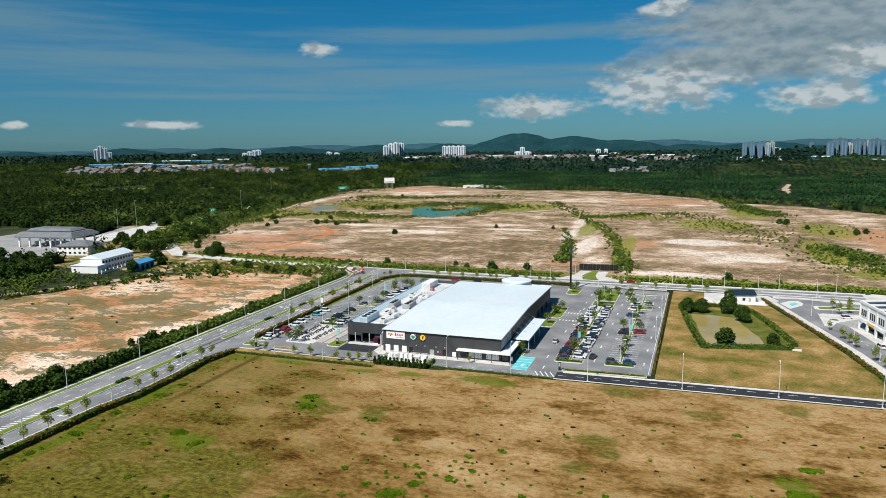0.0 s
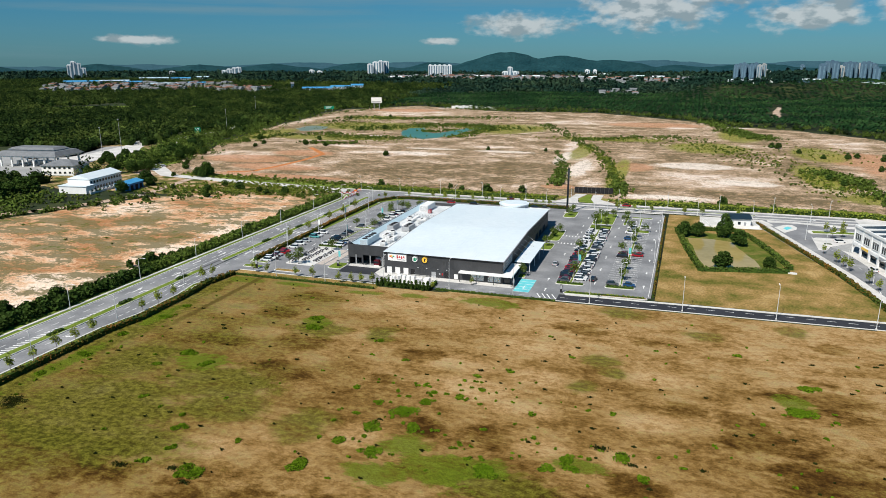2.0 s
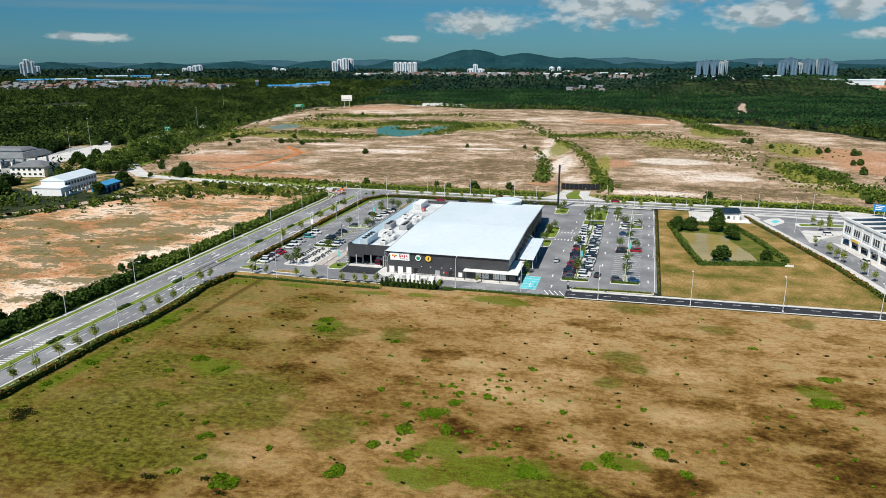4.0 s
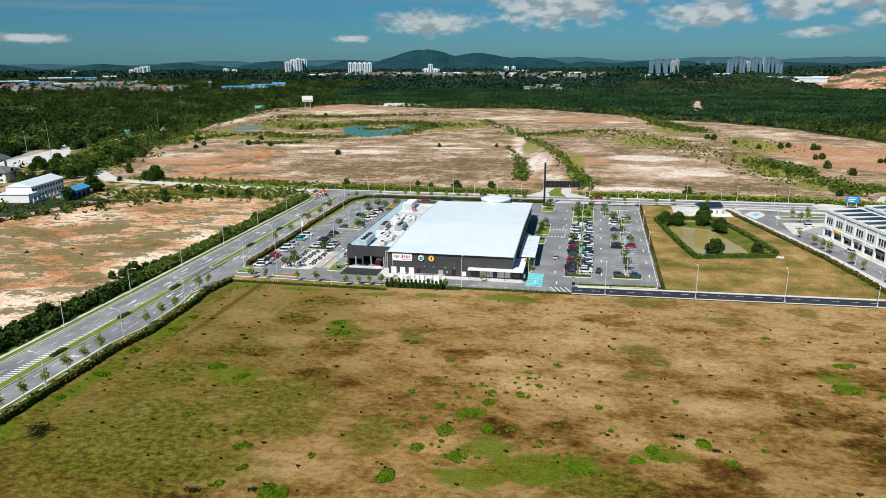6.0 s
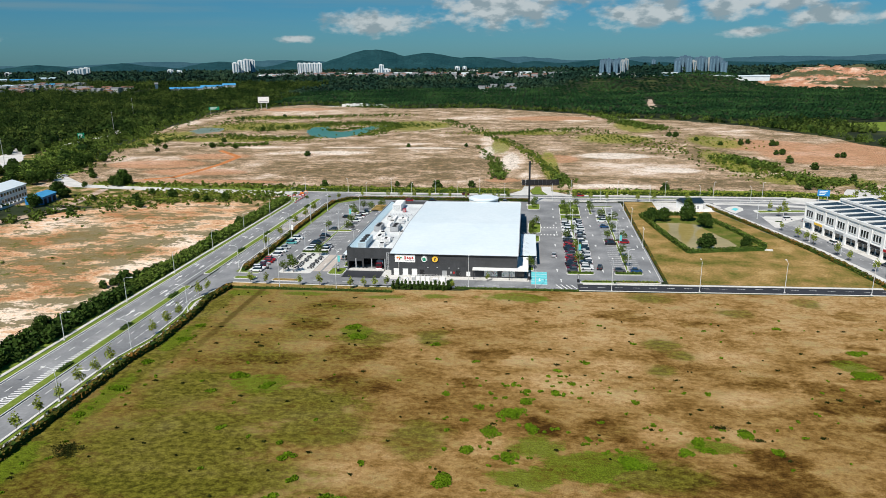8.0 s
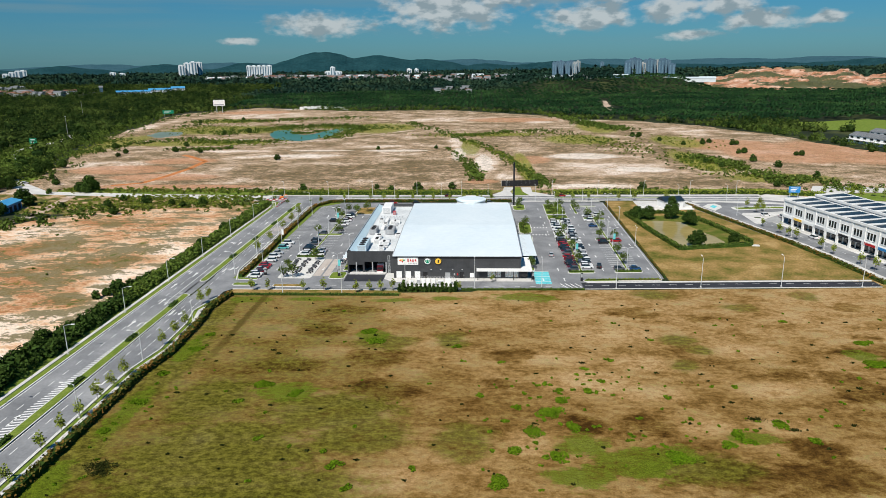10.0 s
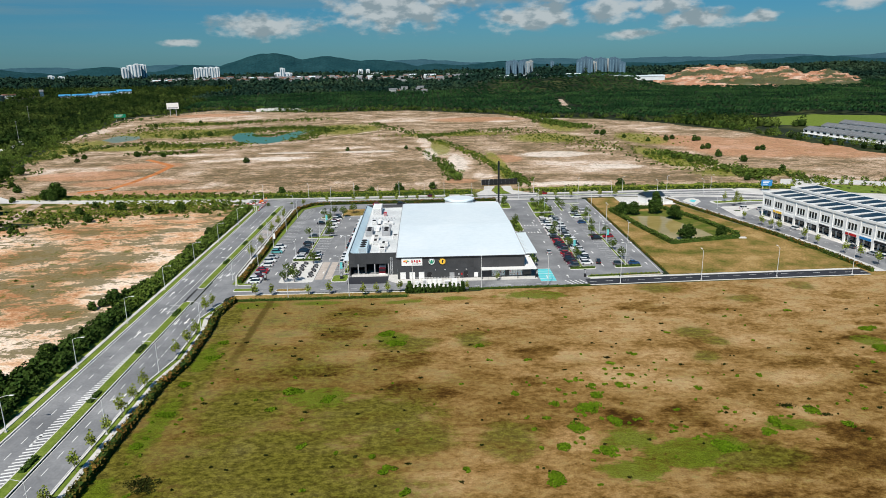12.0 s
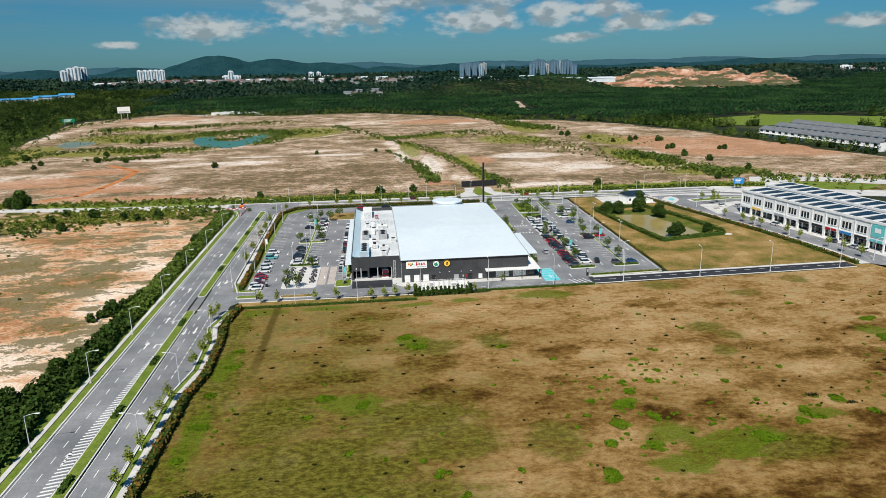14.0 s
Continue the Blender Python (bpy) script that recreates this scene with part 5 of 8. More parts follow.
for x, y, t, b in ((-69.4, -42.5, 0, 0), (-67.0, -42.2, 0, 1), (-71.8, -9, 0, 0), (-69.0, -24, 0, 0), (-66.9, -25, 0, 1), (-61.7, -34, 180, 0), (-59.0, -33.6, 180, 0),
                   (-69.5, 3, 0, 0), (-72, 6, 0, -1), (-61.2, 8, 180, 0), (-59.2, 10, 180, 0), (-57.6, 10, 180, 1), (-61.2, 42, 180, 0), (-59, 42, 180, 0), (-57.2, 44, 180, 1),
                   (-68.2, 44, 0, 0), (-70.6, 45, 0, -1), (-67.8, -96, 0, 0), (-58.0, -80, 180, 1), (-68.0, 78, 0, 0)):
    arrow(bm, x, y, t, b, 1.1)
for x in (-42.6, -26.3, 56.0, 71.5, 87.2):
    for k in range(7):
        arrow(bm, x, 10 + 16 * k, 180 if k % 2 == (x > 0) else 0, 0, .75)
for x in (50, 57):
    for y in (-1, 62, 78):
        arrow(bm, x, y, 0 if x > 54 else 180, 0, .75)
setting("marking_arrows", bm, "paint", "white direction arrows on the roads and car park", "marking")


# ---- car park bays ----
def bay_lines(x0, x1, y0, y1, pitch=2.5):
    n = round((y1 - y0) / pitch)
    return [((x0 + x1) / 2, y0 + (y1 - y0) * k / n, .14, abs(x1 - x0), 0) for k in range(n + 1)]


BLOCKS_EAST = [(8, 48), (51, 83.5)]
marks = []
for lo, hi in BLOCKS_EAST:
    for x0, x1 in ((59.0, 63.2), (64.2, 68.4), (75.0, 79.3), (80.3, 84.6)):
        marks += bay_lines(x0, x1, lo, hi)
marks += bay_lines(75.0, 79.3, 89, 111) + bay_lines(80.3, 84.6, 89, 111)
marks += [(50.6 + 1.3 * k, y, 1.6, .45, 0) for k in range(6) for y in (58, 70)] + [(56 + 1.6 * k, -7.4 + .2 * (k % 2), 4.4, .35, 24) for k in range(4)] + [(89.2, 60, 120, .16, 0)]
lines("marking_bays_east", marks, "paint", "white bay lines of the eastern car park", .016)
marks = bay_lines(-50.6, -45.4, -1, 113) + bay_lines(-40, -35.6, 26, 56) + bay_lines(-34.6, -29.2, 26, 56) + bay_lines(-40, -35.6, 60, 92) + bay_lines(-34.6, -29.2, 60, 92)
marks += bay_lines(-22.8, -19.2, 12, 88)
lines("marking_bays_west", marks, "paint", "white bay lines of the western car park", .016)
lines("marking_accessible_lines", [(49.8, -5.8 + 2.68 * k, .2, 5.2, 0) for k in range(6)], "paint", "white lines between the accessible bays", .03)

for x0, x1, blocks in ((59, 68.4, [(5.6, 7.6), (48.4, 50.6), (84, 93), (95, 117)]), (75, 84.6, [(5.6, 7.6), (48.4, 50.6), (84, 88.4), (111.6, 113.4)])):
    for a, b in blocks:
        island(x0, a, x1, b, "lawn", "kerbed planted island at the end of a parking row", .9)
for x in (63.7, 79.8):
    for a, b in ((8.2, 47.8), (51.2, 83.3)):
        island(x - .5, a, x + .5, b, "lawn", "narrow kerbed strip between parking rows", .3, .2)
island(79.3, 89, 80.3, 111, "lawn", "narrow kerbed strip between parking rows", .3, .2)
island(63, -3.4, 74, -1.6, "lawn", "kerbed planted strip beside the lane", .8)
island(74.5, -3.2, 89, -1.8, "dry_lawn", "kerbed planted strip beside the lane", .6)
for a, b in ((26, 56), (60, 92)):
    island(-35.6, a, -34.6, b, "lawn", "narrow kerbed strip between parking rows", .3, .2)
island(-40, 23.8, -29.2, 25.6, "lawn", "kerbed planted island at the end of a parking row", .8)
island(-40, 56.4, -29.2, 59.4, "lawn", "kerbed planted island at the end of a parking row", .9)
island(-40, 92.4, -29.2, 95, "lawn", "kerbed planted island at the end of a parking row", .9)
island(-31, 95.6, -18, 110, "dry_lawn", "large kerbed bed of dry grass", 1.5)
island(-39, -9.8, -28.8, -7.2, "dry_lawn", "long kerbed island in the entrance lane", 1.0)
island(-22.4, -1.2, -16.8, 6, "lawn", "kerbed corner island by the loading ramp", 1.4)
island(-19.0, 8, -17.2, 40, "lawn", "narrow planted strip along the market wall", .4)
island(-52.8, -8.6, -45, -5.8, "lawn", "kerbed entrance island", 1.0)
island(-53.0, -2.4, -46, -.9, "lawn", "rounded kerb nose beside the entrance", .7)
island(45.4, 8.5, 48.0, 12.8, "lawn", "small planted bed by the cafe corner", .5)
island(45, 46, 50, 56, "lawn", "planted island beside the market", 1.6)
island(45, 60, 50.5, 78, "lawn", "planted island beside the market", 2.0)
island(44, 104, 50, 117, "lawn", "planted island at the pylon", 1.8)
island(72.5, 96, 74, 118, "lawn", "planted wedge island", .7)

# ---- plants ----
def leaf_quads(points, sizes, rnd):
    """Small leaf sprays as bent quads, turned every way, round the points."""
    n = len(points)
    a = rnd.normal(size=(n, 3))
    a[:, 2] *= 0.55
    a /= np.linalg.norm(a, axis=1)[:, None]
    b = np.cross(a, rnd.normal(size=(n, 3)))
    b /= np.linalg.norm(b, axis=1)[:, None]
    s = sizes[:, None]
    v = np.stack([points - a * s - b * s * .7, points + a * s - b * s * .7, points + a * s * .8 + b * s * .7, points - a * s * .8 + b * s * .7], 1)
    return v.reshape(-1, 3), np.arange(4 * n).reshape(-1, 4)


def raw_mesh(name, verts, faces, mat):
    me = bpy.data.meshes.new(name)
    me.from_pydata(np.asarray(verts).tolist(), [], [list(map(int, f)) for f in faces])
    me.materials.append(M[mat])
    return me


def crown_points(rnd, lobes, count):
    """Points near the skins of a few overlapping lobes (x, y, z, rx, rz)."""
    pick = rnd.integers(0, len(lobes), count)
    way = rnd.normal(size=(count, 3))
    way /= np.linalg.norm(way, axis=1)[:, None]
    r = rnd.uniform(.55, 1.05, count)[:, None]
    lob = np.array(lobes, float)[pick]
    return lob[:, :3] + way * r * np.stack([lob[:, 3], lob[:, 3], lob[:, 4]], 1)


def tree_parts(seed, height, spread, trunk, mat, count, leaf, flat=1.0, low=.42):
    rnd = np.random.default_rng(seed)
    bm = bmesh.new()
    fork = height * low
    tube(bm, (0, 0, -.1), (0, 0, fork), trunk, trunk * .7, 7)
    lobes = []
    for k in range(6):
        a, out = k * math.tau / 6 + rnd.uniform(-.4, .4), spread * rnd.uniform(.3, .55)
        top = Vector((out * math.cos(a), out * math.sin(a), height * (low + rnd.uniform(.12, .38))))
        tube(bm, (0, 0, fork * rnd.uniform(.75, 1)), top, trunk * .5, trunk * .2, 5)
        lobes.append((*top, spread * rnd.uniform(.38, .58), spread * rnd.uniform(.32, .5) * flat))
    lobes.append((0, 0, height * .8, spread * .55, height * .2))
    pts = crown_points(rnd, lobes, count)
    v, f = leaf_quads(pts, rnd.uniform(.6, 1.4, count) * leaf, rnd)
    return mesh("trunk", bm, "bark"), raw_mesh("crown", v, f, mat)


def tree_kind(seed, height, spread, trunk, mat, count, leaf, flat=1.0, low=.42):
    return tree_parts(seed, height, spread, trunk, mat, count, leaf, flat, low)


def plant(kind, name, label, category, group, x, y, turn, scale, z=0.0):
    t = thing(name, label, category, group, (x, y, z), turn)
    t.scale = (scale, scale, scale)
    part("trunk", kind[0], None, t)
    part("crown", kind[1], None, t)
    return t


BIG = [tree_kind(11 + k, 7.4, 4.3, .22, "leaf_dark", 2600, .30, 1.25, .2) for k in range(3)]
YOUNG = [tree_kind(31 + k, 4.6, 1.2, .05, "leaf_bright", 230, .15, 1.6, .30) for k in range(3)]
PARK = [tree_kind(51 + k, 5.4, 2.3, .09, "leaf", 380, .17, 1.1, .34) for k in range(3)]
BUSH = [tree_kind(71 + k, 4.2, 2.7, .12, "leaf_dark", 420, .40, 1.2, .12) for k in range(4)]
pick = random.Random(5)


def row_of(kinds, spots, name, label, group, lo=.85, hi=1.2):
    for x, y in spots:
        plant(pick.choice(kinds), name, label, "tree", group, x, y, pick.uniform(0, 360), pick.uniform(lo, hi))


TALL_TREE = [tree_kind(17, 10.5, 3.3, .24, "leaf_dark", 2600, .30, 2.2, .12)]
row_of(TALL_TREE, [(114.3, 86.6)], "pond_tree", "tall dark pointed tree behind the muddy pond", "trees round the pond", .95, 1.0)
row_of(BIG, [(112.3, 38.4), (98.6, 85.0), (104.2, 86.0), (119.6, 75.2)], "pond_tree", "round dense dark green tree beside the muddy pond", "trees round the pond", .8, .98)
row_of(BIG, [(127.8, 43.2)], "pond_tree", "smaller dark green tree inside the pond hedge", "trees round the pond", .62, .70)
row_of(YOUNG, [east(s, 2.9)[:2] for s in (30, 42, 48, 53, 68, 75, 89, 96, 104)], "street_tree", "staked young tree with bright yellow-green leaves", "street trees by the shops")
row_of(YOUNG, [(-42, 125.9), (-28.6, 126), (-21.6, 125.8), (-14.7, 126), (-6.6, 126), (4, 126), (12.3, 126), (19.4, 126), (26.8, 126), (33.8, 126), (67, 126), (75, 126), (83, 126), (98, 126), (106, 126), (122, 126)],
       "street_tree", "young street tree along the northern road", "street trees by the northern road", .95, 1.35)
row_of(YOUNG, [(-44.2, -13.9), (-39.2, -13.2), (-27.6, -13.6), (-21, -13.8), (-10.4, -15.4), (-6.3, -14), (-2.7, -13.8), (1.2, -13.4)],
       "young_tree", "slim young tree at the field edge of the car park", "young trees before the market", .85, 1.1)
CONIFER = [tree_kind(23, 3.0, .75, .07, "leaf_dark", 420, .17, 2.6, .10)]
row_of(CONIFER, [(3.4 + 1.35 * k, -14.2 + .35 * (k % 3)) for k in range(14)], "conifer", "slim dark conifer in front of the transformer yard", "conifers by the yard", .75, 1.15)
row_of(YOUNG, [(33, -4.2), (22.4, -13)], "young_tree", "slim yellow-green tree by the market lane", "young trees before the market", .6, .8)
row_of(YOUNG, [(-55, -22.4), (-55.6, -27), (-52.9, -45), (-52.6, -52.4), (-53.6, -58), (-54.4, -76), (-54.4, -82), (-54.4, -88), (-54.4, -95), (-54.4, -101.4), (-54.4, -108), (-54.4, -118), (-54.4, -127)],
       "verge_tree", "young verge tree beside the dual carriageway", "verge trees", .9, 1.25)
row_of(YOUNG, [(-56.0, 29.6), (-56.4, 64.6), (-56.8, 90.9), (-56.0, 45), (-56.5, 78), (-52.6, 118.5)], "verge_tree", "young verge tree outside the car park hedge", "verge trees", 1.0, 1.4)
row_of(PARK, [(-37.9, -.2), (-34.6, .2), (-38.8, 9.3), (-31.5, 20.2), (-38.5, 93.7), (-32.7, 69.1), (-29.6, 93.7), (-34.3, 98), (-35.1, 85.5), (-39.4, 58), (-31, 58), (-26, 101)],
       "car_park_tree", "leafy car park tree with an open crown", "trees in the western car park", .8, 1.1)
row_of(PARK, [(46.6, 10.8), (60.5, 49.5), (63.7, 16.8), (63.7, 32), (76.5, 49.5), (82.5, 49.5), (79.8, 16), (79.8, 28), (62, 88), (66, 90), (64, 104), (67, 110), (61, 112), (73.2, 100), (73.2, 110), (47, 51), (47, 66), (48.5, 74), (46.4, 108), (47.5, 114), (60.5, 97), (79.8, 64), (79.8, 76), (63.7, 62), (77, 86.5), (83, 86.5)],
       "car_park_tree", "leafy car park tree with an open crown", "trees in the eastern car park", .75, 1.1)
row_of(YOUNG, [(192, 141.6), (219, 141.5), (222, 140.9), (219.5, 128.9), (229.7, 135.3), (232.8, 132.2), (238.8, 121.4), (241.2, 119.4), (240.3, 106.1), (212.8, 125.9), (205, 138), (155.5, 107.6), (162, 109), (156.4, 98), (160.4, 101)],
       "verge_tree", "dark slim tree beside the north-eastern slip road", "trees by the slip road", 1.2, 1.5)
LONE = [(160.2, 400.7), (164.5, 396.4), (176.6, 369.7), (189.4, 343.6), (205.7, 347.8), (212.8, 353.5), (227.5, 341.3), (231.4, 343.2), (215.4, 292.5), (220.1, 294.2), (211.8, 254.2), (218.8, 229.6), (252.2, 281.3), (256.1, 281.5),
        (178.8, 248.7), (183.2, 230.9), (226.2, 192.1), (115.8, 153.5), (191.9, 163.3), (-9.3, 327.9), (-213, 147.2), (-240.4, 193.9), (-226.5, 175.2), (-277.3, 338.6), (-249.4, 290.3), (-252.9, 308.2), (-265.7, 376), (-194, 310.3)]
LONE_MORE = [(-221.3, 348.6), (-221.7, 434.2), (-253.6, 581.2), (-234.3, 580.8), (-207.6, 568.7), (-292.7, 551.3), (-202.7, 450.9), (-55.2, 324.5), (-120.9, 271.3), (-70.6, 152.8), (-30.7, 160.2), (-6.7, 152.9), (-303.2, 236.8), (-216.2, 315.1),
             (-148.4, 96), (-143.5, 119.2), (-183.3, 111.5), (-172.7, 78), (-121.8, 113), (-128.9, 117), (-113.3, 118), (-160, 112), (-21.7, 153.8), (-5.7, 156.5), (11.8, 159), (-160, 128), (-205, 118)]
wild = random.Random(21)
row_of(BIG, [(wild.uniform(-345, -250), wild.uniform(40, 84)) for k in range(46)] + [(-294, 80), (-290, 91), (-288, 98), (-257, 84), (-322, 104), (-350, 118), (-262, 78), (-330, 92)] + [(-196 + wild.uniform(-4, 4), 150 + wild.uniform(-3, 12)) for k in range(3)] + [(-206, 116), (-203, 93), (-262, 132), (-258, 145)] + [(wild.uniform(-300, -256), wild.uniform(165, 240)) for k in range(30)] + [(wild.uniform(-255, -243), wild.uniform(150, 165)) for k in range(4)],
       "wild_tree", "dense wild tree by the white office", "trees by the office", .7, 1.25)
row_of(BUSH, LONE + LONE_MORE, "lone_tree", "lone dark bushy tree on the cleared land", "lone trees on cleared land", .6, 1.2)


def hedge(name, label, pts, width, height, mat, density=13, leaf=.24, seed=1):
    """A clipped hedge along the line pts: a dense core under a ragged coat of leaf sprays."""
    rnd = np.random.default_rng(seed)
    ob = thing(name, label, "hedge", "hedges")
    pts = laid(pts)
    core, cloud, size = bmesh.new(), [], []
    for (x0, y0), (x1, y1) in zip(pts, pts[1:]):
        length = math.hypot(x1 - x0, y1 - y0)
        d, n = np.array([(x1 - x0) / length, (y1 - y0) / length, 0]), np.array([-(y1 - y0) / length, (x1 - x0) / length, 0])
        o = np.array([x0, y0, 0])
        h, q = height * .82, width * .40
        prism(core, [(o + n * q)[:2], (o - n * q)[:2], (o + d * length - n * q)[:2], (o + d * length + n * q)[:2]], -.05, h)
        k = int(length * density * (height + width) / 2.0)
        s, u = rnd.uniform(0, length, k), rnd.uniform(-1, 1, k)
        topside = rnd.random(k) < width / (width + 2 * height) + .15
        across = np.where(topside, u * width / 2, np.sign(u) * width / 2 * rnd.uniform(.85, 1.1, k))
        up = np.where(topside, height * rnd.uniform(.85, 1.12, k), height * rnd.uniform(.02, 1, k))
        cloud.append(o + d * s[:, None] + n * across[:, None] + np.array([0, 0, 1]) * up[:, None])
        size.append(rnd.uniform(.6, 1.4, k) * leaf)
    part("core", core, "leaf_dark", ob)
    v, f = leaf_quads(np.concatenate(cloud), np.concatenate(size), rnd)
    part("leaves", raw_mesh("leaves", v, f, mat), None, ob)
    return ob


hedge("hedge", "low rust-tipped hedge round the western car park", [(-52.6, 0), (-52.8, 36), (-54.0, 60), (-54.0, 112), (-48.5, 121.5), (-43, 123.3), (44, 123.4)], 1.5, 1.4, "hedge_rust", 13, .22, 2)
hedge("hedge", "dark clipped hedge between footpath and field", [(-51.2, -300), (-51.2, -74), (-49.4, -64), (-50.2, -40), (-51.6, -32), (-49.6, -18)], 1.7, 1.5, "hedge_rust", 10, .24, 3)
hedge("hedge", "low green hedge along the field edge", [(-49, -17.9), (3.5, -17.6)], .8, .7, "leaf", 16, .18, 4)
hedge("hedge", "low green hedge along the market lane", [(23, -12.3), (62, -11.7)], .8, .6, "leaf", 16, .18, 5)
hedge("hedge", "row of clipped conifers round the transformer yard", [(4, -4.6), (4, -12.4), (21.2, -12.4), (21.2, -6)], 1.0, 1.1, "leaf_dark", 18, .18, 6)
hedge("hedge", "thin rust hedge along the car park edge", [(90.6, 0), (89.9, 118)], .6, .6, "hedge_rust", 16, .18, 7)
hedge("hedge", "thick green hedge round the retention pond", [(95.5, 95), (100.3, 60), (105.0, 34.2), (134, 40.4)], 1.8, 1.4, "leaf", 12, .26, 8)
hedge("hedge", "thick green hedge behind the retention pond", [(135, 44), (130.6, 66), (124.6, 88), (120, 98), (110, 97.5), (95.8, 95.6)], 1.8, 1.4, "leaf", 12, .26, 9)
hedge("hedge", "long rust-tipped hedge beside the shop street", SHOP_HEDGE, 1.3, 1.2, "hedge_rust", 12, .24, 10)
hedge("hedge", "tall green hedge north of the northern road", [(-84, 143.4), (33, 143)], 2.8, 2.2, "leaf_bright", 9, .34, 11)
hedge("hedge", "tall green hedge north of the northern road", [(67, 143), (176, 143.6), (205, 136)], 2.8, 2.2, "leaf_bright", 9, .34, 12)
hedge("hedge", "low yellow-green hedge beside the car park lane", [(64, -2.4), (88, -2.4)], .7, .6, "leaf_bright", 16, .18, 13)
for x0, x1, y in ((59.4, 68, 6.6), (75.4, 84.2, 6.6), (59.4, 68, 49.4), (75.4, 84.2, 49.4), (-39.6, -29.6, 24.7), (59.6, 68, 85.2)):
    hedge("planter_hedge", "short clipped hedge on a kerbed island", [(x0, y), (x1, y)], .9, .7, "leaf", 20, .16, int(x0 + 100))
hedge("planter_hedge", "short clipped hedge beside the market", [(46.2, 62), (46.6, 77)], 1.6, .9, "leaf", 16, .18, 21)
hedge("planter_hedge", "green hedge strip along the market wall", [(-18.1, 9), (-18.1, 39)], .9, .9, "leaf_bright", 16, .18, 22)
for k, y in enumerate(range(-290, 110, 26)):
    if not -26 < y < -2:
        hedge("median_shrub", "dark clipped shrub block on the grass median", [(-64.1, y), (-64.1, y + 5)], 1.2, .8, "leaf_dark", 18, .18, 40 + k)

# tangled growth west of the road
rnd = np.random.default_rng(77)
pts, sizes = [], []
for k in range(1700):
    y = rnd.uniform(-190, 118)
    wide = 4.2 + 15 * max(0, (-40 - y) / 80) ** 1.2 if y < -40 else 4.2
    x = -78.6 - rnd.uniform(0, min(wide, 30))
    tall = rnd.uniform(1.2, 3.2) + (1.2 if y < -30 else 0)
    n = 36
    way = rnd.normal(size=(n, 3))
    way /= np.linalg.norm(way, axis=1)[:, None]
    pts.append(np.array([*lay(x, y), tall * .42]) + way * np.array([1.5, 1.5, tall * .48]) * rnd.uniform(.6, 1.05, n)[:, None])
    sizes.append(rnd.uniform(.2, .5, n))
v, f = leaf_quads(np.concatenate(pts), np.concatenate(sizes), rnd)
f = f[v[::4, 1] < -22]
tagged(new("roadside_thicket", raw_mesh("roadside_thicket", v, f, "leaf_dark")), "tangled green thicket beside the dual carriageway", "shrubs", "", "stuff")
v, f = leaf_quads(np.concatenate(pts)[np.concatenate(pts)[:, 1] > -24], np.concatenate(sizes)[np.concatenate(pts)[:, 1] > -24], rnd)
tagged(new("roadside_shrubs", raw_mesh("roadside_shrubs", v, f, "leaf")), "mid-green shrubs beside the dual carriageway", "shrubs", "", "stuff")
row_of(BUSH, [(-85, -12), (-87.5, -15), (-84, -8), (-89, -19), (-83, -4), (-91, -22), (-86, -18)], "roadside_tree", "ragged dark bushy tree beside the bare plot", "roadside trees", .6, 1.05)
row_of(BIG, [(-84, -60), (-88, -75), (-95, -88), (-102, -97), (-92, -104), (-110, -110), (-82, 38), (-83, 66)], "roadside_tree", "dense dark tree in the roadside thicket", "roadside trees", .45, .75)

# grass tufts on the field: x, y and reach of each clump
TUFTS_EAST = [(23, -57, 1.4), (34, -66, 1.0), (43, -77, .9), (46, -80, 1.5), (52, -81, 1.5), (56, -76, 1.2), (46, -85, 1.7), (43, -90, 2.8), (36, -88, 1.3), (39, -98, 2.1), (33, -94, 1.0), (47, -96, 1.8),
              (35, -105, 1.8), (42, -107, 2.1), (31, -115, 2.3), (53, -69, 1.1), (60, -64, 1.2), (73, -52, 1.0), (69, -83, 1.0), (85, -78, 1.0), (58, -99, .7), (71, -92, .8)]
TUFTS_FAR = [(78, -98, 2.1), (88, -94, 2.0), (92, -100, 1.5), (75, -102, 1.6), (80, -101, 1.6), (65, -106, 2.6), (122, -65, 3.0), (126, -52, 2.2), (112, -38, 1.2), (54, -81, .8), (39, -84, .8), (28, -83, 1.2),
             (13, -123, 2.6), (3, -123, 1.4), (1, -111, 1.4)]
TUFTS_WEST = [(-21, -79, 2.4), (-1, -47, 2.6), (1, -54, 2.4), (-24, -87, 1.3), (-1, -106, 1.2), (2, -110, 1.4), (16, -111, 1.1), (-12, -83, 1.9), (-15, -102, 1.3), (5, -117, 1.2), (-44, -60, 1.8), (-46, -74, 1.6), (-45, -88, 2.2), (-47, -100, 2.0), (-44, -50, 1.5)]
rnd = np.random.default_rng(78)
pts, sizes = [], []
clumps_at = TUFTS_EAST + TUFTS_FAR + TUFTS_WEST
for mx, my, sx, sy, count in ((50, -80, 14, 7, 46), (50, -102, 15, 7, 34), (85, -96, 16, 7, 26), (120, -70, 14, 18, 22), (-5, -75, 28, 22, 22), (80, -40, 50, 14, 24), (-45, -80, 3, 26, 34)):
    clumps_at += [(rnd.normal(mx, sx), rnd.normal(my, sy), rnd.uniform(.2, .75)) for k in range(count)]
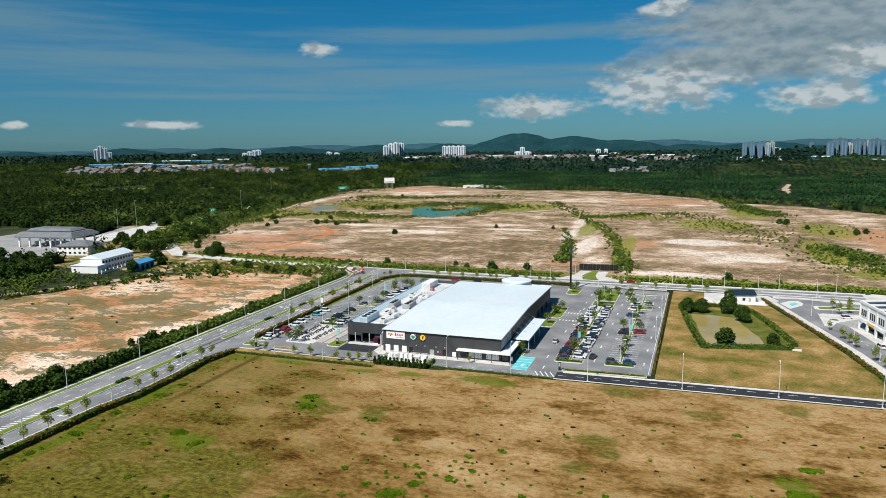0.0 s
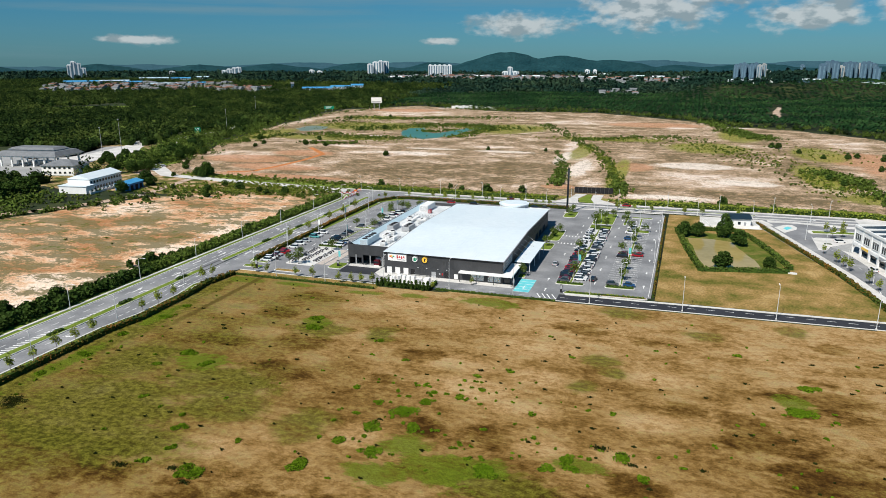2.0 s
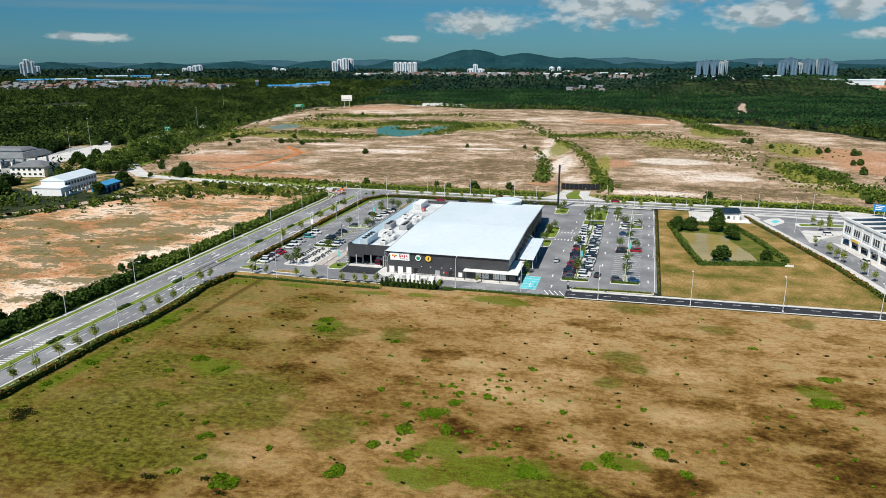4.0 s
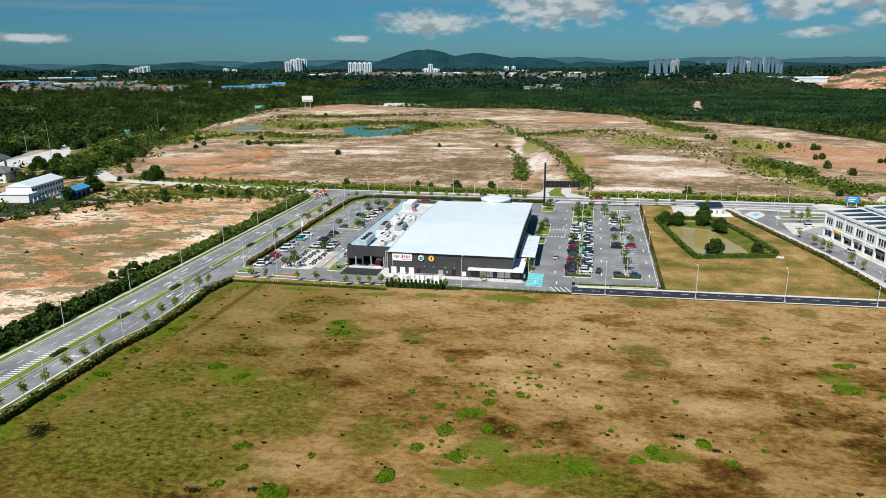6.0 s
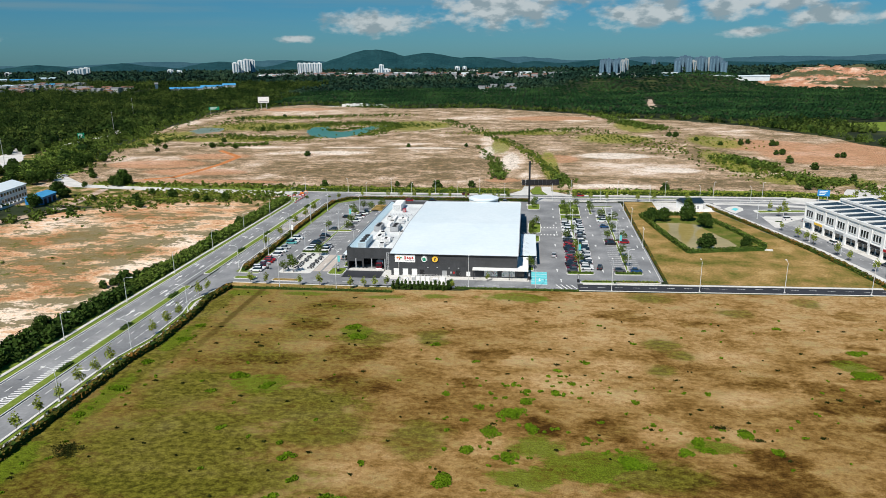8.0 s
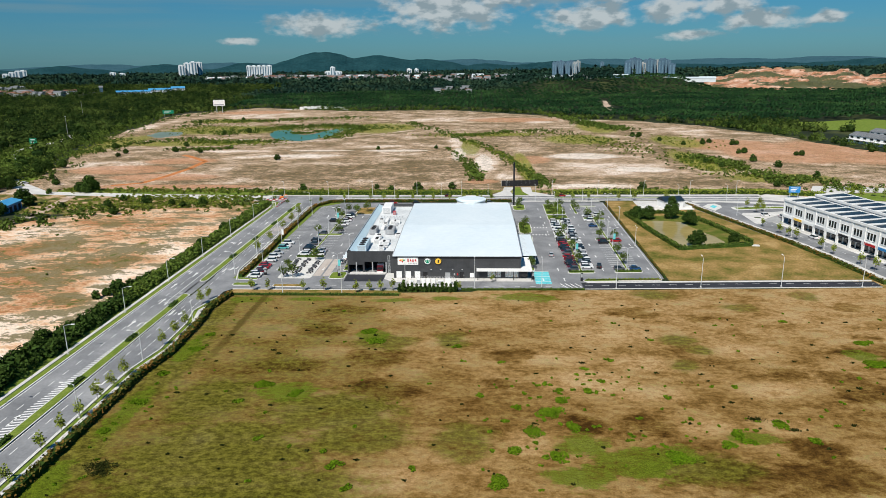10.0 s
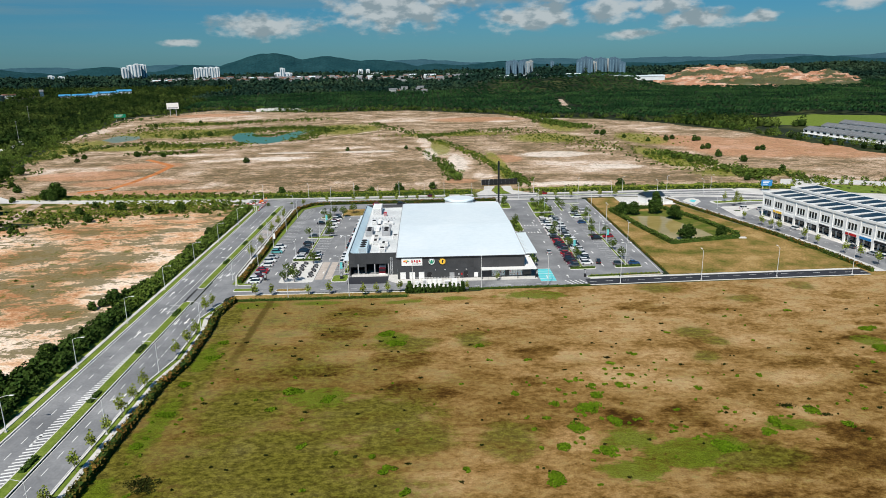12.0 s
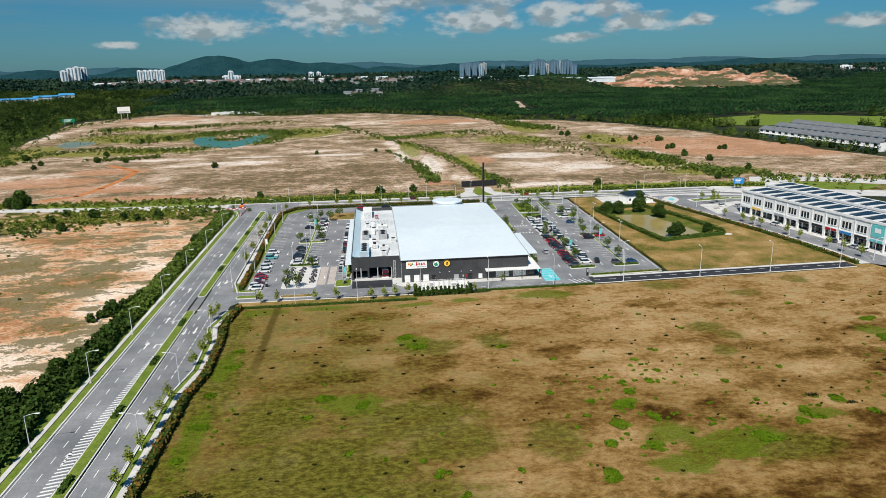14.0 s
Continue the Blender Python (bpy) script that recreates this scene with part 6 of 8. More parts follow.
for cx, cy, r in clumps_at:
    if cx < -49 or cy > -19:
        continue
    for k in range(1 + int(r * 3)):
        a, q, lobe = rnd.uniform(0, 6.28), r * rnd.uniform(0, .75), r * rnd.uniform(.35, .6)
        n = int(20 + 95 * lobe * lobe)
        turn, out = rnd.uniform(0, 6.28, n), lobe * np.sqrt(rnd.uniform(0, 1, n))
        pts.append(np.stack([cx + q * math.cos(a) * 1.2 + out * np.cos(turn), cy + q * math.sin(a) + out * np.sin(turn), rnd.uniform(.02, .22, n)], 1))
        sizes.append(rnd.uniform(.07, .20, n))
v, f = leaf_quads(np.concatenate(pts), np.concatenate(sizes), rnd)
tagged(new("grass_tufts", raw_mesh("grass_tufts", v, f, "tuft")), "bright green grass tufts scattered over the dry field", "grass", "", "stuff")
pts, sizes = [], []
DARK_CLUMPS = [(-41, -112, 2.2), (-40, -114, 1.6), (10, -123, .9), (15, -126, .8), (0, -125, 1.1), (84, -92, 1.3), (88, -93, .9), (-22, -62, .8), (-24, -60, .7), (53, -66, .7), (90, -96, .8)]
for cx, cy, r in DARK_CLUMPS + [(rnd.uniform(-46, 150), rnd.uniform(-128, -22), rnd.uniform(.2, .7) ** 1.7) for k in range(150)]:
    n = int(26 + 90 * r * r)
    pts.append(np.stack([cx + rnd.normal(0, r * .6, n), cy + rnd.normal(0, r * .35, n), rnd.uniform(.0, .25, n)], 1))
    sizes.append(rnd.uniform(.08, .18, n))
v, f = leaf_quads(np.concatenate(pts), np.concatenate(sizes), rnd)
tagged(new("dark_weeds", raw_mesh("dark_weeds", v, f, "weed")), "small dark weeds dotted over the dry field", "grass", "", "stuff")

# scrub bushes on the cleared land
rnd = np.random.default_rng(79)
pts, sizes = [], []


def scrub_line(line, count, spread, low=.6, high=2.2):
    for k in range(count):
        i = rnd.integers(0, len(line) - 1)
        t = rnd.random()
        c = np.array(line[i]) * (1 - t) + np.array(line[i + 1]) * t + rnd.normal(0, spread, 2)
        c = np.array([*lay(*c), 0])
        h, n = rnd.uniform(low, high), 22
        way = rnd.normal(size=(n, 3))
        way /= np.linalg.norm(way, axis=1)[:, None]
        pts.append(c + np.array([0, 0, h * .45]) + way * np.array([h * .8, h * .8, h * .5]) * rnd.uniform(.6, 1.05, n)[:, None])
        sizes.append(rnd.uniform(.25, .55, n) * (.6 + h * .25))


scrub_line([(2, 403), (24, 362), (43, 290), (53, 233), (62, 192), (64, 160)], 230, 2.6, .6, 1.8)
scrub_line([(0, 330), (13, 276), (21, 227), (27, 180)], 70, 2.2, .8, 2.2)
scrub_line([(20, 236), (24, 205), (28, 178)], 40, 1.8, 2.2, 4.0)
scrub_line([(58, 200), (66, 172)], 24, 3, 1.8, 3.6)
scrub_line([(-56, 553), (-32, 492), (-2, 412), (22, 417), (44, 441), (89, 455)], 260, 5, .7, 2.4)
scrub_line([(89, 455), (128, 365), (170, 262), (186, 198)], 170, 9, .5, 1.6)
scrub_line([(112, 640), (132, 524), (147, 477), (166, 454)], 230, 6, 1.5, 4.0)
scrub_line([(170, 275), (184, 258), (192, 228)], 60, 4, 1.6, 3.6)
scrub_line([(-300, 310), (-285, 320), (-280, 352), (-272, 379), (-244, 399), (-202, 372), (-178, 377), (-150, 378)], 330, 6, .6, 2.6)
scrub_line([(-222, 328), (-198, 324), (-180, 332)], 60, 4, 1.2, 3)
scrub_line([(-290, 506), (-299, 578), (-256, 571), (-212, 577), (-182, 599), (-120, 610)], 300, 9, .7, 2.8)
scrub_line([(-250, 470), (-215, 440), (-205, 470), (-180, 490), (-150, 500), (-100, 510), (-70, 480)], 330, 10, .6, 2.4)
scrub_line([(-98, 480), (-105, 440), (-108, 400)], 130, 6, .5, 2)
scrub_line([(-158, 445), (-142, 442), (-134, 466)], 110, 3, .6, 2.0)
scrub_line([(-188, 500), (-150, 512), (-112, 505), (-96, 470)], 170, 5, 1.0, 3.6)
scrub_line([(111, 612), (132, 540), (148, 492), (163, 468)], 130, 4, 2.0, 4.6)
scrub_line([(181, 271), (192, 242), (197, 200), (201, 166)], 130, 3.5, 1.4, 3.8)
scrub_line([(-340, 330), (-332, 372), (-300, 392)], 120, 6, 1.0, 3.0)
scrub_line([(-345, 390), (-345, 445), (-362, 600), (-330, 750)], 240, 7, .8, 3)
scrub_line([(-270, 815), (-225, 750), (-155, 722), (-20, 728)], 160, 7, 1, 3)
scrub_line([(186, 198), (215, 185), (225, 165), (230, 150)], 120, 6, .8, 3.0)
scrub_line([(-200, 158), (-120, 154), (-84, 150), (30, 148)], 130, 3.5, .6, 1.8)
scrub_line([(66, 148), (120, 150), (200, 146)], 120, 3)
scrub_line([(-256, 165), (-268, 230), (-300, 310), (-335, 430), (-372, 600)], 240, 8, 1, 3.5)
scrub_line([(-190, 60), (-170, 100), (-100, 122), (-88, 118)], 170, 9)
scrub_line([(-330, 10), (-260, 45), (-222, 62)], 420, 15, .8, 3.2)
scrub_line([(-184, 86), (-195, 52), (-216, 14)], 60, 1.6, 1.0, 3.2)
scrub_line([(-300, -20), (-200, 10), (-120, 40), (-100, -40)], 14, 22, .3, .9)
scrub_line([(-262, 205), (-282, 246), (-338, 318), (-345, 400)], 220, 4.5, 1.2, 3.6)
scrub_line([(-290, 225), (-306, 252), (-362, 325), (-370, 420)], 240, 5, 1.5, 4.5)
scrub_line([(250, 150), (300, 140), (345, 160), (350, 200)], 120, 5, .8, 2.8)
v, f = leaf_quads(np.concatenate(pts), np.concatenate(sizes), rnd)
tagged(new("scrub_bushes", raw_mesh("scrub_bushes", v, f, "leaf")), "green scrub bushes along tracks of the cleared land", "shrubs", "", "stuff")

# low yellow-green growth spreading over parts of the cleared land
pts, sizes = [], []
for line, count, spread in (([(-245, 395), (-205, 372), (-150, 378)], 420, 12), ([(-290, 500), (-240, 480), (-150, 500), (-70, 490)], 900, 22), ([(-290, 560), (-220, 580), (-120, 610)], 420, 14), ([(-110, 400), (-100, 470), (-150, 505)], 300, 8), ([(-20, 425), (40, 425), (90, 440)], 260, 12),
                            ([(100, 400), (130, 360), (160, 300)], 260, 14), ([(168, 275), (180, 230), (190, 195)], 260, 9), ([(10, 380), (30, 330), (44, 285), (55, 225), (62, 175)], 420, 2.6), ([(180, 400), (200, 340)], 90, 16),
                            ([(-210, 158), (-120, 153), (30, 149)], 700, 3.4), ([(66, 148), (190, 148)], 260, 2.2), ([(-300, 330), (-330, 430)], 200, 12), ([(-255, 170), (-270, 230), (-310, 310)], 260, 7), ([(-190, 112), (-100, 124)], 620, 8), ([(-170, 135), (-90, 134)], 300, 4), ([(-330, 30), (-230, 70)], 260, 16)):
    scrub_line(line, count, spread, .3, 1.0)
v, f = leaf_quads(np.concatenate(pts), np.concatenate(sizes), rnd)
tagged(new("low_growth", raw_mesh("low_growth", v, f, "leaf_bright")), "low yellow-green weeds over the cleared land", "grass", "", "stuff")

# ---- street lamps, signs, cars ----
def lamp_kind(height, reach, heads=1, banner=None):
    """Meshes of a street lamp: a tapered pole, curved arms and heads."""
    pole = tube(bmesh.new(), (0, 0, 0), (0, 0, height), .11, .06, 8)
    arm, heads_made = bmesh.new(), []
    for s in ((1,) if heads == 1 else (1, -1)):
        last = Vector((0, 0, height - .05))
        for k in range(1, 5):
            t = k / 4
            p = Vector((s * reach * t, 0, height - .05 + .55 * math.sin(t * math.pi / 2)))
            tube(arm, last, p, .045, .04, 6)
            last = p
        heads_made.append(("lamp_head", mesh("lamp_head", box(bmesh.new(), s * reach - .1 * s, -.14, height + .42, s * (reach + .75), .14, height + .56), "white")))
    foot = box(bmesh.new(), -.22, -.22, 0, .22, .22, .25)
    out = [("pole", mesh("pole", pole, "steel")), ("arm", mesh("arm", arm, "steel")), *heads_made, ("footing", mesh("footing", foot, "concrete"))]
    if banner:
        out.append(("banner", mesh("banner", box(bmesh.new(), .14, -.02, height * .45, .95, .02, height * .75), banner)))
    return out


def stand(kind, name, label, category, group, x, y, turn):
    t = thing(name, label, category, group, (x, y, 0), turn)
    for n, me in kind:
        part(n, me, None, t)
    return t


TALL, MID = lamp_kind(9.6, 1.5), lamp_kind(7.6, 2.2)
TWIN, TEAL, PINK = lamp_kind(7.4, 1.1, 2), lamp_kind(7.4, 1.1, 2, "teal"), lamp_kind(7.4, 1.1, 2, "white")
for x, y in ((-33.4, -16.7), (-14.5, -17.0), (5.2, -13.2), (27.2, -10.6), (48.5, -10.9), (72.2, -10.6), (99.2, -10.4), (124.8, -10.4), (150, -10.4)):
    stand(TALL, "street_lamp", "tall galvanised street lamp at the field edge", "street lamp", "street lamps along the lane", x, y, 90)
for k in range(11):
    stand(MID, "street_lamp", "galvanised street lamp with a long curved arm", "street lamp", "street lamps west of the road", -75.6, -181 + 29.4 * k, 0)
for k, y in enumerate((-178, -150, -122, -95, -67, -39.5)):
    stand(MID, "street_lamp", "galvanised street lamp with a long curved arm", "street lamp", "street lamps east of the road", -53.2 if y > -60 else -54.6, y, 180)
for y in (0, 24, 52, 80, 106):
    stand(MID, "street_lamp", "galvanised street lamp outside the car park hedge", "street lamp", "street lamps east of the road", -56.0, y + 4, 180)
for k in range(11):
    stand(MID, "street_lamp", "galvanised street lamp on the northern road", "street lamp", "street lamps on the northern road", -78 + 24 * k, 141.4, 270)
for k in range(9):
    stand(MID, "street_lamp", "galvanised street lamp on the northern road", "street lamp", "street lamps on the northern road", -40 + 24 * k, 126.3, 90)
for k in range(6):
    stand(MID, "street_lamp", "galvanised street lamp on the shop street", "street lamp", "street lamps on the shop street", *east(8 + 20 * k, 4.2)[:2], 12)
for x, y, kind in ((63.7, 24, TEAL), (63.7, 49.5, PINK), (63.7, 70, TWIN), (63.7, 90, TEAL), (79.8, 38, TEAL), (79.8, 49.5, PINK), (79.8, 70, TWIN), (79.8, 95, TWIN), (79.8, 10, TWIN),
                   (-35.1, 40, TEAL), (-35.1, 58, TWIN), (-35.1, 75, TEAL), (-35.1, 93.5, PINK), (-51.3, 20, TWIN), (-51.3, 45, PINK), (-51.3, 70, TEAL), (-51.3, 95, TWIN), (-19.6, 3, TEAL), (-20.8, 30, TWIN),
                   (-38.5, 24.6, TWIN), (88.9, 40, TWIN), (88.9, 75, TWIN), (88.9, 105, TWIN), (64, 110, TWIN)):
    stand(kind, "car_park_lamp", "slim twin-headed car park lamp" + ("" if kind is TWIN else " carrying a banner"), "lamp post", "car park lamps", x, y, pick.choice((0, 90)))
for x, y in ((46.5, -1.2), (62.4, -2.6)):
    t = thing("sign_totem", "slim black totem sign on the kerb", "sign", "totem signs", (x, y, .1))
    part("slab", box(bmesh.new(), -.35, -.15, 0, .35, .15, 2.6), "black", t)
    part("face", box(bmesh.new(), -.28, -.17, 1.2, .28, -.152, 2.4), "grey_paint", t)


def car_kind(paint, long=4.2, tall=1.48, van=False):
    """Meshes of a small parked car, nose towards +x."""
    h = long / 2
    side = [(-h, .32), (-h, .78), (-h + .12, .92), (h - 1.05, .92), (h - .12, .74), (h, .62), (h, .32), (h - .3, .22), (-h + .3, .22)]
    body = bmesh.new()
    lo, hi = [body.verts.new((x, -.84, z)) for x, z in side], [body.verts.new((x, .84, z)) for x, z in side]
    body.faces.new(lo[::-1])
    body.faces.new(hi)
    for k in range(len(side)):
        body.faces.new((lo[k], lo[(k + 1) % len(side)], hi[(k + 1) % len(side)], hi[k]))
    bmesh.ops.bevel(body, geom=body.edges[:], offset=.06, segments=2, affect="EDGES")
    rear = -h + (.18 if van else .45)
    cab = [(rear, .90), (rear + .3, tall - .06), (h - 1.75, tall - .06), (h - 1.0, .90)]
    glass = bmesh.new()
    lo, hi = [], []
    for x, z in cab:
        inset = .80 - .16 * (z - .9) / (tall - .96)
        lo.append(glass.verts.new((x, -inset, z)))
        hi.append(glass.verts.new((x, inset, z)))
    glass.faces.new(lo[::-1])
    glass.faces.new(hi)
    for k in range(4):
        glass.faces.new((lo[k], lo[(k + 1) % 4], hi[(k + 1) % 4], hi[k]))
    top = box(bmesh.new(), rear + .26, -.66, tall - .055, h - 1.72, .66, tall)
    bmesh.ops.bevel(top, geom=top.edges[:], offset=.025, segments=1, affect="EDGES")
    wheel = tube(bmesh.new(), (0, -.1, 0), (0, .1, 0), .31, .31, 12)
    lens = box(bmesh.new(), -.05, -.18, -.08, .05, .18, .08)
    w, li = mesh("wheel", wheel, "black"), mesh("headlight", lens, "white")
    tl = mesh("tail_light", box(bmesh.new(), -.05, -.14, -.1, .05, .14, .1), "red")
    out = [("body", mesh("body", body, paint), (0, 0, 0)), ("window_band", mesh("window_band", glass, "glass"), (0, 0, 0)), ("roof_panel", mesh("roof_panel", top, paint), (0, 0, 0))]
    out += [("wheel", w, (sx * (h - .75), sy * .76, .31)) for sx in (-1, 1) for sy in (-1, 1)]
    out += [("headlight", li, (h - .03, sy * .58, .66)) for sy in (-1, 1)] + [("tail_light", tl, (-h + .03, sy * .62, .72)) for sy in (-1, 1)]
    return out


for name, c, r in (("car_white", (.74, .74, .74), .3), ("car_silver", (.40, .42, .44), .3), ("car_black", (.012, .013, .015), .2), ("car_grey", (.085, .09, .10), .3), ("car_red", (.34, .014, .018), .25), ("car_blue", (.02, .07, .17), .25), ("car_teal", (.10, .36, .36), .3), ("car_maroon", (.12, .012, .02), .25)):
    M[name] = material(name.replace("_", " "), [(.3, tuple(v * .92 for v in c)), (.7, c)], .8, 6, r, spec=.55, fine=.03, coords="object")
CARS = {c: (car_kind("car_" + c, 3.9 if i % 2 else 4.4, 1.5 if i % 3 else 1.62, i % 3 == 0), c) for i, c in enumerate(("white", "silver", "black", "grey", "red", "blue", "teal", "maroon"))}
LOOK = dict(white="white", silver="silver", black="black", grey="dark grey", red="bright red", blue="dark blue", teal="pale teal", maroon="maroon")
rack = random.Random(9)
FIRST = {}


def car(colour, x, y, turn, where="parked in a marked bay"):
    if colour not in FIRST:
        t = thing("car", f"small {LOOK[colour]} car {where}", "car", "parked cars", (x, y, .01), turn)
        for n, me, at in CARS[colour][0]:
            ob = part(n, me, None, t)
            ob.location = at
        FIRST[colour] = t
        return t
    return copy_thing(FIRST[colour], pose(*laid([(x, y)])[0], .01, 0, 0, turn))


def fill(x, lo, hi, share, colours, turn, seed):
    rnd = random.Random(seed)
    n = round((hi - lo) / 2.5)
    for k in range(n):
        if rnd.random() < share:
            car(rnd.choice(colours), x + rnd.uniform(-.2, .2), lo + (k + .5) * (hi - lo) / n + rnd.uniform(-.15, .15), turn + rnd.choice((0, 180)) + rnd.uniform(-2, 2))


DARKER = ["black", "grey", "grey", "maroon", "silver", "black", "red", "white"]
fill(61.2, 8, 48, .95, DARKER, 0, 1)
fill(66.4, 8, 48, .95, ["white", "silver", "white", "grey", "black", "white"], 0, 2)
fill(61.2, 51, 83.5, .85, ["white", "grey", "red", "silver", "white"], 0, 3)
fill(66.4, 51, 83.5, .9, ["grey", "black", "silver", "white", "white"], 0, 4)
for c, x, y in (("maroon", 77.2, 46.6), ("black", 77.2, 44.1), ("red", 82.5, 46.6), ("blue", 82.6, 9.3), ("grey", 77.1, 9.3), ("blue", 77.2, 71.5), ("white", 77.0, 82.0), ("white", 77.2, 90.5), ("white", 82.5, 92.8)):
    car(c, x, y, rack.choice((0, 180)))
car("black", 70.6, 12.5, 80)
car("silver", 55.2, 27.0, 88)
for c, y in (("white", .3), ("white", 2.8), ("maroon", 5.3), ("silver", 7.8), ("red", 10.3), ("white", 19.2), ("teal", 36.0), ("white", 38.6), ("white", 43.4), ("red", 13.0), ("white", 24.2), ("silver", 29.0)):
    car(c, -48.0, y, rack.choice((0, 180)))
for c, x, y in (("black", -37.7, 34.5), ("white", -37.7, 29.6), ("black", -37.7, 37.0), ("grey", -37.7, 58.4), ("white", -32, 74.4), ("black", -37.7, 81), ("grey", -37.7, 42.0), ("black", -37.7, 47.2), ("white", -32, 27.2), ("blue", -32, 29.8), ("silver", -32, 32.2), ("white", -37.7, 27.2), ("grey", -32, 64), ("maroon", -32, 84), ("white", -32, 88.7), ("white", -32, 81.2), ("black", -32, 91)):
    car(c, x, y, rack.choice((0, 180)))
for c, y in (("black", 41), ("white", 30), ("silver", 26), ("white", 22), ("grey", 17), ("grey", 44), ("white", 58), ("black", 66), ("silver", 75), ("maroon", 50), ("white", 82)):
    car(c, -21.0, y, 90)
for c, x, y in (("red", -16, 119.5), ("black", 27.5, 119.6), ("grey", 33, 119.4), ("red", 70.5, 137.2), ("maroon", 11, 137.0), ("black", -4, 119.5)):
    car(c, x, y, 0)
for s, c in ((52, "white"), (83, "grey"), (93, "silver"), (97, "white")):
    x, y, z = east(s, 11.2)
    car(c, x, y, 102.2)
for c, s, o in (("white", 12, 16), ("silver", 16, 22)):
    car(c, *east(s, o)[:2], 12)
car("white", -247, 178, 60)
car("silver", -262, 200, 60)

# delivery lorry in the loading bay
lorry = thing("delivery_lorry", "dark red delivery lorry backed into the loading bay", "lorry", at=(-5.5, 6.6, 0))
part("cargo_box", box(bmesh.new(), -1.1, .2, .9, 1.1, 4.8, 2.9), "white", lorry)
cab = box(bmesh.new(), -1.05, -1.7, .55, 1.05, 0, 2.5)
bmesh.ops.bevel(cab, geom=cab.edges[:], offset=.12, segments=2, affect="EDGES")
part("cab", cab, "car_maroon", lorry)
part("windscreen", box(bmesh.new(), -.9, -1.73, 1.45, .9, -1.702, 2.2), "glass", lorry)
part("bumper", box(bmesh.new(), -1.05, -1.82, .4, 1.05, -1.7, .75), "white", lorry)
part("chassis", box(bmesh.new(), -.5, -1.5, .45, .5, 4.6, .85), "black", lorry)
for sx in (-.9, .9):
    for y in (-.9, 3.6):
        part("wheel", tube(bmesh.new(), (sx - .13, y, .42), (sx + .13, y, .42), .42, .42, 12), "black", lorry)

# motorcycles on the white paving
bike = thing("motorcycle", "small dark motorcycle on its stand", "motorcycle", "parked motorcycles", (-38, 3, .02), 20)
for x in (-.6, .6):
    part("wheel", tube(bmesh.new(), (x, -.05, .28), (x, .05, .28), .28, .28, 12), "black", bike)
seat = box(bmesh.new(), -.7, -.13, .7, .1, .13, .82)
bmesh.ops.bevel(seat, geom=seat.edges[:], offset=.04, segments=1, affect="EDGES")
part("seat", seat, "black", bike)
fairing = box(bmesh.new(), -.45, -.14, .35, .45, .14, .7)
bmesh.ops.bevel(fairing, geom=fairing.edges[:], offset=.07, segments=1, affect="EDGES")
part("fairing", fairing, "car_grey", bike)
part("handlebar", tube(bmesh.new(), (.42, -.34, 1.0), (.42, .34, 1.0), .03, n=6), "steel", bike)
part("fork", tube(bmesh.new(), (.6, 0, .28), (.42, 0, 1.0), .05, n=6), "steel", bike)
for k in range(34):
    row = k // 12
    spot = laid([((-38.2, -34.6, -30.2)[row] + rack.uniform(-.4, .4), 4.4 + 1.5 * (k % 12) + rack.uniform(-.3, .3))])[0]
    copy_thing(bike, pose(*spot, .02, 0, 0, rack.choice((0, 180)) + rack.uniform(-14, 14)))

# works barriers at the junction
BARRIERS = [(-82.5 + 1.4 * k, 126.6 + .5 * k, 18) for k in range(7)] + [(-73.4, 127.6 - 1.5 * k, 88) for k in range(11)]
for k, (x, y, turn) in enumerate(BARRIERS):
    b = thing("road_barrier", "red and white plastic road barrier", "barrier", "road works barriers", (x, y, .02), turn)
    part("base", box(bmesh.new(), -.6, -.25, 0, .6, .25, .35), "red" if k % 2 else "white", b)
    part("top", box(bmesh.new(), -.55, -.1, .35, .55, .1, .95), "white" if k % 2 else "red", b)
digger = thing("excavator", "small orange excavator at the road works", "excavator", at=(-76.5, 131.5, .02), turn=25)
part("track", box(bmesh.new(), -1.3, -1.0, 0, 1.3, -.55, .55), "black", digger)
part("track", box(bmesh.new(), -1.3, .55, 0, 1.3, 1.0, .55), "black", digger)
cabin = box(bmesh.new(), -1.1, -.85, .6, .7, .85, 1.5)
bmesh.ops.bevel(cabin, geom=cabin.edges[:], offset=.1, segments=1, affect="EDGES")
part("house", cabin, "orange", digger)
part("cab", box(bmesh.new(), -.1, .05, 1.5, .75, .8, 2.4), "glass", digger)
part("boom", tube(bmesh.new(), (.6, -.3, 1.3), (2.4, -.3, 2.6), .16, .12, 6), "orange", digger)
part("dipper", tube(bmesh.new(), (2.4, -.3, 2.6), (3.0, -.3, .6), .12, .1, 6), "orange", digger)

for x, y, tall in ((-45.7, -9.9, 3.4), (-19.0, 1.5, 2.4), (-44.6, 2.2, 2.2)):
    totem = thing("entry_totem", "slim black direction totem on the car park kerb", "sign", "entry totems", (x, y, 0), 12)
    part("slab", box(bmesh.new(), -.45, -.14, .1, .45, .14, tall), "black", totem)
    part("foot", box(bmesh.new(), -.55, -.22, 0, .55, .22, .1), "concrete", totem)
    part("sign_panel", box(bmesh.new(), -.36, -.16, tall * .55, .36, -.142, tall - .15), "grey_paint", totem)

# ---- shop rows ----
def street_box(bm, s0, s1, o0, o1, z0, z1):
    """A box in the slanting street's own directions."""
    p = [east(s, o)[:2] for s, o in ((s0, o0), (s1, o0), (s1, o1), (s0, o1))]
    return prism(bm, laid(p), z0, z1)


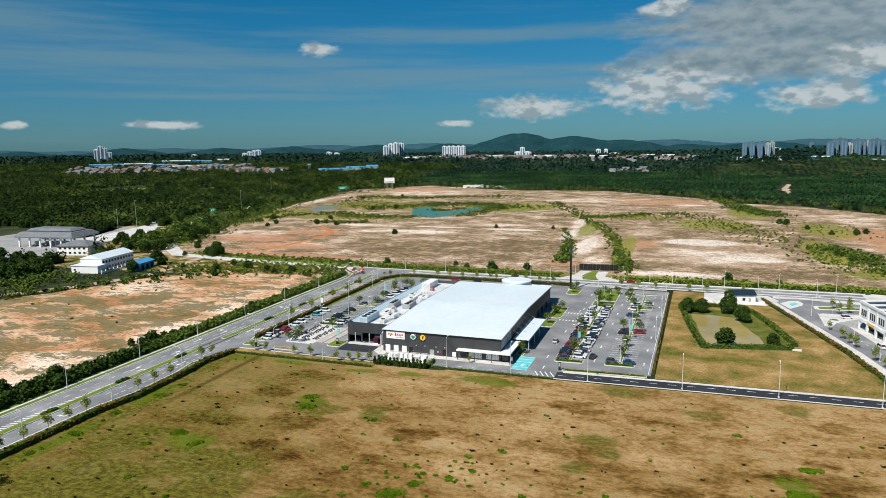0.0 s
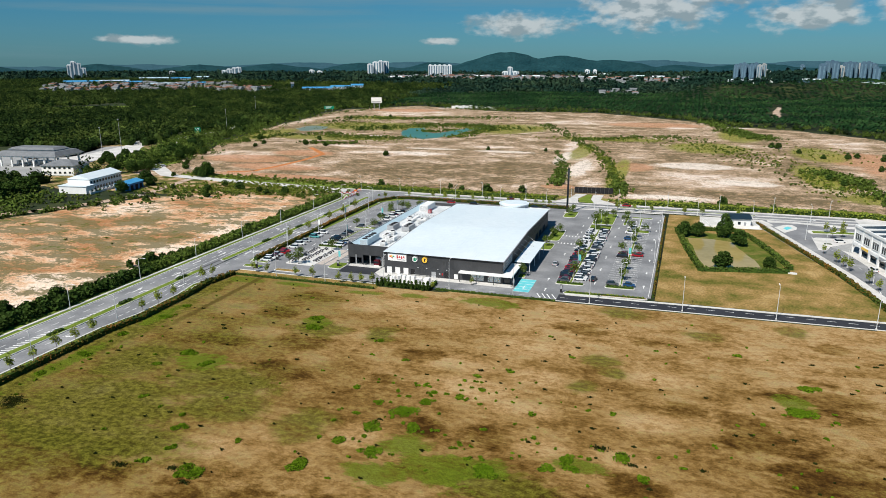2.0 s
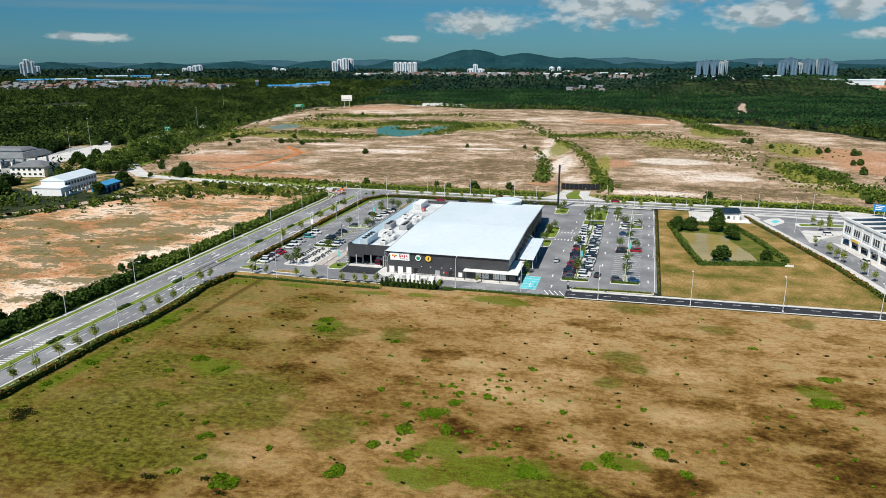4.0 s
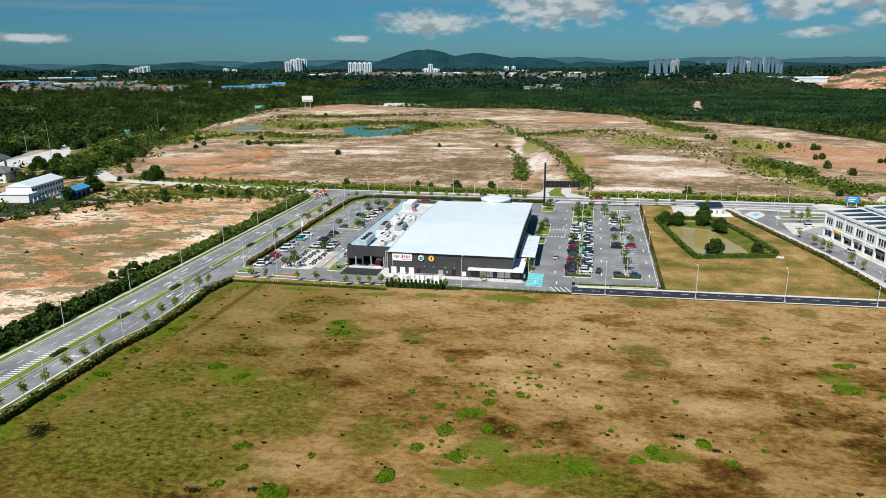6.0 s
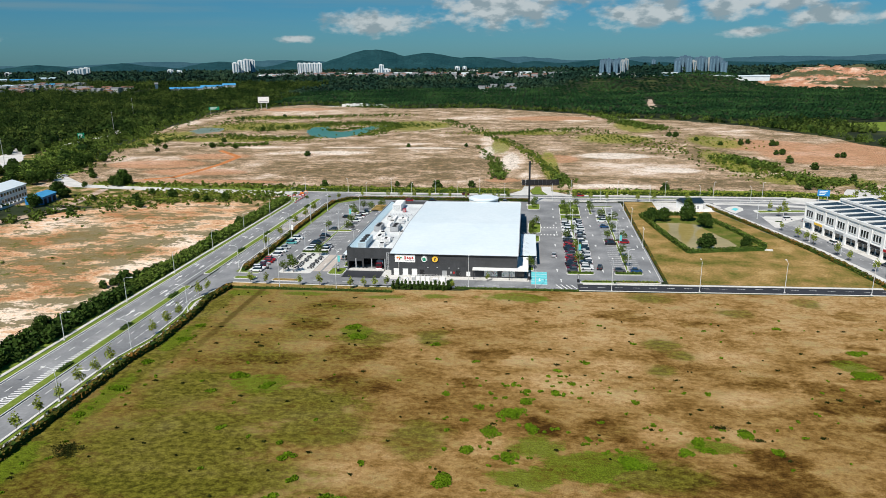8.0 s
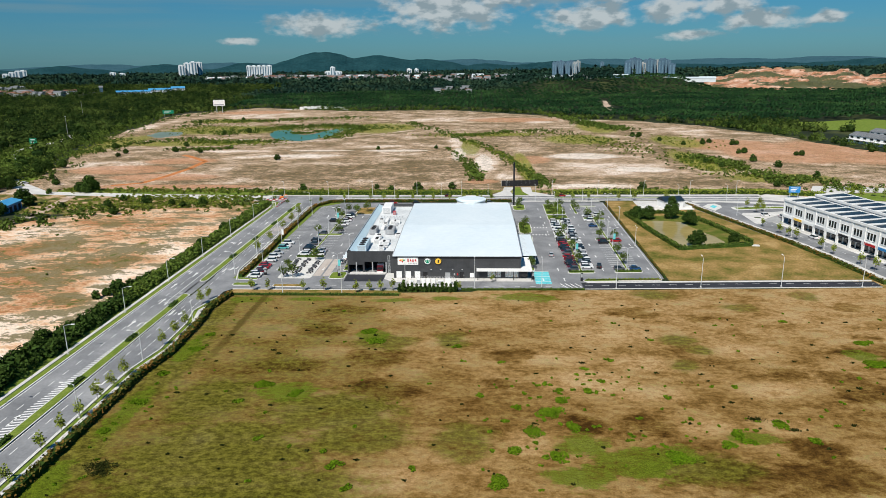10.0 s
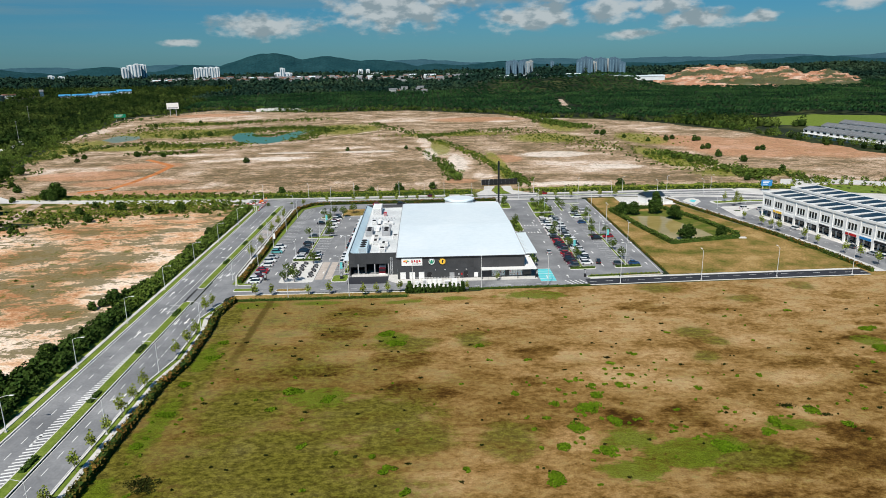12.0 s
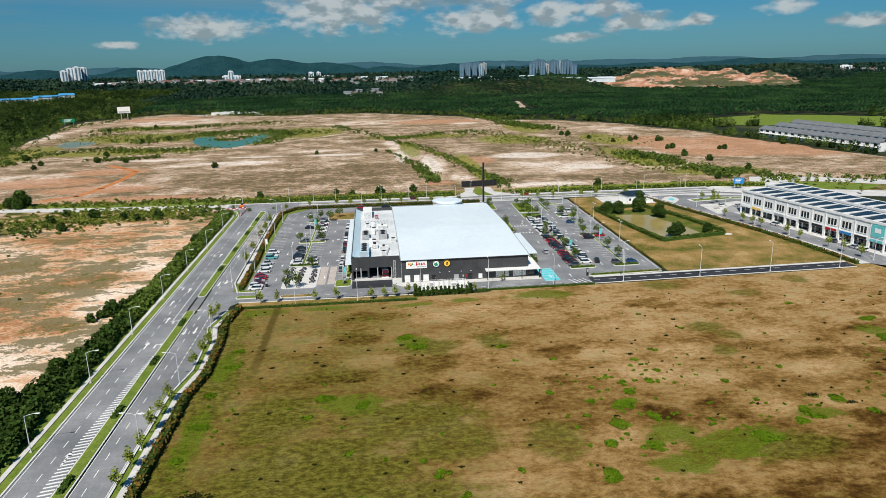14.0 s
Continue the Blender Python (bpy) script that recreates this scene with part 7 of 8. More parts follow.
SIGNS = ["white", "yellow", "white", "grey_paint", "white", "dark", "black", "red", "blue_sign", "black", "teal"]


def shop_unit(s, wide, o0, depth, sign, corner=False):
    o1 = o0 + depth
    unit = thing("shop_house", "white two-storey shop house with navy roof" + (" and teal sign" if corner else ""), "building", "row of shop houses")
    wall = bmesh.new()
    street_box(wall, s + .02, s + wide - .02, o0 + .3, o1, 4.1, 10.2)
    part("upper_storey", wall, "white", unit)
    bm = bmesh.new()
    street_box(bm, s + .02, s + wide - .02, o0 + 3.0, o1, 0, 4.1)
    part("shop_room", bm, "white", unit)
    part("shopfront", street_box(bmesh.new(), s + .5, s + wide - .5, o0 + 2.9, o0 + 2.99, .1, 3.2), "glass", unit, "dark glazed shopfront in the arcade")
    for a in (s + .02, s + wide - .52):
        part("arcade_pier", street_box(bmesh.new(), a, a + .5, o0, o0 + .6, 0, 4.1), "white", unit)
    part("arcade_beam", street_box(bmesh.new(), s + .02, s + wide - .02, o0, o0 + .29, 3.3, 4.6), "white", unit)
    part("shop_sign", street_box(bmesh.new(), s + .8, s + wide - .8, o0 - .1, o0 - .005, 3.4, 4.3), sign, unit, "plain shop sign board")
    part("floor", street_box(bmesh.new(), s, s + wide, o0 - .1, o0 + 2.9, 0, .12), "concrete", unit)
    for k in range(3):
        a = s + wide / 2 + (k - 1) * 1.55 - .5
        w = part("window", street_box(bmesh.new(), a, a + 1.0, o0 + .24, o0 + .31, 5.6, 8.2), "glass", unit)
        part("window_frame", street_box(bmesh.new(), a - .1, a + 1.1, o0 + .16, o0 + .236, 8.2, 8.4), "white", w)
        part("window_sill", street_box(bmesh.new(), a - .1, a + 1.1, o0 + .1, o0 + .236, 5.4, 5.58), "white", w)
    part("pilaster", street_box(bmesh.new(), s + .02, s + .5, o0 + .1, o0 + .295, 4.65, 10.15), "white", unit)
    part("cornice", street_box(bmesh.new(), s, s + wide, o0 - .05, o0 + .6, 10.2, 11.1), "white", unit)
    part("rear_parapet", street_box(bmesh.new(), s, s + wide, o1 - .3, o1, 10.2, 10.9), "white", unit)
    part("party_wall", street_box(bmesh.new(), s - .3, s + .3, o0 + .6, o1 - .3, 10.2, 11.0), "white", unit)
    rf = bmesh.new()
    a, b = (s + .5, o0 + 1.0), (s + wide - .5, o1 - 1.2)
    pts = laid([east(a[0], a[1]), east(b[0], a[1]), east(b[0], b[1]), east(a[0], b[1])])
    quad(rf, *[(x, y, 10.35 + (.55 if i in (2, 3) else 0)) for i, (x, y) in enumerate(pts)])
    for i in range(4):
        j = (i + 1) % 4
        zi, zj = 10.35 + (.55 if i in (2, 3) else 0), 10.35 + (.55 if j in (2, 3) else 0)
        quad(rf, (*pts[i][:2], 10.21), (*pts[j][:2], 10.21), (*pts[j][:2], zj), (*pts[i][:2], zi))
    part("roof", rf, "solar", unit, "navy metal roof sheet")
    return unit


WIDE = 7.0
for k in range(11):
    shop_unit(26 + WIDE * k, WIDE, 14.4, 15, SIGNS[k], k == 10)
    shop_unit(20 + WIDE * k, WIDE, 33.5, 15, "white")
bill = thing("wall_sign", "pale teal advertising panel on the corner shop", "sign")
part("panel", street_box(bmesh.new(), 97, 102.4, 14.3, 14.55, 5.2, 9.8), "teal", bill)
part("emblem", street_box(bmesh.new(), 98.4, 101, 14.2, 14.29, 7.0, 8.6), "white", bill)

# ---- pump house, gate, road signs ----
pump = thing("pump_house", "small white pump house with a pitched navy roof", "building", at=(120, 112, 0), turn=14)
part("wall", box(bmesh.new(), -4.5, -4, 0, 5.2, 4, 3.49), "white", pump)
bm = bmesh.new()
for f in (((-4.9, -4.5, 3.5), (5.7, -4.5, 3.5), (5.7, 0, 5.3), (-4.9, 0, 5.3)), ((-4.9, 4.5, 3.5), (5.7, 4.5, 3.5), (5.7, 0, 5.3), (-4.9, 0, 5.3)), ((-4.9, -4.5, 3.5), (5.7, -4.5, 3.5), (5.7, 4.5, 3.5), (-4.9, 4.5, 3.5)), ((5.7, -4.5, 3.5), (5.7, 4.5, 3.5), (5.7, 0, 5.3)), ((-4.9, -4.5, 3.5), (-4.9, 4.5, 3.5), (-4.9, 0, 5.3))):
    quad(bm, *f)
part("roof", bm, "solar", pump)
for x in (-3.4, .2):
    part("window", box(bmesh.new(), x - .6, -4.06, 1.0, x + .6, -4.002, 2.2), "glass", pump)
part("door", box(bmesh.new(), 2.2, -4.05, 0, 3.2, -4.002, 2.1), "grey_paint", pump)
for x0, y0, x1, y1 in ((-13, -7.4, 8, -7.2), (-13, -7.2, -12.8, 6), (7.8, -7.2, 8, 6)):
    part("yard_wall", box(bmesh.new(), x0, y0, 0, x1, y1, 1.3), "white", pump)
hood = thing("concrete_box", "low white concrete slab beside the pond hedge", "slab", at=(135, 39.6, 0), turn=-8)
part("slab", box(bmesh.new(), -1.4, -.8, 0, 1.4, .8, .35), "kerb", hood)
gate = thing("site_gate", "long black hoarding gate across the site entrance", "gate", at=(50, 166, 0))
for k in range(9):
    x = 39.5 + 2.35 * k
    part("panel", box(bmesh.new(), x - 50, -.1 + .2 * k, 0, x - 47.7, .2 * k, 3.4), "black", gate)
    part("post", box(bmesh.new(), x - 50.06, .02 + .2 * k, 0, x - 49.94, .16 + .2 * k, 3.5), "steel", gate)


def gantry(x, y, turn, mat, wide, tall, low, label):
    g = thing("road_sign", label, "road sign", "large road signs", (x, y, 0), turn)
    part("board", box(bmesh.new(), -wide / 2, -.1, low, wide / 2, .1, low + tall), mat, g)
    for s in (-.7, .7):
        part("post", tube(bmesh.new(), (s * wide / 2, .22, 0), (s * wide / 2, .22, low + tall), .12), "steel", g)
    for k in range(3):
        part("bar", box(bmesh.new(), -wide * .35, -.13, low + tall * (.22 + .25 * k), wide * (.1 + .1 * k), -.102, low + tall * (.32 + .25 * k)), "white", g, "unreadable white lettering bar")


gantry(187.5, 131.6, -10, "blue_sign", 5.5, 3.2, 2.9, "blue direction sign on two posts")
gantry(-357, 353, 30, "green_sign", 5.6, 5.0, 2.6, "green motorway sign on two posts")
gantry(-371, 642, 25, "green_sign", 14, 4.5, 4.5, "green motorway gantry sign far off")
board = thing("billboard", "large pale billboard rising over the trees", "billboard", at=(-346, 782, 0), turn=20, drawn=False)
part("face", box(bmesh.new(), -8, -.3, 10, 8, .3, 18.5), "white", board)
part("artwork", box(bmesh.new(), -6.8, -.36, 10.8, 6.8, -.302, 12.6), "grey_paint", board, "dim grey strip of unreadable artwork")
for x in (-4, 4):
    part("mast", tube(bmesh.new(), (x, .8, 0), (x, .8, 18), .5), "grey_paint", board)


# ---- white office, blue shed and toll plaza ----
def gable(bm, x0, y0, x1, y1, z, rise, over=.5):
    m = (y0 + y1) / 2
    a = [(x0 - over, y0 - over, z), (x1 + over, y0 - over, z), (x1 + over, m, z + rise), (x0 - over, m, z + rise), (x1 + over, y1 + over, z), (x0 - over, y1 + over, z)]
    for f in ((0, 1, 2, 3), (3, 2, 4, 5), (0, 3, 5), (1, 4, 2), (0, 5, 4, 1)):
        quad(bm, *[a[i] for i in f])
    return bm


office = thing("office_building", "long white two-storey office with a white gable roof", "building", at=(-231, 103, 0), turn=99.5)
part("wall", box(bmesh.new(), -15, -7, 0, 15, 7, 7.0), "white", office)
part("roof", gable(bmesh.new(), -15, -7, 15, 7, 7.0, 2.4), "roof", office)
part("front_wing", box(bmesh.new(), -23, -10, 0, -15.05, 7, 4.2), "white", office)
part("wing_roof", box(bmesh.new(), -23.4, -10.4, 4.2, -15.06, 7.4, 4.5), "roof", office)
for k in range(11):
    x = -13.6 + 2.7 * k
    for z in (1.0, 4.3):
        part("window", box(bmesh.new(), x - .8, -7.08, z, x + .8, -7.002, z + 1.5), "glass", office)
for k in range(5):
    part("window", box(bmesh.new(), 15.002, -5.8 + 2.6 * k, 4.3, 15.08, -4.4 + 2.6 * k, 5.8), "glass", office)
for k in range(12):
    part("boundary_pier", box(bmesh.new(), -24 + 3.6 * k, -13.2, 0, -23.5 + 3.6 * k, -12.7, 2.2), "white", office)
part("boundary_wall", box(bmesh.new(), -24, -13.1, 0, 16, -12.85, 1.2), "white", office)
shed = thing("shed", "blue-walled shed with a bright blue metal roof", "shed", at=(-207.5, 104, 0), turn=99.5)
part("wall", box(bmesh.new(), -7, -4.5, 0, 7, 4.5, 4.0), "blue_sign", shed)
part("roof", gable(bmesh.new(), -7, -4.5, 7, 4.5, 4.0, 1.4), "blue_roof", shed)
# dark sheets on the uncut wall imitate shaded openings
for x in (-4.5, 0, 4.5):
    part("painted_opening", box(bmesh.new(), x - 1.3, -4.58, 0, x + 1.3, -4.502, 2.8), "dark", shed)
sheet("road_motorway", [(-312, 160), (-318, 186), (-325, 240), (-342, 262), (-372, 318), (-392, 325), (-362, 262), (-352, 217), (-350, 160)], -.02, "concrete", "pale concrete motorway past the toll plaza", "road", 8, .2, 21)
sheet("road_toll_plaza", [(-430, 160), (-366, 118), (-316, 86), (-298, 104), (-306, 160), (-335, 232), (-358, 264), (-374, 256), (-350, 200), (-372, 180), (-430, 200)], -.03, "plaza", "pale concrete toll plaza", "road")
toll = thing("toll_plaza", "white toll plaza canopy with a stepped grey tiled roof", "building", at=(-339, 161, 0), turn=8)
bm = bmesh.new()
for z, hx, hy, top in ((8.0, 25, 15, 11.0), (11.7, 19, 8, 13.2)):
    a = [(-hx, -hy, z), (hx, -hy, z), (hx, hy, z), (-hx, hy, z)]
    k = .72
    b = [(-hx * .86, -hy * k, top), (hx * .86, -hy * k, top), (hx * .86, hy * k, top), (-hx * .86, hy * k, top)]
    for i in range(4):
        quad(bm, a[i], a[(i + 1) % 4], b[(i + 1) % 4], b[i])
    quad(bm, *b)
    quad(bm, *a[::-1])
part("roof", bm, "tile_grey", toll)
part("fascia", box(bmesh.new(), -24, -14, 7.0, 24, 14, 7.95), "white", toll)
part("clerestory", box(bmesh.new(), -18, -7, 11.0, 18, 7, 11.68), "white", toll)
for k in range(6):
    for y in (-12, 12):
        part("column", box(bmesh.new(), -22 + 8.8 * k - .5, y - .5, 0, -22 + 8.8 * k + .5, y + .5, 7.0), "white", toll)
for k in range(5):
    booth = part("toll_booth", box(bmesh.new(), -18.5 + 8.8 * k, -2, .2, -17 + 8.8 * k, 2, 2.8), "white", toll)
    part("booth_window", box(bmesh.new(), -18.53 + 8.8 * k, -1.6, 1.2, -18.502 + 8.8 * k, 1.6, 2.2), "glass", booth)
    part("booth_kerb", box(bmesh.new(), -18.9 + 8.8 * k, -9, 0, -16.6 + 8.8 * k, 9, .2), "kerb", toll)
annexe = thing("toll_office", "white toll office with a grey hipped roof", "building", at=(-289, 136, 0), turn=14)
part("wall", box(bmesh.new(), -11, -9, 0, 11, 9, 6.5), "white", annexe)
bm = bmesh.new()
r = [(-12, -10, 6.5), (12, -10, 6.5), (12, 10, 6.5), (-12, 10, 6.5), (-3, 0, 9.6), (3, 0, 9.6)]
for f in ((0, 1, 5, 4), (2, 3, 4, 5), (1, 2, 5), (3, 0, 4), (0, 3, 2, 1)):
    quad(bm, *[r[i] for i in f])
part("roof", bm, "tile_grey", annexe)
for k in range(6):
    for z in (1.2, 4.2):
        part("window", box(bmesh.new(), -9.5 + 3.4 * k, -9.08, z, -7.9 + 3.4 * k, -9.002, z + 1.3), "glass", annexe)
for x, y, tall in ((-330, 233, 28), (-357, 240, 20), (-348, 400, 25), (-470, 640, 25)):
    mast = thing("mast", "slim tall grey lighting mast", "mast", "lighting masts", (x, y, 0), drawn=False)
    part("pole", tube(bmesh.new(), (0, 0, 0), (0, 0, tall), .2, .09), "grey_paint", mast)
    part("lamp_ring", tube(bmesh.new(), (0, 0, tall - .4), (0, 0, tall), .7, .7, 10), "grey_paint", mast)

# ---- terrace estate ----
def terrace(x0, y0, x1, y1, n, row):
    (x0, y0), (x1, y1) = laid([(x0, y0), (x1, y1)])
    d = Vector((x1 - x0, y1 - y0, 0))
    ang, wide = math.degrees(math.atan2(d.y, d.x)), d.length / n
    for k in range(n):
        p = Vector((x0, y0, 0)) + d * (k + .5) / n
        h = thing("terrace_house", "white terrace house with a grey tiled gable roof", "house", "terrace houses", (p.x, p.y, 0), ang, drawn=False)
        part("wall", box(bmesh.new(), -wide / 2 + .03, -6, 0, wide / 2 - .03, 6, 6.4), "white", h)
        rf = bmesh.new()
        w2 = wide / 2 - .12
        for s in (-1, 1):
            quad(rf, (-w2, s * 6.6, 6.3), (w2, s * 6.6, 6.3), (w2, 0, 9.0), (-w2, 0, 9.0))
        quad(rf, (-w2, -6.6, 6.28), (-w2, 6.6, 6.28), (w2, 6.6, 6.28), (w2, -6.6, 6.28))
        part("roof", rf, "tile_grey", h)
        for z in (1.0, 4.0):
            part("window", box(bmesh.new(), -1.8, -6.08, z, 1.6, -6.002, z + 1.6), "glass", h)
        part("porch", box(bmesh.new(), -wide / 2 + .2, -8.4, 2.9, wide / 2 - .2, -6.09, 3.15), "white", h)


terrace(331, 357, 359, 243, 17, 1)
terrace(359, 380, 391, 257, 18, 2)
terrace(387, 401, 421, 271, 18, 3)

# ---- woods, plantation, hills and the far town ----
rnd = np.random.default_rng(101)


def ahead(bearing, far_off):
    """A far spot by bearing (degrees left of +y) and distance."""
    return 58 - math.sin(radians(bearing)) * far_off, -217 + math.cos(radians(bearing)) * far_off


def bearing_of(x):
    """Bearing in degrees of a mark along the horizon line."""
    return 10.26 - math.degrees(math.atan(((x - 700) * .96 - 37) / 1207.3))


# far low buildings: mark, distance, breadth, height, wall, roof
LOW = [(350, 1720, 70, 8, "far_wall", "blue_roof"), (395, 1760, 50, 9, "far_wall", "blue_roof"), (425, 1800, 30, 10, "far_wall", "blue_roof"),
       (1345, 1640, 120, 6, "far_wall", "roof"), (1110, 1660, 110, 7, "far_wall", "roof"), (1165, 1670, 66, 6, "far_wall", "roof"), (1210, 1640, 44, 5, "far_grey", "roof"),
       (20, 2500, 90, 9, "far_dull", "roof_blue"), (75, 2450, 60, 9, "far_wall", "blue_roof"), (120, 2600, 50, 9, "far_dull", "roof_blue"), (500, 2450, 70, 9, "far_wall", "roof"), (540, 2480, 60, 8, "far_wall", "roof"),
       (735, 2500, 60, 9, "far_wall", "roof"), (300, 1900, 7, 11, "far_grey", "tile_grey"), (-60, 2300, 80, 8, "far_dull", "roof_blue"), (-20, 2200, 50, 8, "far_wall", "blue_roof"), (650, 2500, 50, 9, "far_wall", "roof"),
       (920, 2500, 40, 9, "far_wall", "roof"), (955, 2450, 40, 9, "far_wall", "roof"), (835, 2400, 60, 9, "far_wall", "roof"), (1010, 2350, 50, 9, "far_wall", "tile_grey"), (-130, 2250, 90, 9, "far_wall", "blue_roof"),
       (180, 1880, 30, 8, "far_wall", "terracotta"), (250, 1860, 26, 7, "far_wall", "terracotta"), (1395, 2050, 50, 9, "far_grey", "roof"), (45, 2050, 70, 8, "far_dull", "roof_blue"), (110, 2080, 60, 8, "far_wall", "blue_roof")]
# housing: mark, half breadth of the mark, distance, half depth, count
TOWN = [(600, 120, 2520, 230, 190), (760, 70, 2420, 220, 110), (880, 60, 2250, 200, 46), (960, 50, 2300, 220, 34), (60, 120, 1980, 190, 110), (-120, 90, 1980, 180, 80), (200, 50, 1760, 40, 26), (1110, 90, 2330, 160, 24), (905, 40, 1560, 50, 14), (2010, 90, 2620, 150, 70)]


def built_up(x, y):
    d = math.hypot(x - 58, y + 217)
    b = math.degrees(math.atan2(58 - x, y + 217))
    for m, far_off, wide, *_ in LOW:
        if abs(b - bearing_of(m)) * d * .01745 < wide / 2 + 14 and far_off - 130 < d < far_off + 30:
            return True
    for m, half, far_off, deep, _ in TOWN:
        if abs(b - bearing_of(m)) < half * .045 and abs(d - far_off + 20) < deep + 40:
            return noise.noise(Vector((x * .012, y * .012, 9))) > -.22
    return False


bm = bmesh.new()
bmesh.ops.create_icosphere(bm, subdivisions=1, radius=1.0)
bm.verts.ensure_lookup_table()
LOW_V = np.array([v.co[:] for v in bm.verts])
LOW_F = np.array([[v.index for v in f.verts] for f in bm.faces])
bm.free()


def in_view(x, y, pad=40.0):
    return x > 100 - (y + 205) * 1.52 - pad and x < -8 + (y + 215) * .90 + pad


def wooded(x, y):
    if inside(x, y, LAND_WIDE) or y < 30 or (x > -265 and y < 170) or inside(x, y, GREEN_FIELD) or inside(x, y, CLEARING) or inside(x, y, MEADOW) or (660 < y < 890 and abs(x - 194 - max(0, y - 740) * .13) < 8):
        return False
    if -500 < x < -84 and y < 118:
        return x < -270 and y > 60 and not inside(x, y, PLAZA)
    if -84 < x < 240 and y < 300:
        return False
    if inside(x, y, PLAZA) or (-266 < x < -190 and y < 150):
        return False
    if 300 < x < 450 and 170 < y < 430:
        return False
    if x > 150 and y < 200:
        return False
    return True


PLAZA = [(-480, 140), (-372, 96), (-316, 74), (-276, 96), (-270, 150), (-256, 190), (-268, 232), (-335, 318), (-340, 420), (-362, 440), (-370, 410), (-368, 340), (-350, 300), (-340, 272), (-380, 262), (-362, 215), (-480, 235)]
GREEN_FIELD = [(343, 513), (324, 462), (374, 434), (477, 398), (580, 365), (580, 470), (544, 490), (440, 549)]
BARE = [(188, 690), (198, 690), (205, 780), (217, 876), (212, 880), (199, 800), (191, 740)]
sheet("ground_bare_spot", BARE, .3, "sand", "narrow bare clay track through the plantation", "ground", 6, 1.5, 14)
sheet("ground_green_field", GREEN_FIELD, -.09, "lawn", "bright green terraced grass behind the estate", "ground", 20, 6, 12)
CLEARING = [(-640, 640), (-560, 600), (-570, 660), (-640, 700)]
MEADOW = [(-956, 584), (-835, 632), (-802, 728), (-700, 640), (-668, 582), (-768, 570), (-860, 560)]
sheet("ground_meadow", MEADOW, -.09, "lawn", "long green meadow in the woodland", "ground", 15, 5, 15)
sheet("ground_clearing", CLEARING, -.09, "lawn", "pale green clearing in the woodland", "ground", 15, 5, 13)
LAND_WIDE = [(-262, 120), (-275, 228), (-312, 315), (-346, 440), (-382, 620), (-384, 700), (-300, 806), (-240, 775), (-146, 728), (-20, 733), (86, 652), (146, 577), (196, 562), (252, 505),
             (276, 452), (300, 405), (318, 320), (340, 255), (362, 190), (430, 110), (340, 120), (60, 120)]


def clumps(spots, shape_v, shape_f, lo, hi, seed):
    """Uneven rounded crowns at (x, y, ground, size) spots, joined."""
    r = np.random.default_rng(seed)
    n = len(spots)
    s = np.asarray(spots)
    k = len(shape_v)
    size = s[:, 3] * r.uniform(lo, hi, n)
    bump = r.uniform(.68, 1.25, (n, k, 1))
    stretch = np.stack([np.ones(n), r.uniform(.8, 1.2, n), r.uniform(.8, 1.25, n)], 1)[:, None]
    v = shape_v[None] * bump * stretch * size[:, None, None]
    v += np.stack([s[:, 0], s[:, 1], s[:, 2] + size * .75], 1)[:, None]
    f = shape_f[None] + (np.arange(n) * k)[:, None, None]
    return v.reshape(-1, 3), f.reshape(-1, 3)


def is_palm(x, y):
    return x > -330 - (y - 700) * .15 and 500 < y < 1120 + 90 * noise.noise(Vector((x * .004, 0, 5))) + max(0, x - 200) * .5


near, palms, far, edge = [], [], [], []
for (x0, y0), (x1, y1) in zip(LAND_WIDE, LAND_WIDE[1:]):
    if y0 > 180 or y1 > 180:
        for k in range(int(math.hypot(x1 - x0, y1 - y0) / 2.2)):
            t = rnd.random()
            x, y = x0 + (x1 - x0) * t + rnd.normal(0, 4), y0 + (y1 - y0) * t + rnd.normal(0, 4)
            if math.hypot(x + 352, y - 342) > 15:
                (edge if rnd.random() < .6 else near).append((x, y, 0, rnd.uniform(1.5, 3.6)))
for x, y in ((-262, 172), (-270, 184), (-276, 198), (-286, 214), (-268, 196), (-280, 206)):
    edge += [(x + rnd.normal(0, 5), y + rnd.normal(0, 5), 0, rnd.uniform(2.6, 4.6)) for k in range(9)]
for gy in np.arange(40, 1430, 8.5):
    for gx in np.arange(-1700, 1250, 8.5):
        x, y = gx + rnd.uniform(-3.5, 3.5), gy + rnd.uniform(-3.5, 3.5)
        if not in_view(x, y) or not wooded(x, y):
            continue
        if is_palm(x, y):
            if rnd.random() < .82:
                palms.append((gx + rnd.uniform(-2.4, 2.4), gy + rnd.uniform(-2.4, 2.4), 0, rnd.uniform(3.8, 5.8)))
        elif y > 1000 and x > -420:
            if rnd.random() < .42 and noise.noise(Vector((x * .008, y * .008, 2))) > -.4:
                far.append((x, y, 9 * max(0, noise.noise(Vector((x * .005, y * .005, 7)))), rnd.uniform(3.5, 6.5)))
        elif noise.noise(Vector((x * .006, y * .006, 0))) > -.62 and rnd.random() < (.8 if y < 900 else .55):
            near.append((x, y, 0, rnd.uniform(3.4, 6.5)))
near, palms, far, edge = ([(float(a), float(b), z + ground_height(float(a), float(b)), s) for (x, y, z, s) in some for a, b in (lay(x, y),)] for some in (near, palms, far, edge))
for gy in np.arange(1676, 2900, 19):
    for gx in np.arange(-3600, 2700, 19):
        x, y = gx + rnd.uniform(-9, 9), gy + rnd.uniform(-9, 9)
        if in_view(x, y) and noise.noise(Vector((x * .004, y * .004, 3))) > -.28 and not built_up(x, y):
            far.append((x, y, ground_height(x, y), rnd.uniform(5, 9.5)))
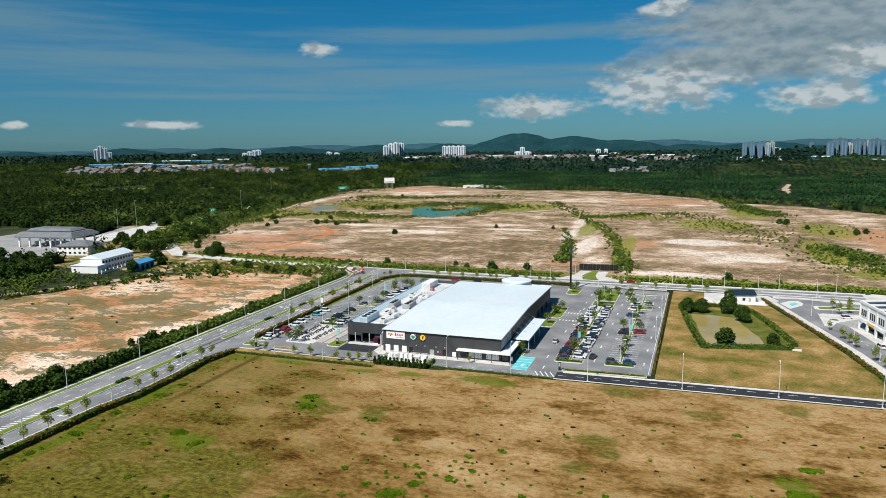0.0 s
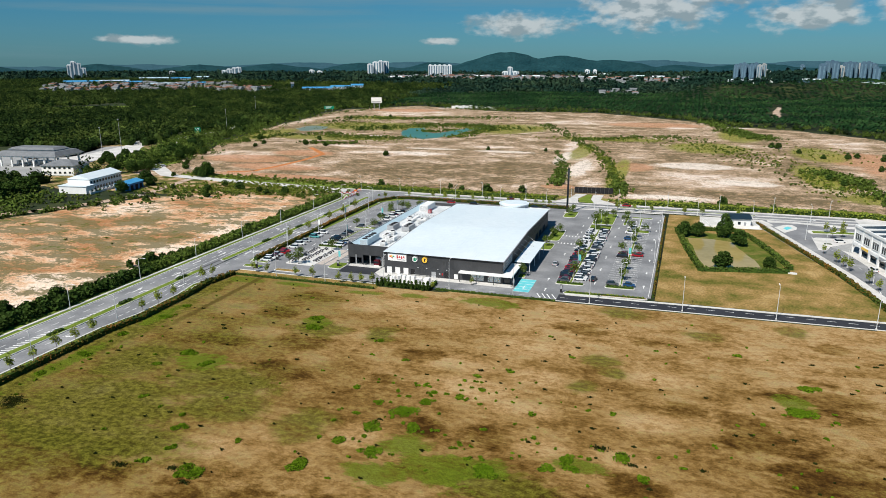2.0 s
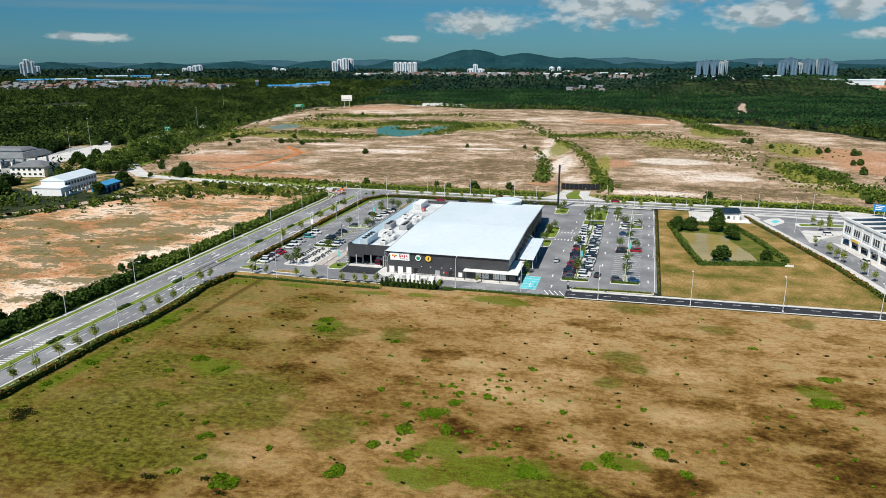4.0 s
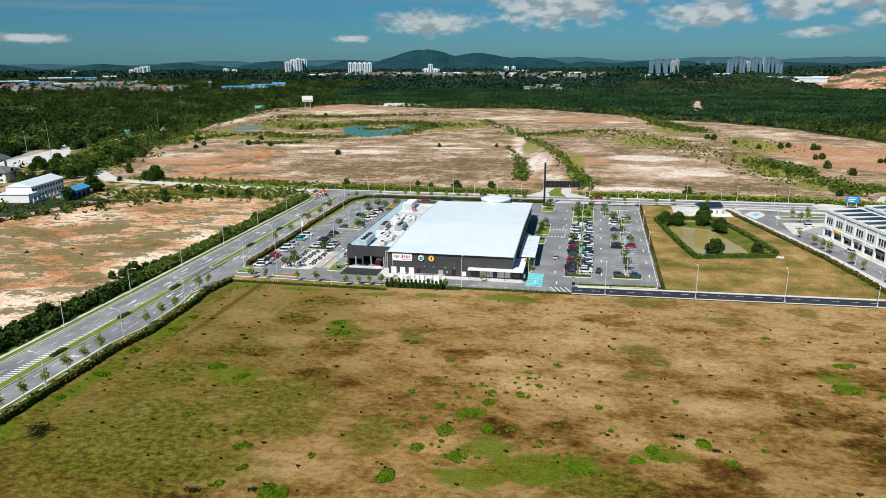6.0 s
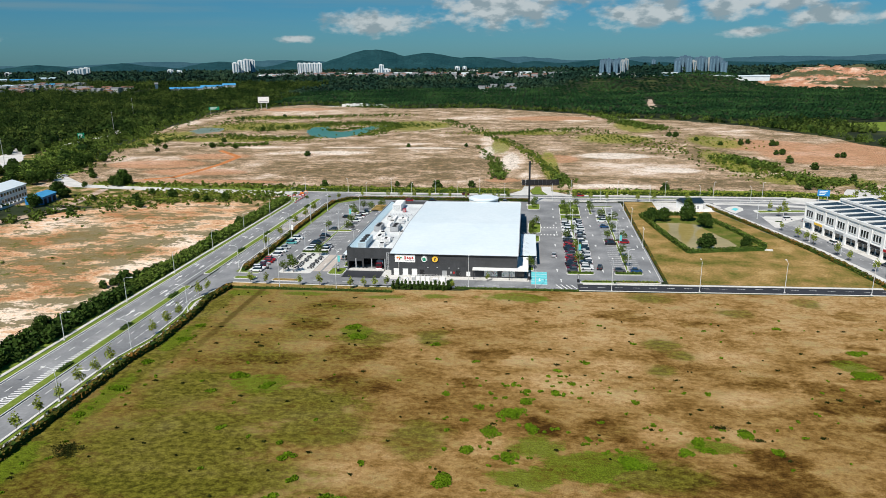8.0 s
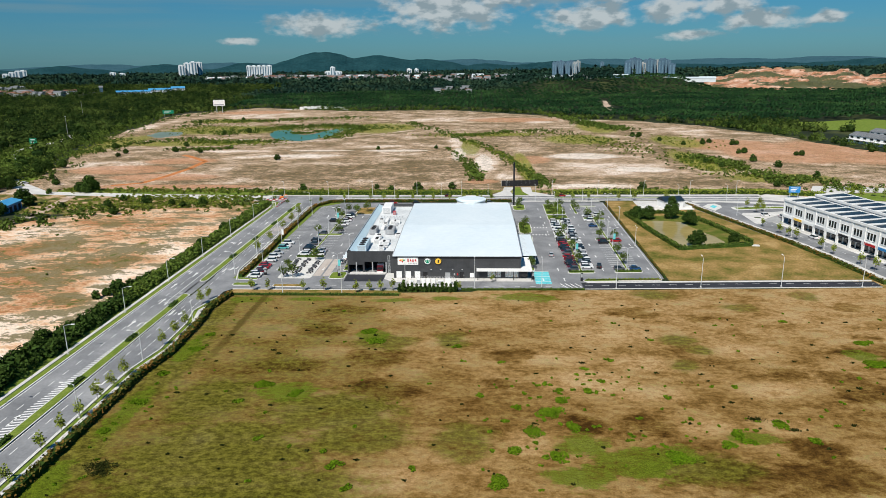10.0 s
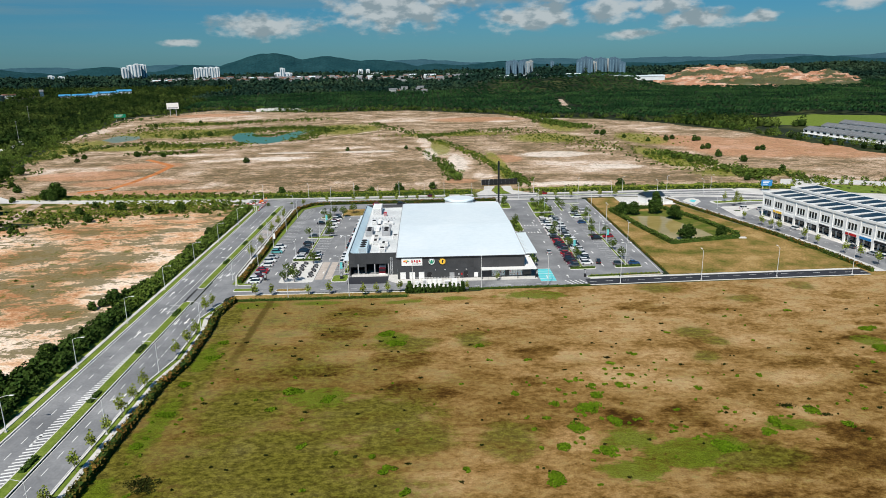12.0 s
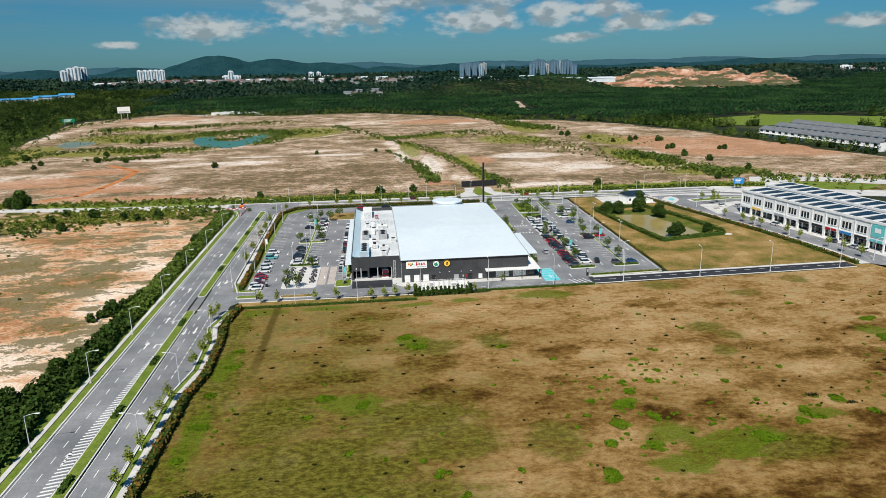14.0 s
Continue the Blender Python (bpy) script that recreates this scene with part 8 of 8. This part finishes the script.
def foliage(spots, per, leaf, seed):
    """Crowns of leaf sprays at (x, y, ground, size) spots, joined: sprays lie near the skins of uneven domes."""
    r = np.random.default_rng(seed)
    s = np.repeat(np.asarray(spots), per, 0)
    n = len(s)
    way = r.normal(size=(n, 3))
    way[:, 2] = np.abs(way[:, 2]) * 1.1 - .35
    way /= np.linalg.norm(way, axis=1)[:, None]
    tall = np.repeat(r.uniform(.75, 1.5, len(spots)), per)
    out = s[:, 3] * r.uniform(.55, 1.05, n)
    pts = np.stack([s[:, 0] + way[:, 0] * out, s[:, 1] + way[:, 1] * out, s[:, 2] + s[:, 3] * tall * .75 + way[:, 2] * out * tall], 1)
    return leaf_quads(pts, r.uniform(.6, 1.4, n) * leaf * s[:, 3] / 5, r)


v, f = clumps([(x, y, z - .5, s * .78) for x, y, z, s in near], LOW_V, LOW_F, .8, 1.1, 7)
tagged(new("woodland_core", raw_mesh("woodland_core", v, f, "canopy")), "shaded inner crowns of the mixed woodland", "trees", "", "stuff")
v, f = foliage(near, 58, .62, 9)
tagged(new("woodland", raw_mesh("woodland", v, f, "canopy")), "dense mixed green woodland behind the cleared land", "trees", "", "stuff")
v, f = foliage(edge, 90, .5, 10)
tagged(new("woodland_edge", raw_mesh("woodland_edge", v, f, "leaf")), "bright bushy young trees along the woodland edge", "trees", "", "stuff")
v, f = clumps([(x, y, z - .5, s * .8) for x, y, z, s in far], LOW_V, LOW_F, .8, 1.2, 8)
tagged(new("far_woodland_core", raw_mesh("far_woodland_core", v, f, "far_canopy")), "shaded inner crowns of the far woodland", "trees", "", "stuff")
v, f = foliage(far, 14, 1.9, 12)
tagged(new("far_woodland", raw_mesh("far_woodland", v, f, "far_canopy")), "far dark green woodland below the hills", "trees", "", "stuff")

# oil palms: a short trunk and drooping fronds
frond_v, frond_f = [], []
for k in range(10):
    a = k * math.tau / 10 + (.3 if k % 2 else 0)
    lift = .55 if k % 2 else .95
    c, s = math.cos(a), math.sin(a)
    line = [(0, .0), (.5, lift * .55), (1.0, lift * .1)]
    for (r0, z0), (r1, z1), w0, w1 in ((line[0], line[1], .10, .26), (line[1], line[2], .26, .05)):
        i = len(frond_v)
        frond_v += [(r0 * c - w0 * s, r0 * s + w0 * c, z0), (r0 * c + w0 * s, r0 * s - w0 * c, z0), (r1 * c + w1 * s, r1 * s - w1 * c, z1), (r1 * c - w1 * s, r1 * s + w1 * c, z1)]
        frond_f.append((i, i + 1, i + 2, i + 3))
frond_v, frond_f = np.array(frond_v), np.array(frond_f)
p = np.array(palms)
turn = rnd.uniform(0, 6.28, len(p))
cs, sn = np.cos(turn)[:, None], np.sin(turn)[:, None]
v = np.stack([frond_v[None, :, 0] * cs - frond_v[None, :, 1] * sn, frond_v[None, :, 0] * sn + frond_v[None, :, 1] * cs, np.repeat(frond_v[None, :, 2], len(p), 0)], 2)
v = v * p[:, 3][:, None, None] + np.stack([p[:, 0], p[:, 1], p[:, 2] + 3.2 + rnd.uniform(0, 2.0, len(p))], 1)[:, None]
f = frond_f[None] + (np.arange(len(p)) * len(frond_v))[:, None, None]
tagged(new("oil_palms", raw_mesh("oil_palms", v.reshape(-1, 3), f.reshape(-1, 4), "palm")), "oil palm plantation in close dark green rows", "palms", "", "stuff")


# hills: ridges round the horizon, by bearing (degrees left of +y), crest height and breadth
def ridge(name, far_off, crests, base, mat, label, seed):
    bm, lift = bmesh.new(), far_off * .0083
    r = random.Random(seed)
    cols = []
    for i in range(481):
        a = 62 - i * .23
        h = base
        for at, top, wide in crests:
            h = max(h, base + (top - base) * math.exp(-((a - at) / wide) ** 2))
        h += 6 * noise.fractal(Vector((a * .55, seed, 0)), .8, 2.0, 6)
        col = []
        for d, k in ((-520, -60), (-330, .32), (-160, .72), (0, 1.0), (250, -.5)):
            z = k if k == -60 else -40 + (h + lift + 40) * k + (6 * noise.noise(Vector((a * .9, d * .01, seed))) if 0 < k < 1 else 0)
            q = far_off + d
            col.append(bm.verts.new((30 - math.sin(radians(a - 2.25)) * q, -205 + math.cos(radians(a - 2.25)) * q, z)))
        cols.append(col)
    for a, b in zip(cols, cols[1:]):
        for i in range(4):
            bm.faces.new((a[i], b[i], b[i + 1], a[i + 1]))
    return setting(name, bm, mat, label, "hill")


ridge("backdrop_hills", 4150, [(14.6, 90, 3.6), (10.3, 66, 4.0), (6.5, 44, 3.2), (20.5, 34, 2), (26.5, 32, 2.4), (33.5, 26, 3), (1.5, 16, 2.0), (-4, 24, 3.0), (-12, 8, 4), (-20, 10, 3), (-27, 24, 4), (-35, 14, 4), (39, 24, 2.5), (46, 28, 2.5), (53, 20, 2)], -6, "hill", "long wooded hill ridge, haze blue mixed into its colour", 4)
ridge("backdrop_far_hills", 4600, [(44, 22, 5), (31, 30, 5), (22, 34, 4), (3, 38, 4), (-8, 32, 4), (-17, 28, 5), (-24, 34, 4), (-33, 30, 5), (55, 22, 4)], 6, "far_hill", "far hill ridge coloured pale blue for haze", 9)


# ---- far town ----
def tower(x, y, wide, deep, tall, turn, wall="far_wall", floors=None):
    z = ground_height(x, y)
    t = thing("apartment_tower", "far pale apartment tower above the trees" if wall != "far_grey" else "far blue-grey apartment tower above the trees", "building", "apartment towers", (x, y, z), turn, drawn=False)
    part("wall", box(bmesh.new(), -wide / 2, -deep / 2, -5, wide / 2, deep / 2, tall), wall, t)
    part("roof_house", box(bmesh.new(), -wide / 3, -deep / 5, tall, wide / 6, deep / 5, tall + 2.2), wall, t)
    n = max(2, int(wide / 9))
    for k in range(n):
        a = -wide / 2 + wide * (k + .5) / n
        part("window_bay", box(bmesh.new(), a - wide / n * .22, -deep / 2 - .5, 3, a + wide / n * .22, -deep / 2 - .02, tall - 3), "far_glass", t)


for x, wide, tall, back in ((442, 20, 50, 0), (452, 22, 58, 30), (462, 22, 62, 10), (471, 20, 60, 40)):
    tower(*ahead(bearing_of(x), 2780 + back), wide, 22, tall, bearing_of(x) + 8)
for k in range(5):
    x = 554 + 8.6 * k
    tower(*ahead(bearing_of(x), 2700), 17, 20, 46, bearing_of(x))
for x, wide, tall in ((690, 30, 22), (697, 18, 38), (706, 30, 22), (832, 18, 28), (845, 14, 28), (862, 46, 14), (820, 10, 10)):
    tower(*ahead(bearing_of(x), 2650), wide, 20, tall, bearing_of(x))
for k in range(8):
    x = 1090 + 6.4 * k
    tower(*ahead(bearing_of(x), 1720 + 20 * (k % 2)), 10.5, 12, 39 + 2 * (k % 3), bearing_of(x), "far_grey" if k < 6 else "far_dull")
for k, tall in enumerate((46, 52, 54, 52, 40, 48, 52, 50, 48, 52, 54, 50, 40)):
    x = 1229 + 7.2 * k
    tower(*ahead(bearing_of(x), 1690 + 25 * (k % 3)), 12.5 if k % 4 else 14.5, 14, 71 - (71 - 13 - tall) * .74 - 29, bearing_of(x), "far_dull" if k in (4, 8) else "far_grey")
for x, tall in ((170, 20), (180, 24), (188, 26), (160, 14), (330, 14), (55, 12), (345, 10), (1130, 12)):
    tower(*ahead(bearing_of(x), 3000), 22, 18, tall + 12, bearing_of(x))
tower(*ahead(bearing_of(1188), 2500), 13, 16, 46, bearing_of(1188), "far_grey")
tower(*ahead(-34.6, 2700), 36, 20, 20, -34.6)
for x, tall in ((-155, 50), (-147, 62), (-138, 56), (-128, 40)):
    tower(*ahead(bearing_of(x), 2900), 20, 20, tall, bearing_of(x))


def low_block(name, label, x, far_off, wide, deep, tall, wall, roof_mat, group):
    cx, cy = ahead(bearing_of(x), far_off)
    t = thing(name, label, "building", group, (cx, cy, ground_height(cx, cy)), bearing_of(x), drawn=False)
    part("wall", box(bmesh.new(), -wide / 2, -deep / 2, -3, wide / 2, deep / 2, tall), wall, t)
    part("roof", gable(bmesh.new(), -wide / 2, -deep / 2, wide / 2, deep / 2, tall, tall * .35, 1.0), roof_mat, t)


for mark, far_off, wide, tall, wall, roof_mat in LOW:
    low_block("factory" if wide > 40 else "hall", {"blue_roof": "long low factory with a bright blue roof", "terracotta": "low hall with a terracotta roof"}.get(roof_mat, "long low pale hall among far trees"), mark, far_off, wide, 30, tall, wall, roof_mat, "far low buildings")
# housing estates: many small walls, with red and grey roofs
r = random.Random(3)
walls, roofs = bmesh.new(), {"terracotta": bmesh.new(), "tile_grey": bmesh.new()}
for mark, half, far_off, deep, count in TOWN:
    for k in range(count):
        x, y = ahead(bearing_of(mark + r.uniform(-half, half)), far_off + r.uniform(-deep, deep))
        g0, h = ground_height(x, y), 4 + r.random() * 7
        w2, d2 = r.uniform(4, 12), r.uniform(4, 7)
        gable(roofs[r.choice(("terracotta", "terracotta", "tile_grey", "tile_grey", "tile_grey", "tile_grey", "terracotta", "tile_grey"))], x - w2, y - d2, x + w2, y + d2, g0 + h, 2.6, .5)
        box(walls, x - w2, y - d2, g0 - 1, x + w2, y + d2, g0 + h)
tagged(new("far_house_walls", mesh("far_house_walls", walls, "far_dull")), "pale walls of far small houses", "houses", "", "stuff")
for mat, word in (("terracotta", "terracotta"), ("tile_grey", "grey")):
    tagged(new("far_rooftops", mesh("far_rooftops", roofs[mat], mat)), word + " roofs of far small houses", "houses", "", "stuff")

# cut red hillside under development: benches cut round a line of humps
CREST = [(0, 6), (.10, 16), (.19, 24), (.31, 42), (.49, 43), (.58, 31), (.68, 40), (.75, 24), (.84, 31), (.93, 18), (1, 4)]
bm = bmesh.new()
grid = []
for j in range(60):
    row = []
    for i in range(190):
        u, t = i / 189, j / 59
        top = float(np.interp(u + .02 * noise.noise(Vector((u * 20, t * 4, 1))), *zip(*CREST)))
        a, d = -15.2 - 16.6 * u, 1580 + 330 * t
        z = top * math.sin(min(1, t * 1.15 + .06) * math.pi / 2) + 9 * noise.fractal(Vector((u * 9, t * 4.5, 2)), 1.0, 2.0, 5) * min(1, t * 5, (1 - u) * 8, u * 8 + .2)
        step_z = math.floor(z / 6) * 6
        z = step_z + 6 * min(1, max(0, (z - step_z) / 6 * 2.4 - 1.0)) + .8 * noise.noise(Vector((u * 70, t * 30, 4)))
        x, y = ahead(a, d)
        row.append(bm.verts.new((x, y, max(z, -1.5))))
    grid.append(row)
for a, b in zip(grid, grid[1:]):
    for i in range(189):
        bm.faces.new((a[i], a[i + 1], b[i + 1], b[i]))
setting("backdrop_cut_hill", bm, "cut_earth", "terraced red earth hillside under development", "hill")

# dark wooded hill beyond the cut hillside
def knoll(x, y):
    """Height of the wooded hill over a far spot."""
    b, d = math.degrees(math.atan2(x + 8, y + 216)) - 32.3, math.hypot(x + 8, y + 216) - 2150
    return 43 * math.exp(-(b / (8.0 if b < 0 else 3.6)) ** 2 - (d / 190) ** 2) - 2 + 5 * noise.noise(Vector((x * .01, y * .01, 6)))


bm, grid, crowns = bmesh.new(), [], []
for j in range(31):
    row = []
    for i in range(61):
        a, d = radians(18 + 24 * i / 60), 1800 + 700 * j / 30
        x, y = -8 + math.sin(a) * d, -216 + math.cos(a) * d
        row.append(bm.verts.new((x, y, knoll(x, y))))
        for k in range(5):
            x, y = x + rnd.uniform(-8, 8), y + rnd.uniform(-11, 11)
            if knoll(x, y) > 4:
                crowns.append((x, y, knoll(x, y), rnd.uniform(3, 4.6)))
    grid.append(row)
for a, b in zip(grid, grid[1:]):
    for i in range(60):
        bm.faces.new((a[i], a[i + 1], b[i + 1], b[i]))
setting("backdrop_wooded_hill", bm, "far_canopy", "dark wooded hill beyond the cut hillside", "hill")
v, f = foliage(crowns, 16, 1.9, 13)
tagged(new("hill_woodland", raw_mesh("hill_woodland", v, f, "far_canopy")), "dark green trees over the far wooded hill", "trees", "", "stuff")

# white retaining walls of the motorway bridge past the cleared land
for (x0, y0), (x1, y1), n, tall in (((-231, 748), (-203, 759), 6, 4.2), ((-202, 764), (-168, 742), 7, 3.6)):
    (x0, y0), (x1, y1) = laid([(x0, y0), (x1, y1)])
    long = math.hypot(x1 - x0, y1 - y0)
    bridge = thing("retaining_wall", "white panelled retaining wall past the cleared land", "wall", "bridge walls", (x0, y0, 0), math.degrees(math.atan2(y1 - y0, x1 - x0)), drawn=False)
    for k in range(n):
        part("panel", box(bmesh.new(), long * k / n + .25, 0, 0, long * (k + 1) / n - .25, .4, tall + .5 * (k % 2)), "white", bridge)
    part("coping", box(bmesh.new(), 0, .42, 0, long, 3.4, tall - .6), "concrete", bridge)

# ---- wall cladding, panel by panel ----
def cladding(name, axis, at, lo, hi, z0, z1, n, parent, skip=()):
    """n upright charcoal sheets with narrow joints between them, 3 cm proud of the wall."""
    wide = (hi - lo) / n
    bm = bmesh.new()
    box(bm, -wide / 2 + .03, -.03, 0, wide / 2 - .03, 0, z1 - z0)
    for k in range(3):
        x = -wide / 2 + wide * (k + 1) / 4
        box(bm, x - .04, -.05, 0, x + .04, -.031, z1 - z0)
    me = mesh(name, bm, "wall")
    for k in range(n):
        u = lo + wide * (k + .5)
        ob = part(name, me, None, parent)
        ob.matrix_basis = pose(u, at, z0) if axis == "x" else pose(at, u, z0, 0, 0, 90)


cladding("cladding_panel", "x", -0.002, 0.02, 42.48, 3.62, 7.42, 20, market)
cladding("cladding_panel", "x", 5.398, -16.68, -0.05, 4.05, 7.75, 8, market)
cladding("cladding_panel", "y", 42.502, 14.4, 84.5, 4.6, 7.6, 30, market)
cladding("cladding_panel", "x", -0.002, 11.6, 17.2, 0.1, 3.58, 3, market)
cladding("cladding_panel", "x", -0.002, 23.7, 27.6, 1.95, 3.58, 2, market)
